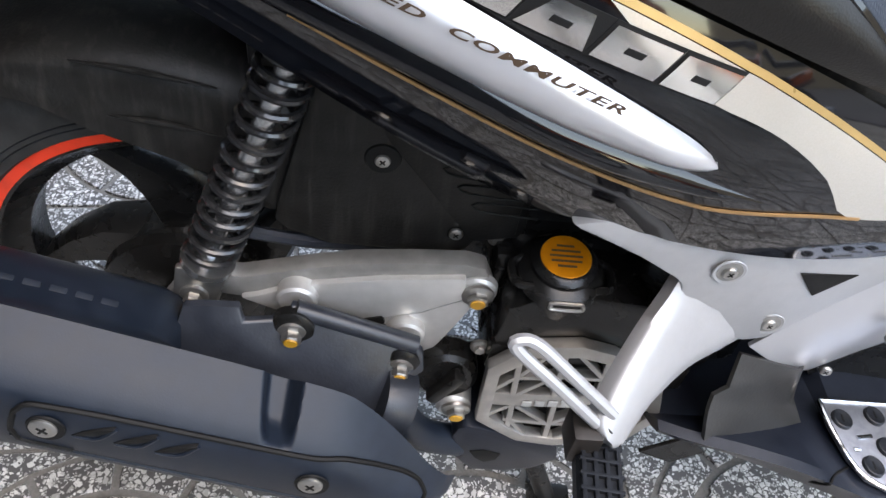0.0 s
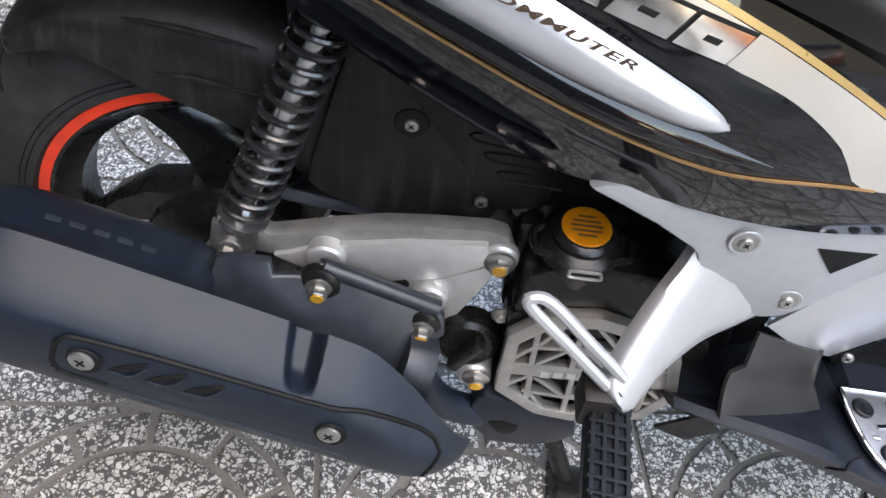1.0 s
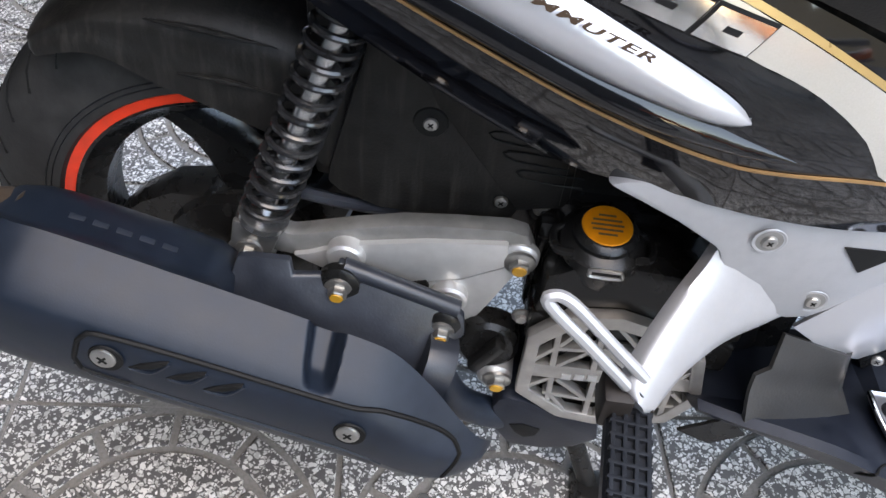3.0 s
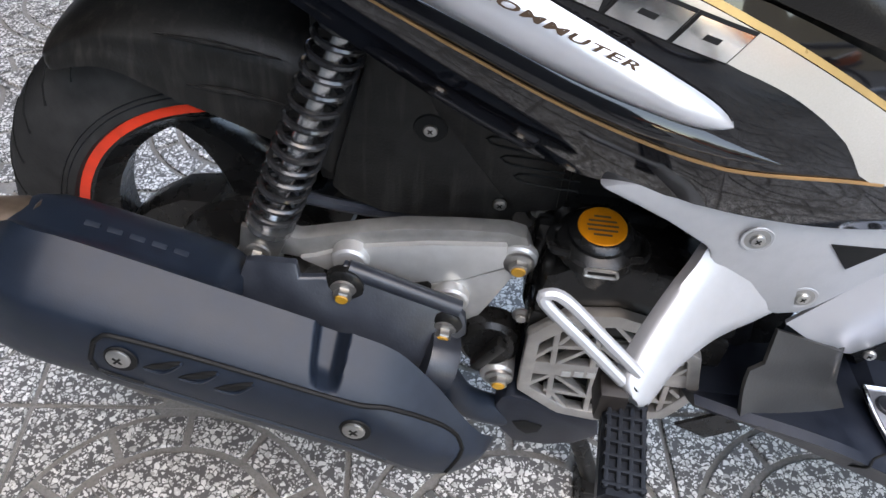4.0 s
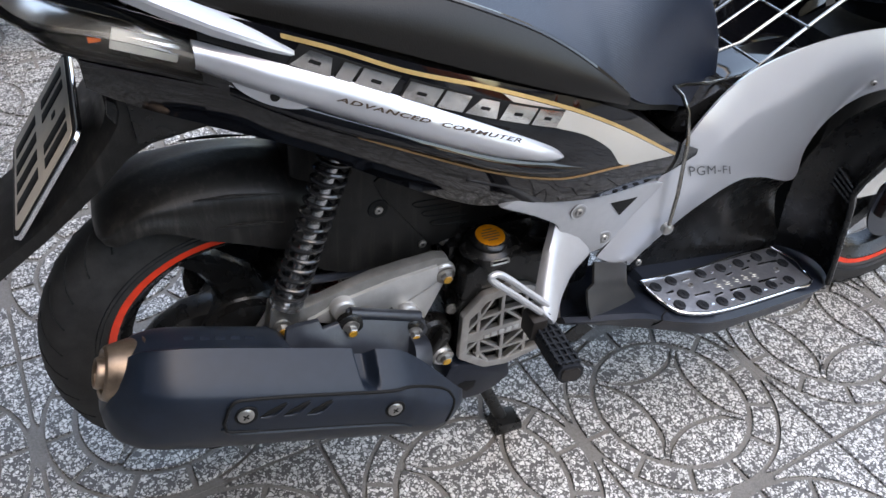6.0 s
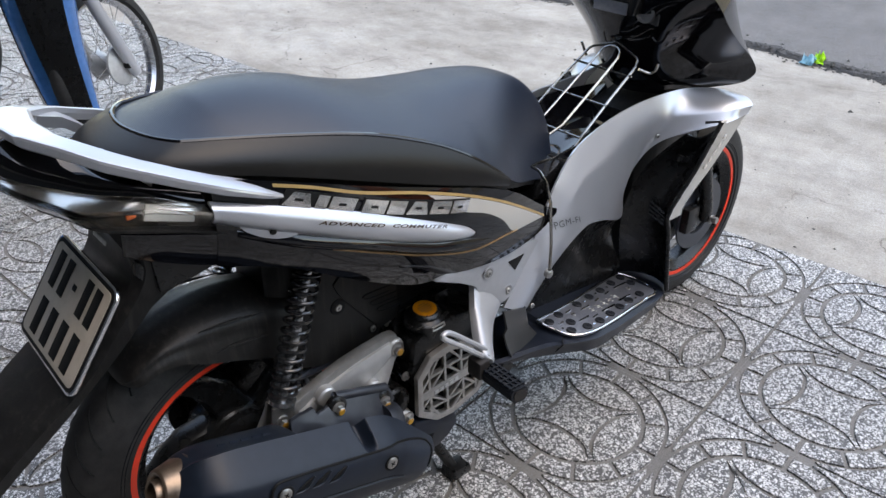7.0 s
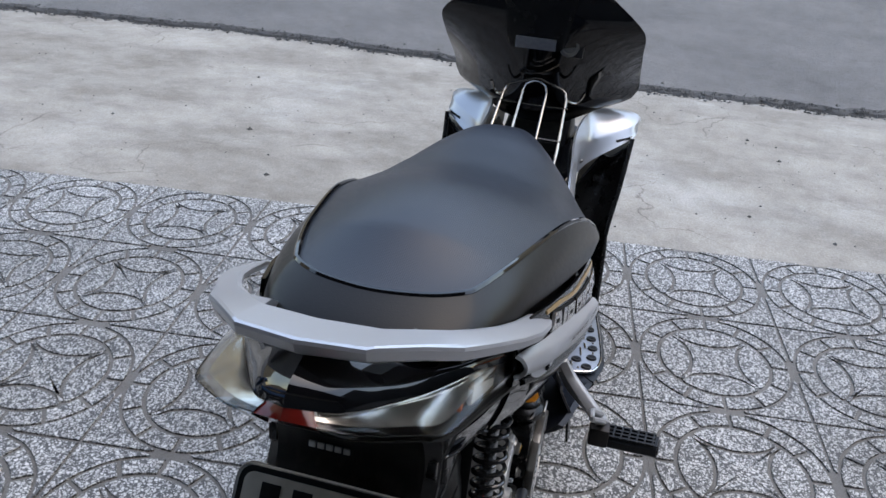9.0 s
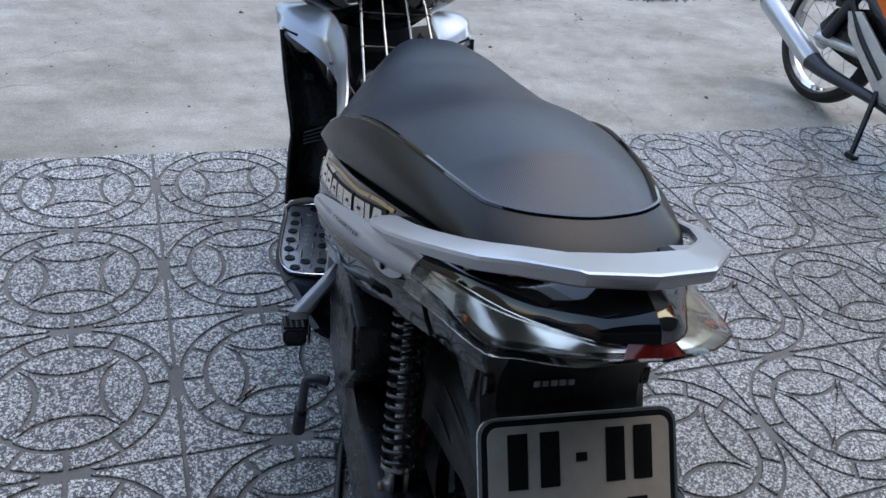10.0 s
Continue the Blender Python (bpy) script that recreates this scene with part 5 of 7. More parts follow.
part("bottom_guard", prism([(0.257, 0.2165), (0.262, 0.230), (0.270, 0.236), (0.287, 0.233), (0.332, 0.2145), (0.360, 0.212), (0.3665, 0.182), (0.345, 0.162), (0.3175, 0.152), (0.283, 0.152), (0.263, 0.178)], -0.150, -0.05, 0.009), FLOORPLASTIC, engine, "black engine guard")
part("guard_recess", prism([(0.277, 0.192), (0.290, 0.196), (0.308, 0.190), (0.305, 0.178), (0.294, 0.172), (0.284, 0.180)], -0.1512, -0.144, 0.001), INKSHADE, engine)

# radiator grille: frame and slanted bars
GR = [(0.2735, 0.331), (0.303, 0.3650), (0.346, 0.3715), (0.377, 0.3625), (0.4103, 0.3363), (0.4279, 0.3268), (0.434, 0.300), (0.4415, 0.268), (0.421, 0.227), (0.409, 0.2235), (0.355, 0.2095), (0.3175, 0.2145), (0.2745, 0.2476)]
gc = V(0.357, 0, 0.283)
frame_in = [(gc.x + (x - gc.x) * 0.85, gc.z + (z - gc.z) * 0.82) for x, z in GR]
gbm = bmesh.new()
o0, o1 = [gbm.verts.new((x, -0.150, z)) for x, z in GR], [gbm.verts.new((x, -0.138, z)) for x, z in GR]
i0, i1 = [gbm.verts.new((x, -0.150, z)) for x, z in frame_in], [gbm.verts.new((x, -0.138, z)) for x, z in frame_in]
for k in range(len(GR)):
    j = (k + 1) % len(GR)
    for a, b, c, d in ((o0[k], o0[j], i0[j], i0[k]), (o1[k], i1[k], i1[j], o1[j]), (o0[k], o1[k], o1[j], o0[j]), (i0[k], i0[j], i1[j], i1[k])):
        gbm.faces.new((a, b, c, d))
bmesh.ops.recalc_face_normals(gbm, faces=gbm.faces)
grille = part("radiator_grille", bevelled(gbm, 0.003), GRILLEMETAL, S, "silver slotted radiator grille")
def gbar(x0, z0, x1, z1, w, name="grille_bar"):
    d = V(x1 - x0, 0, z1 - z0)
    n2 = V(-d.z, 0, d.x).normalized() * w / 2
    pts = [(x0 + n2.x, z0 + n2.z), (x1 + n2.x, z1 + n2.z), (x1 - n2.x, z1 - n2.z), (x0 - n2.x, z0 - n2.z)]
    part(name, prism(pts, -0.1485, -0.139, 0.0012), GRILLEMETAL, grille)
gbar(0.276, 0.284, 0.434, 0.289, 0.019, "centre_band")
# upper half: uprights, a level rail and braces between them; the lower half mirrors it more flatly
for x, zt in ((0.302, 0.348), (0.338, 0.360), (0.376, 0.352), (0.407, 0.330)):
    gbar(x, 0.290, x - 0.003, zt, 0.0055)
for x, z0, x1, z1 in ((0.281, 0.294, 0.299, 0.318), (0.303, 0.322, 0.320, 0.352), (0.306, 0.294, 0.336, 0.326), (0.340, 0.326, 0.372, 0.296), (0.346, 0.358, 0.374, 0.326), (0.380, 0.298, 0.404, 0.324), (0.410, 0.294, 0.428, 0.316), (0.299, 0.318, 0.338, 0.322), (0.338, 0.324, 0.376, 0.324), (0.376, 0.320, 0.416, 0.314)):
    gbar(x, z0, x1, z1, 0.0046)
for x, zt in ((0.304, 0.228), (0.342, 0.218), (0.380, 0.222), (0.410, 0.230)):
    gbar(x, 0.278, x + 0.003, zt, 0.0055)
for x, z0, x1, z1 in ((0.282, 0.254, 0.302, 0.274), (0.306, 0.250, 0.326, 0.222), (0.308, 0.274, 0.340, 0.248), (0.344, 0.248, 0.378, 0.276), (0.350, 0.218, 0.380, 0.246), (0.384, 0.274, 0.410, 0.250), (0.414, 0.274, 0.432, 0.256), (0.300, 0.250, 0.342, 0.247), (0.342, 0.247, 0.382, 0.249), (0.382, 0.249, 0.424, 0.254)):
    gbar(x, z0, x1, z1, 0.0046)
part("grille_backing", prism([(gc.x + (x - gc.x) * 0.95, gc.z + (z - gc.z) * 0.95) for x, z in GR], -0.134, -0.12, 0.0), INKSHADE, grille)
for k in range(5):
    part("emblem_stroke", box((0.316 + 0.0115 * k, -0.1495, 0.2815 + 0.0013 * k), (0.0085, 0.0014, 0.0075), 0.0004), ALLOY, grille)

# -- black cover ahead of the shock --
CV = [(0.094, 0.44), (0.090, 0.418), (0.10, 0.408), (0.135, 0.394), (0.236, 0.394), (0.248, 0.402), (0.252, 0.412), (0.288, 0.418), (0.292, 0.430), (0.288, 0.53), (0.20, 0.60), (0.13, 0.60), (0.12, 0.54)]
cover_in = part("air_cleaner_cover", prism(CV, -0.080, -0.05, 0.004), PLASTIC, S, "dusty matt black side box cover")
part("raised_panel", prism([(0.166, 0.535), (0.176, 0.512), (0.25, 0.414), (0.284, 0.422), (0.284, 0.52), (0.21, 0.575)], -0.083, -0.078, 0.0018), PLASTIC, cover_in)
for k in range(3):
    x, z = 0.222 + 0.013 * k, 0.487 - 0.0175 * k
    part("groove", tube([V(x + 0.05, -0.0832, z + 0.004), V(x, -0.0835, z + 0.006), V(x + 0.006, -0.0835, z - 0.003), V(x + 0.05, -0.0832, z - 0.006)], 0.0010, 6, 3), INKSHADE, cover_in)
# Flat black disc in place of the shade round a sunk screw.
part("recess", lathe([(0, 0.014), (0.0015, 0.013)], (0.173, -0.080, 0.492), (0, -1, 0), 26), INKSHADE, cover_in)
cross_screw((0.173, -0.0815, 0.491), (0, -1, 0), cover_in, 0.0075)
cross_screw((0.236, -0.082, 0.4205), (0, -1, 0), cover_in, 0.0075)
# Plain black boxes stand in for the shade inside the frame.
part("frame_shadow", join(box((0.18, 0.0, 0.50), (0.22, 0.09, 0.22), 0.01), box((0.33, 0.0, 0.47), (0.2, 0.14, 0.1), 0.02)), PLASTIC, S, "black inner frame and boxes that fill in the shaded space")
part("linkage", join(tube([V(0.05, -0.075, 0.40), V(0.12, -0.07, 0.385), V(0.2, -0.07, 0.39)], 0.006, 8, 3), tube([V(0.09, -0.06, 0.41), V(0.15, -0.065, 0.40)], 0.004, 8, 2)), BRACKETBLACK, engine)

# -- foot peg brackets, both sides --
BR = [(0.2955, 0.5282), (0.307, 0.532), (0.3192, 0.534), (0.3475, 0.5300), (0.393, 0.5207), (0.4227, 0.5157), (0.4577, 0.5095), (0.50, 0.5040), (0.5393, 0.4990), (0.5709, 0.4895), (0.5459, 0.4682), (0.5202, 0.4465), (0.4907, 0.4164), (0.478, 0.4085), (0.4612, 0.4077), (0.435, 0.415), (0.405, 0.428), (0.390, 0.452), (0.3875, 0.4754), (0.3804, 0.4824), (0.366, 0.4915), (0.3494, 0.5017), (0.322, 0.5155)]
for side in (-1, 1):
    def out_y(x, z, side=side):
        return side * (0.1670 - max(0, x - 0.417) * 0.17 + max(0, 0.417 - x) * 0.03)
    hang = part("peg_bracket", prism(BR, out_y, lambda x, z, side=side: out_y(x, z) - side * 0.016, 0.0045), PEGSILVER, S, "silver cast foot peg bracket")
    edges = (((0.394, 0.1595, 0.502), (0.492, 0.1490, 0.436)), ((0.390, 0.1600, 0.489), (0.480, 0.1500, 0.420)), ((0.386, 0.1625, 0.477), (0.463, 0.1545, 0.409)), ((0.380, 0.1700, 0.464), (0.443, 0.1650, 0.403)), ((0.368, 0.184, 0.450), (0.413, 0.183, 0.399)), ((0.349, 0.211, 0.429), (0.381, 0.212, 0.395)), ((0.337, 0.231, 0.412), (0.364, 0.233, 0.386)), ((0.334, 0.238, 0.405), (0.357, 0.241, 0.381)), ((0.338, 0.2425, 0.398), (0.349, 0.2445, 0.384)))
    kk = 1.0 if side < 0 else 0.93
    edge_l = spline([V(a[0], side * a[1] * kk, a[2]) for a, b in edges], 4)
    edge_r = spline([V(b[0], side * b[1] * kk, b[2]) for a, b in edges], 4)
    rings = []
    for i, (a, b) in enumerate(zip(edge_l, edge_r)):
        f = min(1.0, i / 18)
        t = V(0, side, 0.16).lerp(V(0.35, side * 0.6, 0.62), f * f * (3 - 2 * f)).normalized() * 0.007
        c = 0.35 + 0.65 * f
        rings.append([a - t * 1.6, a + t * 0.1, a.lerp(b, 0.07) + t * 0.75 * c, a.lerp(b, 0.22) + t * 1.15 * c, a.lerp(b, 0.5) + t * 1.4 * c, a.lerp(b, 0.8) + t * 1.05 * c, a.lerp(b, 0.95) + t * 0.7 * c, b + t * 0.1, b - t * 1.6])
    part("bracket_arm", loft(rings), PEGSILVER, hang, sharp=55)
    if side < 0:
        part("arm_hole", lathe([(0, 0.0048), (0.001, 0.0044)], (0.3470, side * 0.2405, 0.4045), (0.35, side * 0.6, 0.62), 18), INKSHADE, hang)
    part("window", prism([(0.4714, 0.4875), (0.5203, 0.4825), (0.4931, 0.4612)], lambda x, z, side=side: out_y(x, z) + side * 0.0008, lambda x, z, side=side: out_y(x, z) - side * 0.012, 0.0006), INKSHADE, hang)
    for x, z, y in ((0.4150, 0.4935, 0.1672), (0.4735, 0.4290, 0.1576)):
        part("recess", lathe([(0, 0.0118), (0.0005, 0.0112), (0.0002, 0.0098), (-0.003, 0.0092)], (x, side * y, z), (0, side, 0), 26), PEGSILVER, hang, sharp=20)
        # Darker disc puts the screw recess's shade in as colour.
        part("recess_shade", lathe([(-0.004, 0.0096), (0.0003, 0.0092)], (x, side * y, z), (0, side, 0), 22), DULLALLOY, hang)
        cross_screw((x, side * (y + 0.0006), z), (0, side, 0), hang, 0.0068)
    pin = V(0.343, side * 0.243, 0.372) if side < 0 else V(0.343, 0.222, 0.382)
    tip = V(0.334, side * 0.322, 0.381) if side < 0 else V(0.272, 0.224, 0.418)
    d = (tip - pin).normalized()
    fore = d.cross(V(0, 0, 1)).normalized()
    up = fore.cross(d)
    if up.z < 0:
        up = -up
    peg = part("foot_peg", loft([[pin + d * a + fore * (0.0165 * x) + up * (0.0125 * z) for x, z in ((-1, -0.4), (-0.6, -1), (0.6, -1), (1, -0.4), (1, 0.5), (0.7, 0.9), (-0.7, 0.9), (-1, 0.5))] for a in (-0.004, 0.0, 0.078, 0.082)]), RUBBER, S, "ribbed black rubber foot peg" if side < 0 else "folded black rubber foot peg")
    m3 = Matrix((fore, d, up)).transposed().to_4x4()
    for k in range(7):
        part("rib", box((0, 0, 0), (0.031, 0.0032, 0.0042), 0.001), RUBBER, peg).matrix_basis = Matrix.Translation(pin + d * (0.004 + 0.0118 * k) + up * 0.0125) @ m3
    for f in (-1, -0.33, 0.33, 1):
        part("rib", box((0, 0, 0), (0.0032, 0.078, 0.0042), 0.001), RUBBER, peg).matrix_basis = Matrix.Translation(pin + d * 0.039 + up * 0.0124 + fore * (0.0125 * f)) @ m3
    part("end_cap", loft([[pin + d * a + fore * (0.012 * x) + up * (0.009 * z) for x, z in ((-1, -0.4), (-0.6, -1), (0.6, -1), (1, -0.4), (1, 0.5), (0.7, 0.9), (-0.7, 0.9), (-1, 0.5))] for a in (0.081, 0.084)]), RUSTY, peg, "scuffed bare end")
    part("hinge", join(box(tuple(pin + V(-0.012, -side * 0.008, 0.012)), (0.022, 0.030, 0.034), 0.004), box(tuple(pin + V(0.010, -side * 0.010, 0.0)), (0.012, 0.026, 0.034), 0.004)), RUSTY, hang)
    loop = [V(0.336, side * 0.238, 0.404), V(0.302, side * 0.229, 0.434), V(0.270, side * 0.220, 0.461), V(0.272, side * 0.2175, 0.4675), V(0.285, side * 0.218, 0.4635), V(0.316, side * 0.226, 0.437), V(0.347, side * 0.234, 0.410)]
    if side < 0:
        part("heel_guard", tube(loop, 0.0046, 8, 4), PEGSILVER, hang, "slotted alloy heel guard")

# -- floor boards, cowls --
for side in (-1, 1):
    STEP = [(0.584, 0.136), (0.586, 0.163), (0.593, 0.193), (0.604, 0.210), (0.625, 0.2185), (0.650, 0.222), (0.680, 0.2215), (0.726, 0.217), (0.80, 0.207), (0.86, 0.198), (0.91, 0.186), (0.902, 0.093), (0.72, 0.122)]
    def deck(x, y, lift=0.0, side=side):
        return V(x, side * y, 0.297 - 0.15 * (x - 0.58) + lift)
    def lower(x, side=side):
        yo = fn((0.40, 0.170), (0.45, 0.188), (0.50, 0.200), (0.55, 0.212), (0.60, 0.222), (0.65, 0.231), (0.72, 0.227), (0.80, 0.217), (0.86, 0.208), (0.93, 0.196), (0.99, 0.165))(x)
        lip = fn((0.40, 0.300), (0.45, 0.302), (0.518, 0.302), (0.55, 0.299), (0.60, 0.286), (0.65, 0.276), (0.72, 0.264), (0.80, 0.253), (0.86, 0.244), (0.99, 0.228))(x)
        low = fn((0.40, 0.288), (0.46, 0.285), (0.535, 0.273), (0.614, 0.252), (0.69, 0.231), (0.74, 0.227), (0.88, 0.207), (0.99, 0.20))(x)
        top = deck(x, 0).z - 0.006
        if x < 0.6:
            near = [(0.05, 0.270), (0.150, fn((0.42, 0.280), (0.50, 0.282), (0.565, 0.284), (0.60, 0.288))(x)), (yo - 0.010, lip + 0.002)]
        else:
            near = [(0.05, top), (0.150, top), (yo - 0.010, top)]
        return [V(x, side * y, z) for y, z in near + [(yo, lip), (yo - 0.002, lip - 0.006), (yo - 0.0055, lip - 0.0075), (yo - 0.012, low), (0.12, low - 0.03), (0.05, low - 0.04)]]
    floor = part("floor_cowl", bevelled(loft([lower(0.425 + 0.565 * k / 48) for k in range(49)]), 0.0012, 1, 30), FLOORPLASTIC, S, "satin black floor cowl", sharp=25)
    outline = [(x, side * y) for x, y in STEP]
    plate_ = part("step_plate", prism(outline, lambda x, y: deck(x, 0, -0.004).z, lambda x, y: deck(x, 0, 0.002).z, 0.0006, "xy"), STEPMETAL, floor, "brushed metal step plate with black rubber studs")
    part("plate_edge", tube([deck(x, y, 0.002) for x, y in STEP + STEP[:1]], 0.0022, 8, 2), CHROME, plate_, "bright raised rim")
    for x, y in ((0.600, 0.154), (0.614, 0.198), (0.654, 0.205), (0.694, 0.204), (0.735, 0.198), (0.777, 0.191), (0.817, 0.184), (0.862, 0.179), (0.637, 0.145), (0.704, 0.137), (0.752, 0.130), (0.797, 0.124), (0.846, 0.115), (0.888, 0.109), (0.637, 0.177), (0.888, 0.137)):
        part("rubber_stud", lathe([(0, 0.0102), (0.0030, 0.0096), (0.0036, 0.0085), (0.0030, 0.0060), (0.0030, 0.0002)], deck(x, y, 0.002), (0.15, 0, 1), 18), RUBBER, plate_)
        part("stud_slot", box(tuple(deck(x, y, 0.0052)), (0.0015, 0.0075, 0.0008), 0.0002, (0, 8, 0)), INKSHADE, plate_)
    for x, y in ((0.666, 0.160), (0.861, 0.150)):
        cross_screw(tuple(deck(x, y, 0.003)), (0.15, 0, 1), plate_, 0.0062)
    for x0, x1, y in ((0.609, 0.625, 0.170), (0.654, 0.688, 0.183), (0.693, 0.723, 0.156), (0.690, 0.710, 0.189), (0.727, 0.775, 0.182), (0.748, 0.765, 0.148), (0.790, 0.809, 0.140), (0.797, 0.842, 0.172), (0.832, 0.880, 0.132), (0.655, 0.674, 0.148)):
        part("tread_bar", tube([deck(x0, y + 0.001, 0.002), deck(x1, y - 0.003, 0.002)], 0.0024, 8, 1), CHROME, plate_, "raised bright tread bar")
    for x, y in ((0.604, 0.183), (0.673, 0.206), (0.716, 0.203), (0.795, 0.193), (0.838, 0.185), (0.728, 0.137), (0.777, 0.127), (0.822, 0.121)):
        part("tread_bar", tube([deck(x - 0.003, y, 0.002), deck(x + 0.003, y, 0.002)], 0.0022, 8, 1), CHROME, plate_, "raised bright tread bar")
    # fine broken print on the middle of the plate
    for k in range(5):
        for j in range(4):
            x, y = 0.715 + 0.022 * k + 0.004 * (j % 2), 0.162 + 0.0045 * j - 0.14 * (0.022 * k)
            part("print_mark", box(tuple(deck(x, y, 0.0022)), (0.004 + 0.003 * ((k * 3 + j) % 3), 0.0016, 0.0006), 0.0001, (0, 8.5, 0)), CREAM, plate_)
    # dark grey panel behind the step: two facets that meet in a ridge
    def wedge(u, v, side=side):
        top = V(0.475, 0.150, 0.3786).lerp(V(0.545, 0.1455, 0.352), u)
        ridge = V(0.4715, 0.167, 0.3436).lerp(V(0.555, 0.1455, 0.306), u)
        low = V(0.4623, 0.188, 0.303).lerp(V(0.568, 0.1525, 0.285), u) + V(0, 0, -0.004) * math.sin(math.pi * u)
        p = top.lerp(ridge, v / 0.48) if v < 0.48 else ridge.lerp(ridge.lerp(low, 0.06), (v - 0.48) / 0.04) if v < 0.52 else ridge.lerp(low, 0.06 + 0.94 * (v - 0.52) / 0.48)
        p.x -= 0.010 * (1 - u) ** 3 * math.sin(math.pi * min(1, v * 1.02)) * (v > 0.48)
        p.y -= 0.010 * (max(0, u - 0.88) / 0.12) ** 2 * (1 - v)
        return V(p.x, side * p.y, p.z)
    part("rear_floor_panel", skin(wedge, 20, 10, 0.004 * side), GREYPLASTIC, floor, "dark grey moulded panel behind the step")
    def flap(u, v, side=side):
        a = V(0.412, 0.190, 0.281).lerp(V(0.452, 0.184, 0.300), u)
        b = V(0.442, 0.192, 0.270).lerp(V(0.470, 0.188, 0.284), u)
        p = a.lerp(b, v)
        return V(p.x, side * p.y, p.z)
    part("panel_flap", skin(flap, 6, 4, 0.004 * side), SATIN, floor)
    part("cowl_seam", tube([V(0.596, side * 0.196, 0.2885), V(0.576, side * 0.208, 0.2945), V(0.569, side * 0.2165, 0.2945), V(0.566, side * 0.210, 0.282), V(0.562, side * 0.200, 0.268)], 0.0012, 6, 3), INKSHADE, floor)
    cross_screw((0.576, side * 0.128, 0.333), (-0.2, side, 0), floor, 0.007)

# -- legs: silver arches, tunnel, leg shield --
OUT = [(0.482, 0.143, 0.380), (0.530, 0.143, 0.455), (0.578, 0.136, 0.525), (0.620, 0.126, 0.578), (0.68, 0.113, 0.619), (0.76, 0.106, 0.642), (0.86, 0.097, 0.652), (0.95, 0.098, 0.655), (1.03, 0.110, 0.655), (1.085, 0.142, 0.651), (1.120, 0.181, 0.640)]
INN = [(0.560, 0.128, 0.332), (0.605, 0.123, 0.368), (0.660, 0.118, 0.405), (0.735, 0.112, 0.437), (0.80, 0.100, 0.425), (0.895, 0.085, 0.392), (0.897, 0.083, 0.450), (0.920, 0.088, 0.510), (0.955, 0.120, 0.565), (1.036, 0.205, 0.606), (1.106, 0.213, 0.611)]
CREASE = fn((0.0, 0.32), (0.3, 0.30), (0.475, 0.275), (0.55, 0.27), (0.64, 0.33), (0.75, 0.48), (0.84, 0.62), (0.95, 0.70))
for side in (-1, 1):
    lo_, li_ = spline([V(x, side * y, z) for x, y, z in OUT], 6), spline([V(x, side * y, z) for x, y, z in INN], 6)
    def arch(u, v, a=lo_, b=li_, side=side):
        k = u * (len(a) - 1)
        i = min(int(k), len(a) - 2)
        p, q = a[i].lerp(a[i + 1], k - i), b[i].lerp(b[i + 1], k - i)
        r = p.lerp(q, v)
        # bright outer band up to a crease, then a hollow inner face
        c = CREASE(min(u, 0.95))
        high = math.sin(0.5 * math.pi * min(1, v / c)) if v < c else max(0.0, 1 - (v - c) / (1 - c)) ** 1.25
        near = min(1.0, max(0.0, (u - 0.22) / 0.08))
        r.y += side * ((0.014 * high) * near + 0.008 * math.sin(math.pi * v) * (1 - near))
        r.z += 0.014 * math.sin(math.pi * v) * max(0, u - 0.3)
        return r
    leg = part("leg_panel", skin(arch, 60, 26, 0.004 * side), SILVER, S, "silver arched leg panel")
    cross_screw(tuple(arch(0.763, 0.80) + V(-0.002, side * 0.002, 0)), (-0.5, side, -0.3), leg, 0.006)
    part("latch_slot", tube([arch(0.862, 0.86) - V(0, 0, 0.002), arch(0.895, 0.94) - V(0, 0, 0.002)], 0.0032, 8, 2), INKSHADE, leg)
    def tunnel(u, v, b=li_, side=side):
        k = 0.51 * u * (len(b) - 1)
        i = int(k)
        p = b[i].lerp(b[i + 1], k - i)
        q = V(max(p.x, 0.60) + 0.02, side * 0.085, 0.245)
        r = p.lerp(q, v)
        r.y -= side * (0.008 + 0.03 * max(0, u - 0.4)) * math.sin(math.pi * min(1, v * 1.3)) ** 0.7 if v < 0.77 else 0
        return r
    part("tunnel_side", skin(tunnel, 40, 10, 0.004 * side), SATIN, S, "satin black tunnel side")
    words2 = flat_text("PGM-FI", 0.020, 0.3)
    wx2 = max(v[0] for v in words2[0])
    def lay2(x, y, side=side, a=lo_, b=li_):
        f = x / wx2 if side < 0 else 1 - x / wx2
        p = arch(0.213 + 0.089 * f, 0.35 + 0.50 * f - y * 11.0, a, b, side)
        return p + V(-0.0008, side * 0.0022, 0.0)
    part("lettering", wrapped(words2, lay2), GREYPRINT, leg, "small grey lettering")
    # leg shield: hollow black panel facing the rider's leg
    def shield_f(u, v, side=side):
        # u: inner to outer edge, v: top to bottom
        z = 0.612 - 0.372 * v
        xo = fn((0, 1.018), (0.25, 0.962), (0.48, 0.908), (0.56, 0.914), (1, 0.942))(v)
        yo = fn((0, 0.206), (0.25, 0.198), (0.48, 0.187), (0.6, 0.190), (1, 0.194))(v)
        xi = fn((0, 0.990), (0.3, 0.940), (0.55, 0.908), (1, 0.925))(v)
        yi = fn((0, 0.150), (0.3, 0.100), (0.55, 0.080), (1, 0.078))(v)
        deep = 0.060 * math.sin(math.pi * u) ** 0.8 * (1 - 0.5 * v) * min(1, 0.1 + v / 0.2)
        z -= (0.022 * math.sin(math.pi * u) + 0.034 * (1 - u)) * max(0, 1 - v / 0.3)
        return V(xi + (xo - xi) * u + deep, side * (yi + (yo - yi) * u), z)
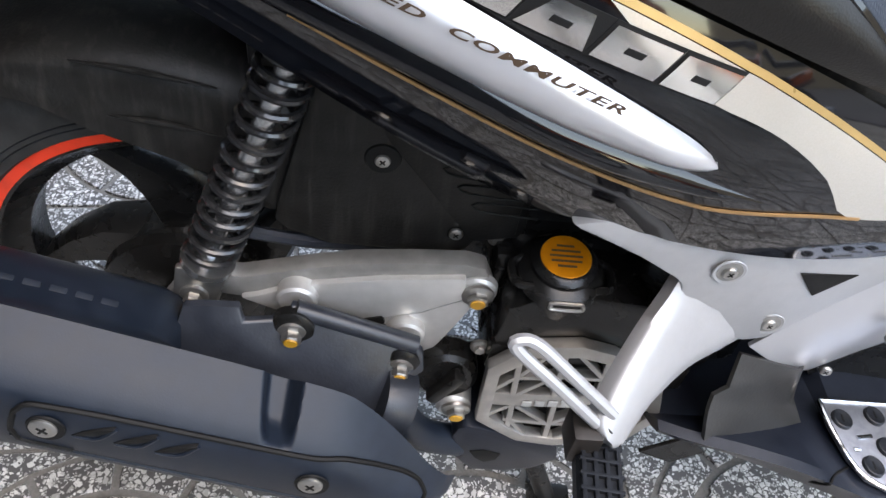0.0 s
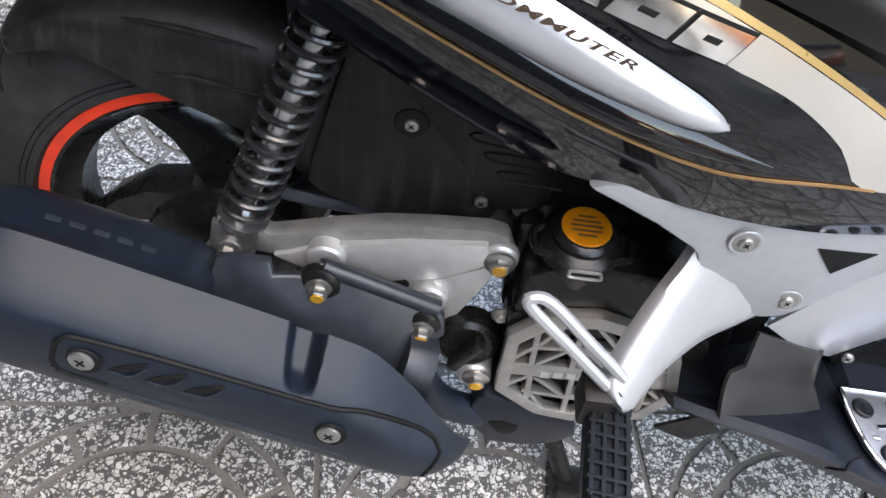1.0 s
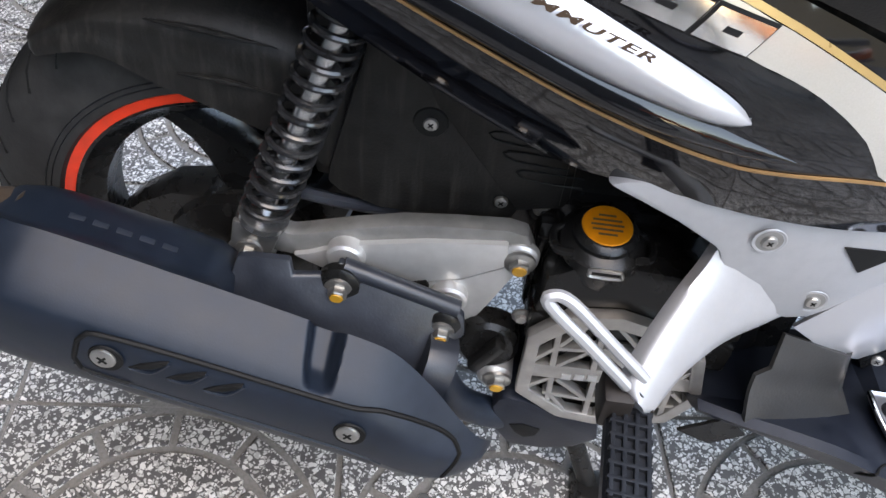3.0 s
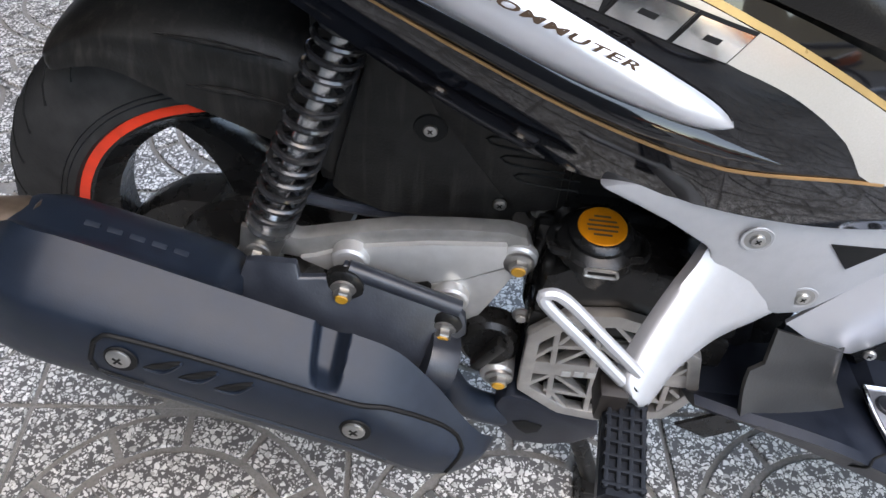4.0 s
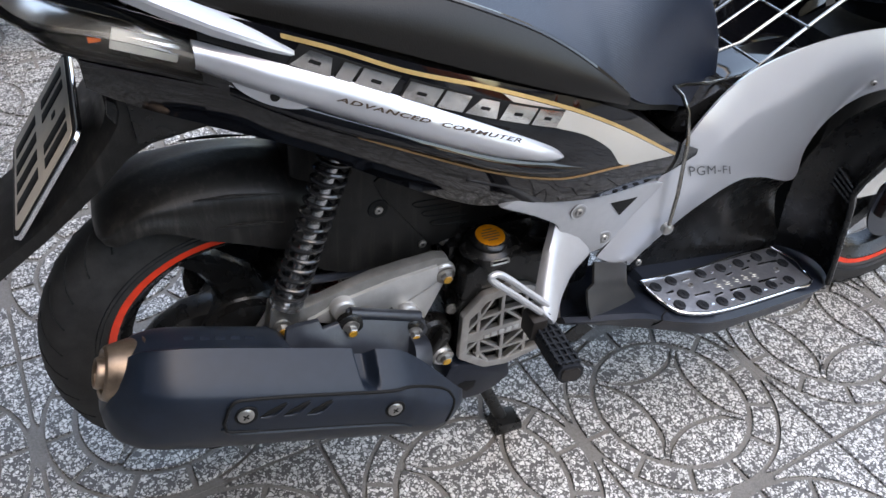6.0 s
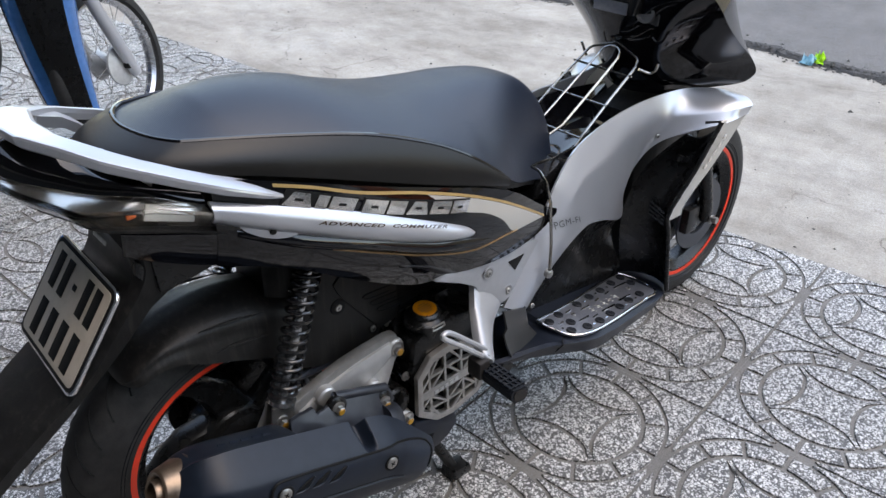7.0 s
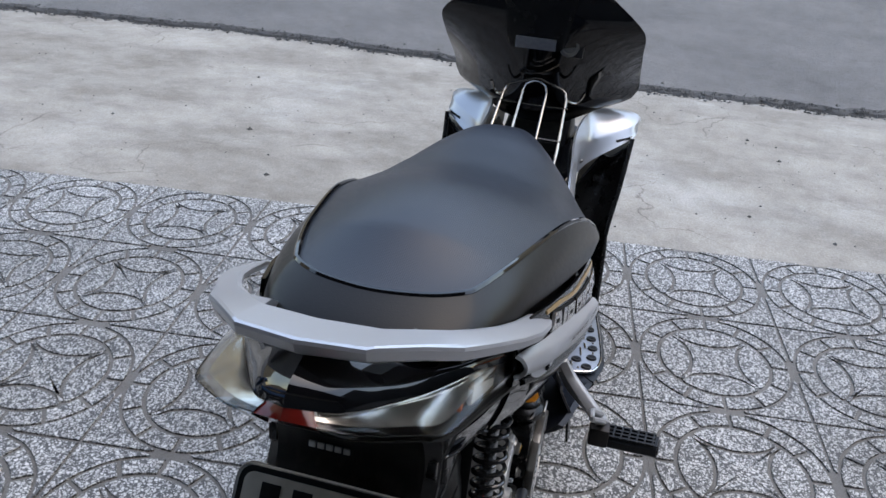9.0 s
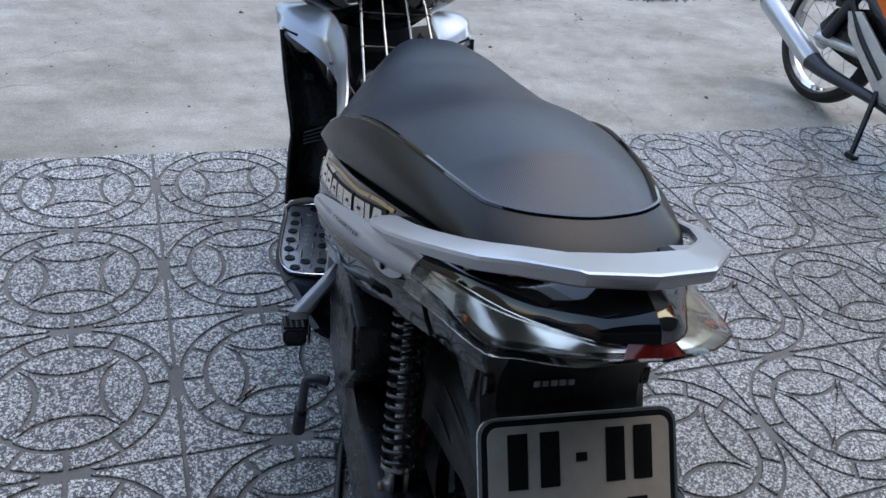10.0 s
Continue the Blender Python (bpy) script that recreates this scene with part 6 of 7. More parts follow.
    ls = part("leg_shield", skin(shield_f, 16, 24, 0.004 * side), SATIN, S, "hollow satin black leg shield")
    part("shield_edge", tube([shield_f(1, k / 16) for k in range(17)], 0.005, 8, 1), SATIN, ls)
    for k in range(4):
        part("vent_slat", tube([shield_f(0.35, 0.50 + 0.025 * k) + V(-0.003, 0, 0), shield_f(0.75, 0.53 + 0.025 * k) + V(-0.003, 0, 0)], 0.003, 6, 1), SATIN, ls)
    part("bag_hook", box(tuple(shield_f(0.4, 0.22) + V(-0.012, 0, 0)), (0.03, 0.016, 0.014), 0.004, (0, 20, 0)), SATIN, ls)
    # front cowl flank seen past the shield's edge
    def cowl(u, v, side=side):
        p = shield_f(1, v * 0.52)
        q = V(p.x + 0.055 + 0.05 * (1 - v), p.y * 0.985, p.z - 0.004)
        e = V(1.17 - 0.12 * v, side * 0.10, 0.58 - 0.17 * v)
        return p.lerp(q, min(1, u * 3)) if u < 1 / 3 else q.lerp(e, (u - 1 / 3) * 1.5) + V(0.01 * math.sin(math.pi * (u - 1 / 3) * 1.5), 0, 0)
    fc = part("front_cowl", skin(cowl, 24, 14, 0.004 * side), CHAMPAGNE, S, "silver front cowl flank")
for k in range(5):
    part("emblem_stroke", box((1.040 - 0.011 * k, -0.2065 + 0.0015 * k, 0.575 - 0.0135 * k), (0.009, 0.002, 0.012), 0.0005, (0, 45, 0)), LETTER, fc)
def tunnel_top(u, v):
    s = 2 * v - 1
    x = 0.60 + 0.42 * u
    w = fn((0.60, 0.126), (0.66, 0.113), (0.76, 0.097), (0.87, 0.086), (1.02, 0.088))(x)
    z = fn((0.60, 0.55), (0.66, 0.606), (0.76, 0.634), (0.87, 0.640), (1.02, 0.625))(x)
    return V(x, -s * w, z - 0.050 * (1 - s ** 4) - 0.004)
tun = part("tunnel_top", skin(tunnel_top, 24, 14, -0.004), GLOSS, S, "gloss black tunnel top with cables")
part("nose_filler", prism([(0.59, 0.54), (0.70, 0.52), (0.72, 0.58), (0.66, 0.60), (0.60, 0.57)], -0.10, 0.10, 0.01), SATIN, S)
for y in (-0.03, 0.02, 0.05):
    part("cable", tube([V(0.70, y, 0.62), V(0.66, y - 0.02, 0.60), V(0.62, y - 0.05, 0.59), V(0.61, y - 0.07, 0.55)], 0.0035, 8, 4), RUBBER, tun)

# -- front fairing and handlebar --
F_W = fn((0.632, 0.075), (0.650, 0.140), (0.665, 0.190), (0.68, 0.205), (0.69, 0.2095), (0.72, 0.2085), (0.76, 0.207), (0.80, 0.206), (0.85, 0.203), (0.88, 0.175), (0.91, 0.135), (0.94, 0.10))
F_E = fn((0.632, 1.02), (0.650, 1.080), (0.665, 1.115), (0.69, 1.128), (0.72, 1.105), (0.76, 1.050), (0.80, 0.998), (0.85, 0.948), (0.88, 0.935), (0.94, 0.94))
F_C = fn((0.632, 0.985), (0.655, 0.966), (0.70, 0.948), (0.75, 0.935), (0.81, 0.922), (0.86, 0.915), (0.94, 0.92))
F_F = fn((0.655, 1.08), (0.69, 1.19), (0.76, 1.22), (0.85, 1.2), (0.94, 1.1))
def fair_ring(z):
    out = []
    for k in range(29):
        s = 1 - 2 * k / 28
        a = abs(s)
        out.append(V(F_C(z) + (F_E(z) - F_C(z)) * a ** 1.7, s * F_W(z), z))
    for k in range(1, 16):
        s = -1 + 2 * k / 16
        out.append(V(F_E(z) + (F_F(z) - F_E(z)) * (1 - abs(s) ** 2.5), s * F_W(z), z))
    return out
fairing = part("front_fairing", loft([fair_ring(z) for z in [0.632, 0.638, 0.644, 0.650, 0.656, 0.662, 0.669, 0.676, 0.684, 0.69, 0.697, 0.7, 0.71, 0.72, 0.73] + [0.74 + 0.0125 * k for k in range(17)]]), GLOSS, S, "satin black front fairing and dash", sharp=40)
part("column_cover", prism([(-0.060, 0.83), (-0.052, 0.805), (0.052, 0.805), (0.060, 0.83), (0.075, 0.94), (-0.075, 0.94)], 0.905, 0.93, 0.008, "yz"), SATIN, fairing)
part("dash_sticker", box((0.9035, 0.0, 0.818), (0.004, 0.080, 0.022), 0.0015, (0, 4, 0)), STEPMETAL, fairing, "grey metal strip on the dash")
part("ignition_lock", join(lathe([(0, 0.020), (0.006, 0.019), (0.007, 0.014), (0.003, 0.013)], (0.934, -0.063, 0.812), (-1, -0.15, 0.15), 28)), STEEL, fairing, "round ignition lock")
part("lock_plate", box((0.942, -0.072, 0.808), (0.004, 0.040, 0.034), 0.001, (0, 6, -14)), GREYPLASTIC, fairing)
fairing.location.y = 0.010
bar = part("handlebar", tube([V(0.985, -0.30, 0.965), V(1.02, -0.2, 0.985), V(1.07, -0.1, 0.99), V(1.08, 0, 0.985), V(1.07, 0.1, 0.99), V(1.02, 0.2, 0.985), V(0.985, 0.30, 0.965)], 0.012, 12, 5), SATIN, S, "black handlebar above the fairing")
for side in (-1, 1):
    part("grip", tube([V(1.0, side * 0.235, 0.975), V(0.975, side * 0.33, 0.958)], 0.0165, 14, 4), RUBBER, bar)
    part("brake_lever", tube([V(1.07, side * 0.17, 0.965), V(1.055, side * 0.22, 0.950), V(1.02, side * 0.27, 0.937), V(1.001, side * 0.305, 0.930), V(0.998, side * 0.312, 0.929)], (0.006, 0.0055, 0.005, 0.006, 0.008), 10, 5), CHROME, bar, "bright brake lever")
part("bar_cover", loft([[V(x, y, z) for x, z in ((1.03, 0.95), (1.03, 0.99), (1.07, 1.02), (1.12, 1.0), (1.13, 0.95))] for y in (-0.15, -0.1, 0, 0.1, 0.15)]), GLOSS, bar)

# -- wire luggage rack over the tunnel --
def mirrored(pts):
    return [V(*p) for p in pts] + [V(p[0], -p[1], p[2]) for p in pts[::-1]]
rack_line = [(0.590, -0.152, 0.411), (0.586, -0.154, 0.476), (0.576, -0.153, 0.563), (0.568, -0.146, 0.603), (0.562, -0.134, 0.622), (0.558, -0.120, 0.627), (0.586, -0.107, 0.620), (0.65, -0.086, 0.602), (0.725, -0.074, 0.599), (0.738, -0.072, 0.604), (0.748, -0.071, 0.612), (0.83, -0.068, 0.667), (0.906, -0.064, 0.713), (0.917, -0.061, 0.722), (0.921, -0.054, 0.727), (0.931, -0.006, 0.742)]
rack = part("wire_rack", tube(mirrored(rack_line), 0.0028, 8, 1), WIRE, S, "bright wire luggage rack between seat and fairing")
loop_line = [(0.66, -0.028, 0.605), (0.745, -0.026, 0.624), (0.83, -0.025, 0.677), (0.900, -0.024, 0.722), (0.912, -0.020, 0.733), (0.917, -0.010, 0.738), (0.918, -0.002, 0.739)]
part("inner_loop", tube(mirrored(loop_line), 0.0024, 8, 1), WIRE, rack)
for x, z in ((0.745, 0.612), (0.815, 0.658), (0.885, 0.701)):
    part("cross_wire", tube([V(x, -0.072, z), V(x, 0.072, z)], 0.0024, 8, 1), WIRE, rack)
for side in (-1, 1):
    part("hook", tube([V(0.915, side * 0.066, 0.708), V(0.932, side * 0.080, 0.700), V(0.938, side * 0.090, 0.708), V(0.934, side * 0.096, 0.724)], 0.003, 8, 4), WIRE, rack)
    part("clamp_nut", lathe([(0, 0.009), (0.008, 0.009), (0.011, 0.005)], (0.590, side * 0.146, 0.411), (0, side, 0), 12), STEEL, rack)

# -- front fork --
for side in (-1, 1):
    fork = part("fork_leg", tube([V(1.284, side * 0.072, 0.245), V(1.262, side * 0.072, 0.33), V(1.20, side * 0.06, 0.55)], 0.0165, 16, 4), SATIN, S, "black front fork leg")
    bolt((1.284, side * 0.090, 0.248), (0, side, 0), fork, 0.008, 0.008, mark=False)
part("brake_caliper", box((1.225, -0.055, 0.26), (0.05, 0.04, 0.07), 0.01), SATIN, S)
part("brake_disc", ring_lathe([(-0.002, 0.055), (0.002, 0.055), (0.002, 0.095), (-0.002, 0.095)], FRONT + V(0, -0.052, 0), (0, 1, 0), 48), BRACKETBLACK, S)
part("inner_fender", prism([(0.93, 0.20), (0.98, 0.18), (1.0, 0.30), (1.05, 0.45), (1.2, 0.55), (1.1, 0.64), (0.95, 0.60)], -0.07, 0.07, 0.006), PLASTIC, S, "black inner front fender")

# -- stands --
stand = part("centre_stand", join(*[tube([V(0.335, s * 0.07, 0.14), V(0.36, s * 0.09, 0.09), V(0.392, s * 0.108, 0.018)], 0.011, 12, 4) for s in (-1, 1)], tube([V(0.35, -0.09, 0.10), V(0.35, 0.09, 0.10)], 0.009, 10, 1)), SATIN, S, "black steel centre stand")
for s in (-1, 1):
    part("stand_foot", prism([(0.372, 0.0), (0.425, 0.0), (0.42, 0.022), (0.378, 0.026)], s * 0.132, s * 0.094, 0.004), SATIN, stand)
side_stand = part("side_stand", tube([V(0.40, 0.11, 0.17), V(0.30, 0.135, 0.13), V(0.16, 0.16, 0.10)], 0.009, 10, 4), SATIN, S, "folded black side stand")
kick = part("kick_starter", tube([V(0.312, 0.165, 0.288), V(0.324, 0.192, 0.284), V(0.333, 0.1995, 0.262), V(0.357, 0.2005, 0.195), V(0.384, 0.2005, 0.115)], 0.008, 10, 4), BRACKETBLACK, S, "black kick starter lever")
part("kick_pedal", tube([V(0.366, 0.2015, 0.17), V(0.388, 0.2025, 0.10)], 0.012, 12, 1), RUBBER, kick)
box_l = part("air_box", prism([(0.135, 0.47), (0.21, 0.37), (0.30, 0.31), (0.36, 0.31), (0.40, 0.40), (0.32, 0.545), (0.14, 0.545)], 0.075, 0.160, 0.012), SATIN, S, "black air filter box")

# Lighter grey plate paints in the highlight on the black box's facet.
part("box_facet", prism([(0.150, 0.535), (0.200, 0.535), (0.175, 0.455), (0.140, 0.470)], 0.158, 0.163, 0.002), GREYPLASTIC, box_l)


# ---- neighbouring motorbikes ----
def spoked_wheel(parent, c, axis, r, tyre_w, rim_mat, spokes=32, hub_r=0.055):
    """Tyre, rim, hub and wire spokes round an axis."""
    c, ax = Vector(c), Vector(axis).normalized()
    hw = tyre_w / 2
    prof = [(-hw * math.cos(math.pi * k / 10), r - 0.042 + 0.042 * math.sin(math.pi * k / 10) ** 0.7) for k in range(11)] + [(hw * 0.5, r - 0.052), (-hw * 0.5, r - 0.052)]
    tyre = part("tyre", ring_lathe(prof, c, ax, 72), TYRE, parent)
    rim = part("rim", ring_lathe([(-hw * 0.62, r - 0.038), (-hw * 0.66, r - 0.052), (-hw * 0.3, r - 0.064), (hw * 0.3, r - 0.064), (hw * 0.66, r - 0.052), (hw * 0.62, r - 0.038)], c, ax, 72), rim_mat, parent)
    hub = part("hub", lathe([(-0.05, hub_r * 0.5), (-0.045, hub_r), (-0.02, hub_r * 0.72), (0.02, hub_r * 0.72), (0.045, hub_r), (0.055, hub_r * 0.5)], c, ax, 32), ALLOY, parent)
    a = ax.orthogonal().normalized()
    b = ax.cross(a)
    for k in range(spokes):
        t = 2 * math.pi * k / spokes
        sk = 0.5 if (k // 2) % 2 else -0.5
        sd = 0.035 if k % 2 else -0.035
        p = c + ax * sd + (a * math.cos(t + sk) + b * math.sin(t + sk)) * hub_r * 0.9
        q = c + (a * math.cos(t) + b * math.sin(t)) * (r - 0.058)
        part("spoke", tube([p, q], 0.0013, 5, 1), STEEL, rim)
    return tyre


bike = tagged(new("motorbike"), "blue and black underbone motorbike with wire-spoked wheels on its stand", "motorbike")
bike.matrix_basis = pose(-0.045, 2.345, 0, -7, 0, 10)
st = Matrix.Rotation(radians(14), 3, "Z")
spoked_wheel(bike, (0, 0, 0.285), st @ V(0, 1, 0), 0.285, 0.066, OLDCHROME)
part("brake_plate", lathe([(0, 0.075), (0.008, 0.073), (0.014, 0.05), (0.02, 0.02)], V(0, 0, 0.285) + st @ V(0, -0.05, 0), st @ V(0, -1, 0), 32), ALLOY, bike, "pale alloy drum brake plate")
for sg in (-1, 1):
    leg_ = part("fork_leg", tube([st @ V(0.03, sg * 0.085, 0.245), st @ V(-0.02, sg * 0.085, 0.36), st @ V(-0.10, sg * 0.085, 0.545)], (0.020, 0.023, 0.0235), 16, 4), SILVER, bike, "silver front fork leg")
    part("fork_boot", tube([st @ V(-0.10, sg * 0.085, 0.545), st @ V(-0.16, sg * 0.082, 0.70)], 0.027, 14, 2), RUBBER, leg_)
    part("axle_nut", lathe([(0, 0.016), (0.02, 0.014)], st @ V(0.0, sg * 0.075, 0.285), st @ V(0, sg, 0), 12), INKSHADE, leg_)
def bike_guard(u, v):
    a = radians(150 - 105 * u)
    s = 2 * v - 1
    p = V(0.305 * math.cos(a), -s * 0.055, 0.285 + 0.305 * math.sin(a) - 0.03 * s * s + 0.02)
    return st @ p
part("front_mudguard", skin(bike_guard, 24, 10, -0.003), GLOSS, bike, "gloss black front mudguard")
for sg in (-1, 1):
    def shield_b(u, v, sg=sg):
        z = 0.78 - 0.62 * v
        x = -0.30 - 0.02 * math.sin(math.pi * v) + 0.05 * v + 0.10 * u * (1 - 0.6 * v)
        return V(x, sg * (0.05 + 0.15 * u * (1 - 0.35 * v)), z)
    part("leg_shield", skin(shield_b, 10, 16, 0.004 * sg), SATIN, bike, "black leg shield")
    def stripe(u, v, sg=sg):
        p = shield_b(1, v)
        return p + V(0.085 * u * (1 - 0.45 * v), sg * (0.012 * math.sin(math.pi * u) - 0.035 * u), 0)
    part("shield_trim", skin(stripe, 6, 16, 0.004 * sg), BLUE, bike, "metallic blue leg shield edge")
engine2 = part("engine", box((-0.66, 0, 0.33), (0.26, 0.20, 0.22), 0.03), SATIN, bike, "grimy dark engine")
part("crank_cover", lathe([(0, 0.10), (0.03, 0.095), (0.04, 0.06)], (-0.68, -0.10, 0.32), (0, -1, 0), 32), BRACKETBLACK, engine2)
part("cover_cap", lathe([(0, 0.035), (0.012, 0.033), (0.016, 0.02)], (-0.64, -0.135, 0.36), (0, -1, 0), 24), ALLOY, engine2, "bright round cover cap")
part("cylinder", lathe([(0, 0.05), (0.12, 0.045)], (-0.56, 0, 0.34), (1, 0, 0.15), 24), SATIN, engine2)
for k in range(6):
    part("cooling_fin", lathe([(0, 0.058), (0.006, 0.058)], (-0.55 + 0.017 * k, 0, 0.341 + 0.003 * k), (1, 0, 0.15), 24), BRACKETBLACK, engine2)
part("frame_tube", tube([V(-0.30, 0, 0.72), V(-0.45, 0, 0.56), V(-0.8, 0, 0.50), V(-1.2, 0, 0.62)], 0.03, 12, 5), SATIN, bike)
part("body_cover", loft([[V(x, y * w, z0 + dz * h) for y, dz in ((-1, 0), (-0.8, 1), (0.8, 1), (1, 0), (0.7, -0.6), (-0.7, -0.6))] for x, w, z0, h in ((-0.5, 0.04, 0.56, 0.06), (-0.75, 0.11, 0.60, 0.1), (-1.1, 0.13, 0.66, 0.1), (-1.4, 0.06, 0.74, 0.05))]), BLUE, bike, "blue body cover")
part("saddle", loft([[V(x, y * w, z + dz) for y, dz in ((-1, 0), (-0.8, 0.05), (0, 0.06), (0.8, 0.05), (1, 0))] for x, w, z in ((-0.62, 0.07, 0.70), (-0.8, 0.11, 0.71), (-1.1, 0.12, 0.75), (-1.32, 0.10, 0.78))]), SEATSIDE, bike)
part("exhaust", tube([V(-0.42, -0.06, 0.24), V(-0.55, -0.12, 0.17), V(-0.8, -0.14, 0.18), V(-1.3, -0.16, 0.32)], (0.018, 0.02, 0.03, 0.042, 0.04), 16, 6), CHROME, bike)
spoked_wheel(bike, (-1.22, 0, 0.285), (0, 1, 0), 0.285, 0.07, OLDCHROME)
part("centre_stand", tube([V(-0.75, -0.14, 0.03), V(-0.72, -0.1, 0.2), V(-0.72, 0.1, 0.2), V(-0.75, 0.14, 0.03)], 0.012, 10, 3), SATIN, bike)
part("handlebar", tube([V(-0.32, -0.32, 0.98), V(-0.24, -0.15, 0.96), V(-0.22, 0, 0.93), V(-0.24, 0.15, 0.96), V(-0.32, 0.32, 0.98)], 0.012, 10, 4), SATIN, bike)
part("head_cowl", loft([[V(x, y * w, z + dz * h) for y, dz in ((-1, 0), (-0.6, 1), (0.6, 1), (1, 0), (0.6, -1), (-0.6, -1))] for x, w, z, h in ((-0.30, 0.10, 0.90, 0.07), (-0.2, 0.11, 0.89, 0.08), (-0.1, 0.08, 0.86, 0.05))]), BLUE, bike)

copy_thing(bike, pose(-0.38, 3.08, 0, -7, 0, 8))

bike3 = tagged(new("motorbike"), "orange and black motorbike with a silver muffler on its stand", "motorbike")
bike3.matrix_basis = pose(0.98, -2.005, 0, 0, 0, 176)
spoked_wheel(bike3, (-0.10, 0, 0.285), (0, 1, 0), 0.285, 0.085, CHROME, 20)
part("muffler", lathe([(0, 0.034), (0.01, 0.041), (0.41, 0.043), (0.42, 0.038)], V(-0.42, -0.13, 0.335), V(0.4, 0, -0.135), 28), SILVER, bike3, "brushed silver muffler")
part("muffler_end", lathe([(-0.012, 0.03), (0.0, 0.036), (0.01, 0.04)], V(-0.42, -0.13, 0.335), V(0.4, 0, -0.135), 24), INKSHADE, bike3)
part("exhaust_pipe", tube([V(-0.025, -0.13, 0.203), V(0.07, -0.13, 0.19), V(0.2, -0.128, 0.19), V(0.36, -0.11, 0.185), V(0.55, -0.06, 0.17), V(0.7, 0.0, 0.3)], (0.041, 0.030, 0.024, 0.022, 0.02, 0.02), 14, 5), BRACKETBLACK, bike3)
for sg in (-1, 1):
    part("swing_arm", tube([V(-0.10, sg * 0.075, 0.285), V(0.45, sg * 0.07, 0.32)], 0.022, 10, 2), ALLOY, bike3)
    part("rear_shock", tube([V(-0.04, sg * 0.095, 0.31), V(0.08, sg * 0.10, 0.58)], 0.024, 12, 2), BRACKETBLACK, bike3)
part("foot_hanger", prism([(0.05, 0.44), (0.12, 0.46), (0.30, 0.36), (0.42, 0.32), (0.46, 0.20), (0.38, 0.19), (0.26, 0.26), (0.10, 0.36)], -0.125, -0.112, 0.004), ALLOY, bike3)
part("brake_caliper", join(box((-0.02, -0.085, 0.455), (0.07, 0.035, 0.05), 0.010), box((-0.03, -0.10, 0.475), (0.03, 0.03, 0.035), 0.008)), RUSTY, bike3)
part("chain_case", prism([(-0.12, 0.33), (-0.06, 0.42), (0.12, 0.47), (0.36, 0.47), (0.44, 0.34), (0.30, 0.24), (0.10, 0.25), (-0.06, 0.27)], -0.078, -0.058, 0.006), SATIN, bike3)
part("frame_tube", tube([V(-0.22, -0.10, 0.64), V(0.04, -0.11, 0.55), V(0.26, -0.11, 0.46), V(0.46, -0.10, 0.42)], 0.019, 12, 4), BRACKETBLACK, bike3)
part("lower_tube", tube([V(0.02, -0.105, 0.50), V(0.16, -0.12, 0.38), V(0.34, -0.12, 0.27)], 0.014, 12, 4), SATIN, bike3)
part("inner_fender", prism([(-0.10, 0.58), (0.30, 0.56), (0.36, 0.36), (0.30, 0.34), (0.20, 0.50), (0.0, 0.55)], -0.06, 0.06, 0.004), SATIN, bike3)
part("engine", join(box((0.52, 0, 0.36), (0.32, 0.22, 0.26), 0.04), lathe([(0, 0.11), (0.03, 0.1), (0.04, 0.06)], (0.48, -0.10, 0.35), (0, -1, 0), 32)), ALLOY, bike3, "grey alloy engine")
part("near_stand_leg", tube([V(0.35, -0.12, 0.22), V(0.42, -0.19, 0.10), V(0.465, -0.235, 0.012)], 0.011, 10, 3), SATIN, bike3)
part("stand_foot", box((0.475, -0.24, 0.010), (0.05, 0.03, 0.018), 0.004), SATIN, bike3)
part("side_panel", loft([[V(x, y * w, z + dz * h) for y, dz in ((-1, -0.6), (-1, 0.6), (-0.4, 1), (0.4, 1), (1, 0.6), (1, -0.6))] for x, w, z, h in ((-0.25, 0.05, 0.70, 0.05), (0.0, 0.10, 0.575, 0.08), (0.35, 0.14, 0.52, 0.11), (0.62, 0.13, 0.58, 0.14), (0.85, 0.08, 0.70, 0.12))]), ORANGE, bike3, "glossy orange side panel")
part("black_stripe", prism([(0.0, 0.62), (0.35, 0.56), (0.60, 0.56), (0.45, 0.61), (0.1, 0.68)], -0.136, -0.128, 0.003), INKSHADE, bike3)
part("saddle", loft([[V(x, y * w, z + dz) for y, dz in ((-1, 0), (-0.8, 0.05), (0, 0.06), (0.8, 0.05), (1, 0))] for x, w, z in ((-0.2, 0.08, 0.77), (0.1, 0.11, 0.75), (0.45, 0.11, 0.73), (0.6, 0.07, 0.74))]), SEATSIDE, bike3)
spoked_wheel(bike3, (1.26, 0, 0.285), (0, 1, 0), 0.285, 0.075, CHROME, 20)
for sg in (-1, 1):
    part("fork_leg", tube([V(1.26, sg * 0.07, 0.285), V(1.10, sg * 0.07, 0.75)], 0.02, 12, 2), ALLOY, bike3)
part("front_cowl", loft([[V(x, y * w, z + dz * h) for y, dz in ((-1, 0), (-0.6, 1), (0.6, 1), (1, 0), (0.6, -1), (-0.6, -1))] for x, w, z, h in ((0.85, 0.10, 0.78, 0.10), (1.05, 0.12, 0.84, 0.10), (1.2, 0.07, 0.82, 0.05))]), ORANGE, bike3)


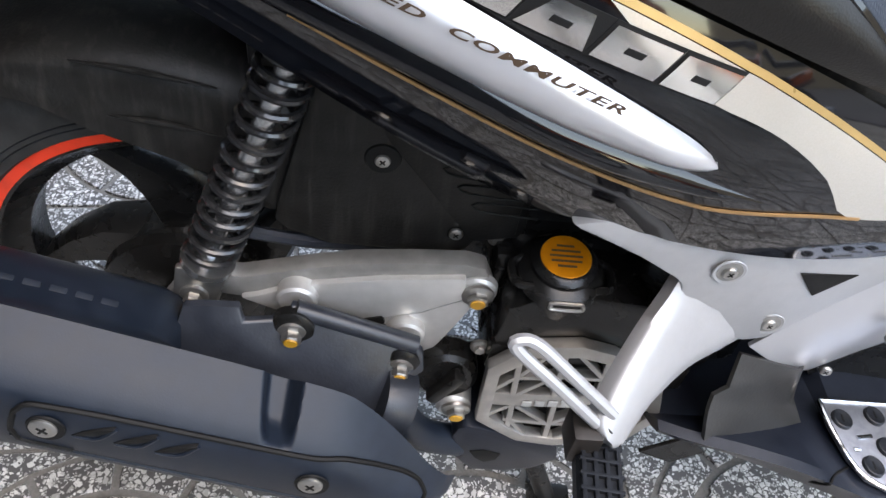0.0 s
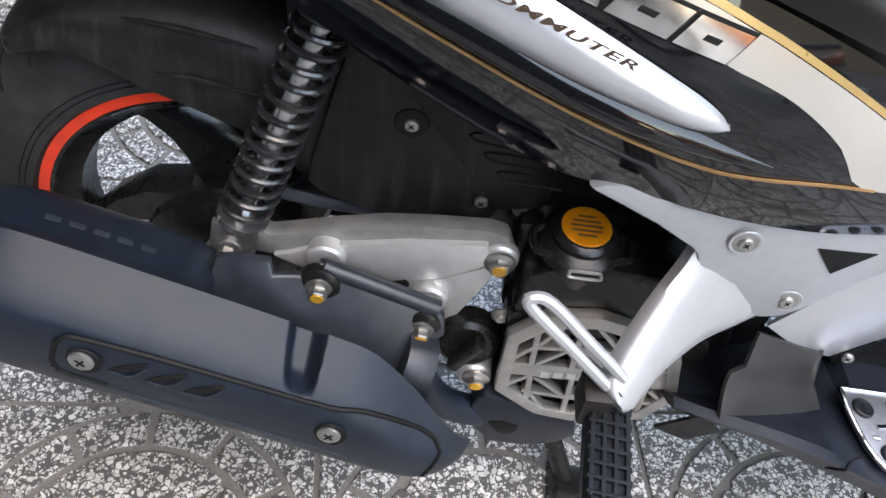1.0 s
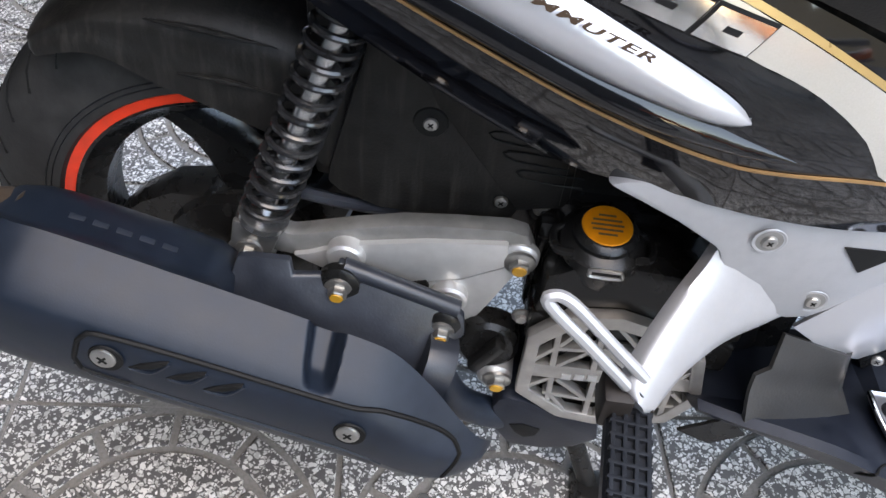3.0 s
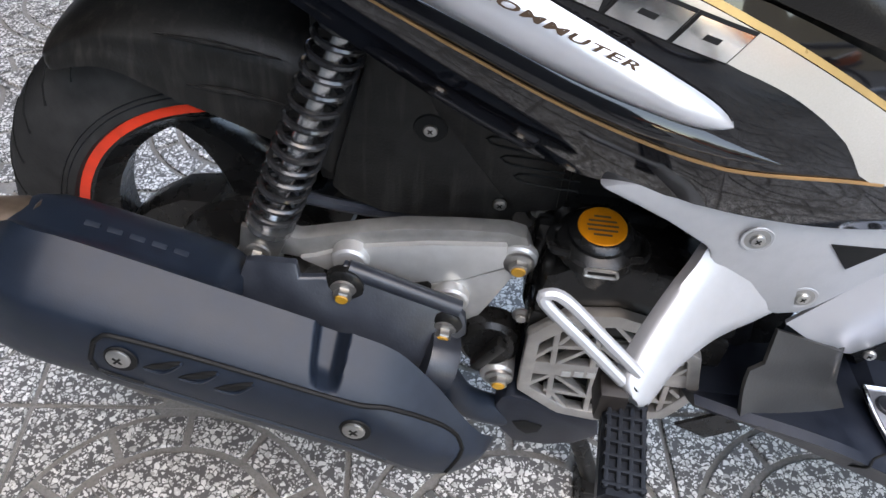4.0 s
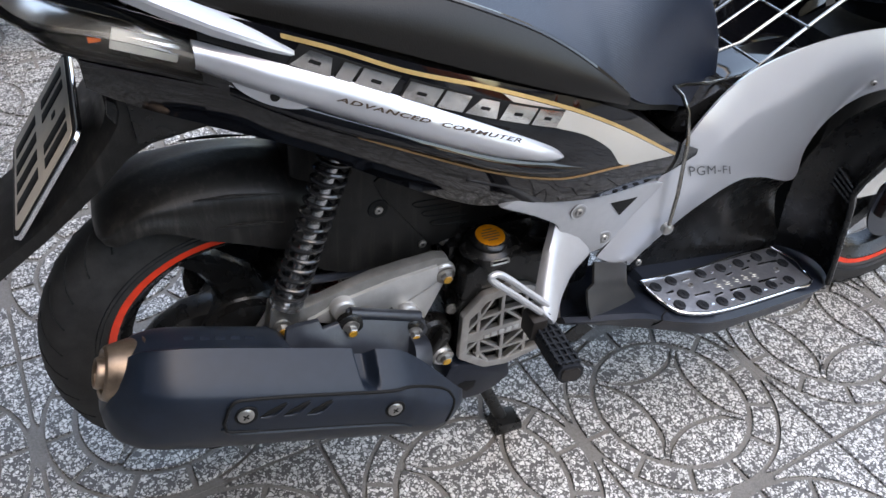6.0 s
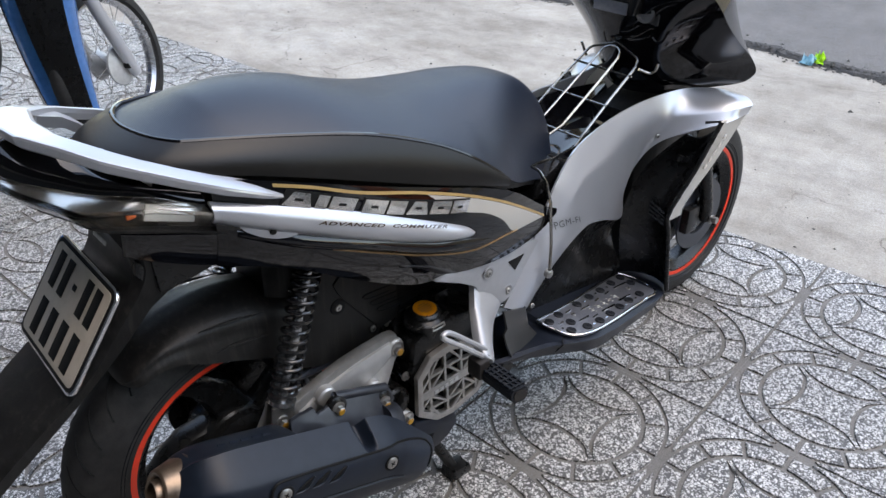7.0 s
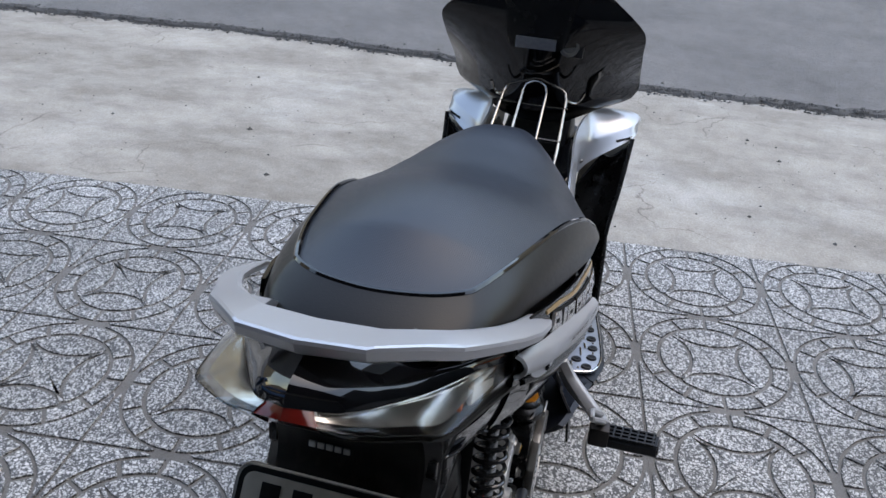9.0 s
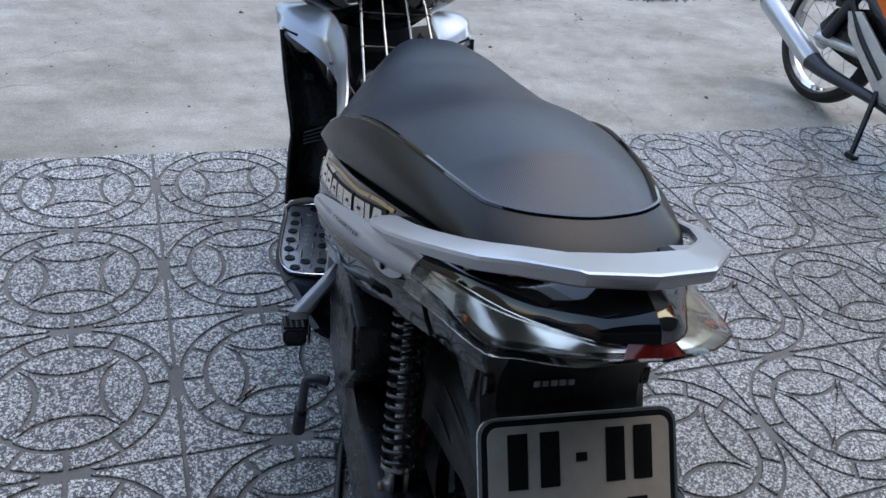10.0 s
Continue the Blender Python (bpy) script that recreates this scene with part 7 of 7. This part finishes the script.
# ---- litter on the road's edge ----
def crumple(name, c, size, mat, label, seed):
    rnd = random.Random(seed)
    n = 7
    bm = bmesh.new()
    g = [[bm.verts.new((c[0] + size[0] * (i / n - 0.5) + rnd.uniform(-1, 1) * 0.006, c[1] + size[1] * (j / n - 0.5) + rnd.uniform(-1, 1) * 0.006, c[2] + rnd.uniform(0, 1) * size[2] * math.sin(math.pi * (i + 0.3) / (n + 0.6)))) for j in range(n + 1)] for i in range(n + 1)]
    for i in range(n):
        for j in range(n):
            bm.faces.new((g[i][j], g[i + 1][j], g[i + 1][j + 1], g[i][j + 1]))
    ob = part(name, bm, mat, sharp=20)
    md = ob.modifiers.new("thickness", "SOLIDIFY")
    md.thickness = 0.0015
    return tagged(ob, label, "litter")


crumple("crumpled_wrapper", (2.665, 0.725, 0.0), (0.07, 0.06, 0.05), TEAL, "crumpled pale blue plastic wrapper on the concrete", 3)
crumple("crumpled_wrapper", (2.70, 0.685, 0.0), (0.06, 0.05, 0.07), LIME, "crumpled lime green plastic scrap by the road edge", 5)


# ---- paving: patterned terrazzo tiles ----
TP = 0.4


def tile_cells():
    """Outlines of a tile's raised pieces: ring stones, petals, the star between them and the corners."""
    h, r1, r2, g = TP / 2 - 0.0038, 0.190, 0.142, 0.0049
    arc = lambda cx, cy, r, a0, a1, n: [(cx + r * math.cos(radians(a0 + (a1 - a0) * k / n)), cy + r * math.sin(radians(a0 + (a1 - a0) * k / n))) for k in range(n + 1)]
    cells = []
    for k in range(12):
        d1, d2 = math.degrees(g / r1), math.degrees(g / r2)
        a = 30 * k
        cells.append(("ring", arc(0, 0, r1 - g * 0.6, a + d1, a + 30 - d1, 5) + arc(0, 0, r2 + g, a + 30 - d2, a + d2, 5)))
    c = r2 * math.sqrt(0.5) * 2
    for k in range(4):
        a = 90 * k
        ca, sa = math.cos(radians(a)), math.sin(radians(a))
        rr = r2 - g
        outer = arc(0, 0, rr, a - 41, a + 41, 8)
        inner = arc(c * ca, c * sa, rr, a + 180 - 41, a + 180 + 41, 8)
        cells.append(("petal", outer + inner))
    star = []
    for k in range(4):
        a = 90 * k
        star += arc(c * math.cos(radians(a)), c * math.sin(radians(a)), r2 + g, a + 180 + 41, a + 180 - 41, 8)
    cells.append(("star", star))
    for k in range(4):
        sx, sy = ((1, 1), (-1, 1), (-1, -1), (1, -1))[k]
        pts = arc(0, 0, r1 + g * 1.2, 12, 78, 8)
        q = [(h, pts[0][1])] if pts[0][0] < h else []
        poly = [p for p in pts if p[0] <= h and p[1] <= h] + [(0.05, h), (h, h), (h, 0.05)]
        poly = [(min(x, h), min(y, h)) for x, y in poly]
        cells.append(("corner", [(x * sx, y * sy) for x, y in (poly if sx * sy > 0 else poly[::-1])]))
    return cells


def tile_mesh(cx=0.0, cy=0.0, vs=None, fs=None, mats=None):
    vs, fs, mats = [] if vs is None else vs, [] if fs is None else fs, [] if mats is None else mats
    h = TP / 2
    o = len(vs)
    vs += [(cx - h, cy - h, -0.0045), (cx + h, cy - h, -0.0045), (cx + h, cy + h, -0.0045), (cx - h, cy + h, -0.0045)]
    fs.append((o, o + 1, o + 2, o + 3)), mats.append(1)
    for kind, c in CELLS:
        m = len(c)
        mx, my = sum(p[0] for p in c) / m, sum(p[1] for p in c) / m
        o = len(vs)
        for k, z in ((1.0, -0.0045), (1.0, -0.0012), (None, 0.0)):
            for x, y in c:
                if k is None:
                    d = math.hypot(x - mx, y - my)
                    f = 1 - 0.0013 / max(d, 0.004)
                    vs.append((cx + mx + (x - mx) * f, cy + my + (y - my) * f, z))
                else:
                    vs.append((cx + x, cy + y, z))
        for lv in (0, m):
            for i in range(m):
                j = (i + 1) % m
                fs.append((o + lv + i, o + lv + j, o + lv + m + j, o + lv + m + i)), mats.append(0)
        top = [o + 2 * m + i for i in range(m)]
        if kind == "ring":
            for i in range(5):
                fs.append((top[i], top[i + 1], top[m - 2 - i], top[m - 1 - i])), mats.append(0)
        elif kind == "star":
            vs.append((cx, cy, 0.0))
            for i in range(m):
                fs.append((len(vs) - 1, top[i], top[(i + 1) % m])), mats.append(0)
        elif kind == "corner":
            q = max(range(m), key=lambda i: abs(c[i][0]) + abs(c[i][1]))
            for i in range(1, m - 1):
                fs.append((top[q], top[(q + i) % m], top[(q + i + 1) % m])), mats.append(0)
        else:
            fs.append(tuple(top)), mats.append(0)
    return vs, fs, mats


CELLS = tile_cells()


def mesh_of(name, vs, fs, mats):
    me = bpy.data.meshes.new(name)
    me.from_pydata(vs, [], fs)
    me.materials.append(TERRAZZO), me.materials.append(GROUT)
    me.polygons.foreach_set("material_index", mats)
    return me


pavement = tagged(new("pavement"), "grey terrazzo paving with ring and star patterned square tiles", "pavement", kind="structure")
one = mesh_of("paving_tile", *tile_mesh())
rnd = random.Random(2)
for i in range(-8, 2):
    for j in range(-8, 15):
        t = new("paving_tile", one)
        t.parent = pavement
        t.matrix_basis = pose((i + 0.5) * TP, (j + 0.5) * TP, rnd.uniform(-0.0008, 0.0008), rnd.uniform(-0.08, 0.08), rnd.uniform(-0.08, 0.08), 90 * rnd.randrange(4))
far = ([], [], [])
for i in range(-8, 2):
    for j in list(range(-20, -8)) + list(range(15, 28)):
        tile_mesh((i + 0.5) * TP, (j + 0.5) * TP, *far)
tagged(new("far_paving", mesh_of("far_paving", *far)), "more of the patterned terrazzo paving further along", "paving", kind="stuff")
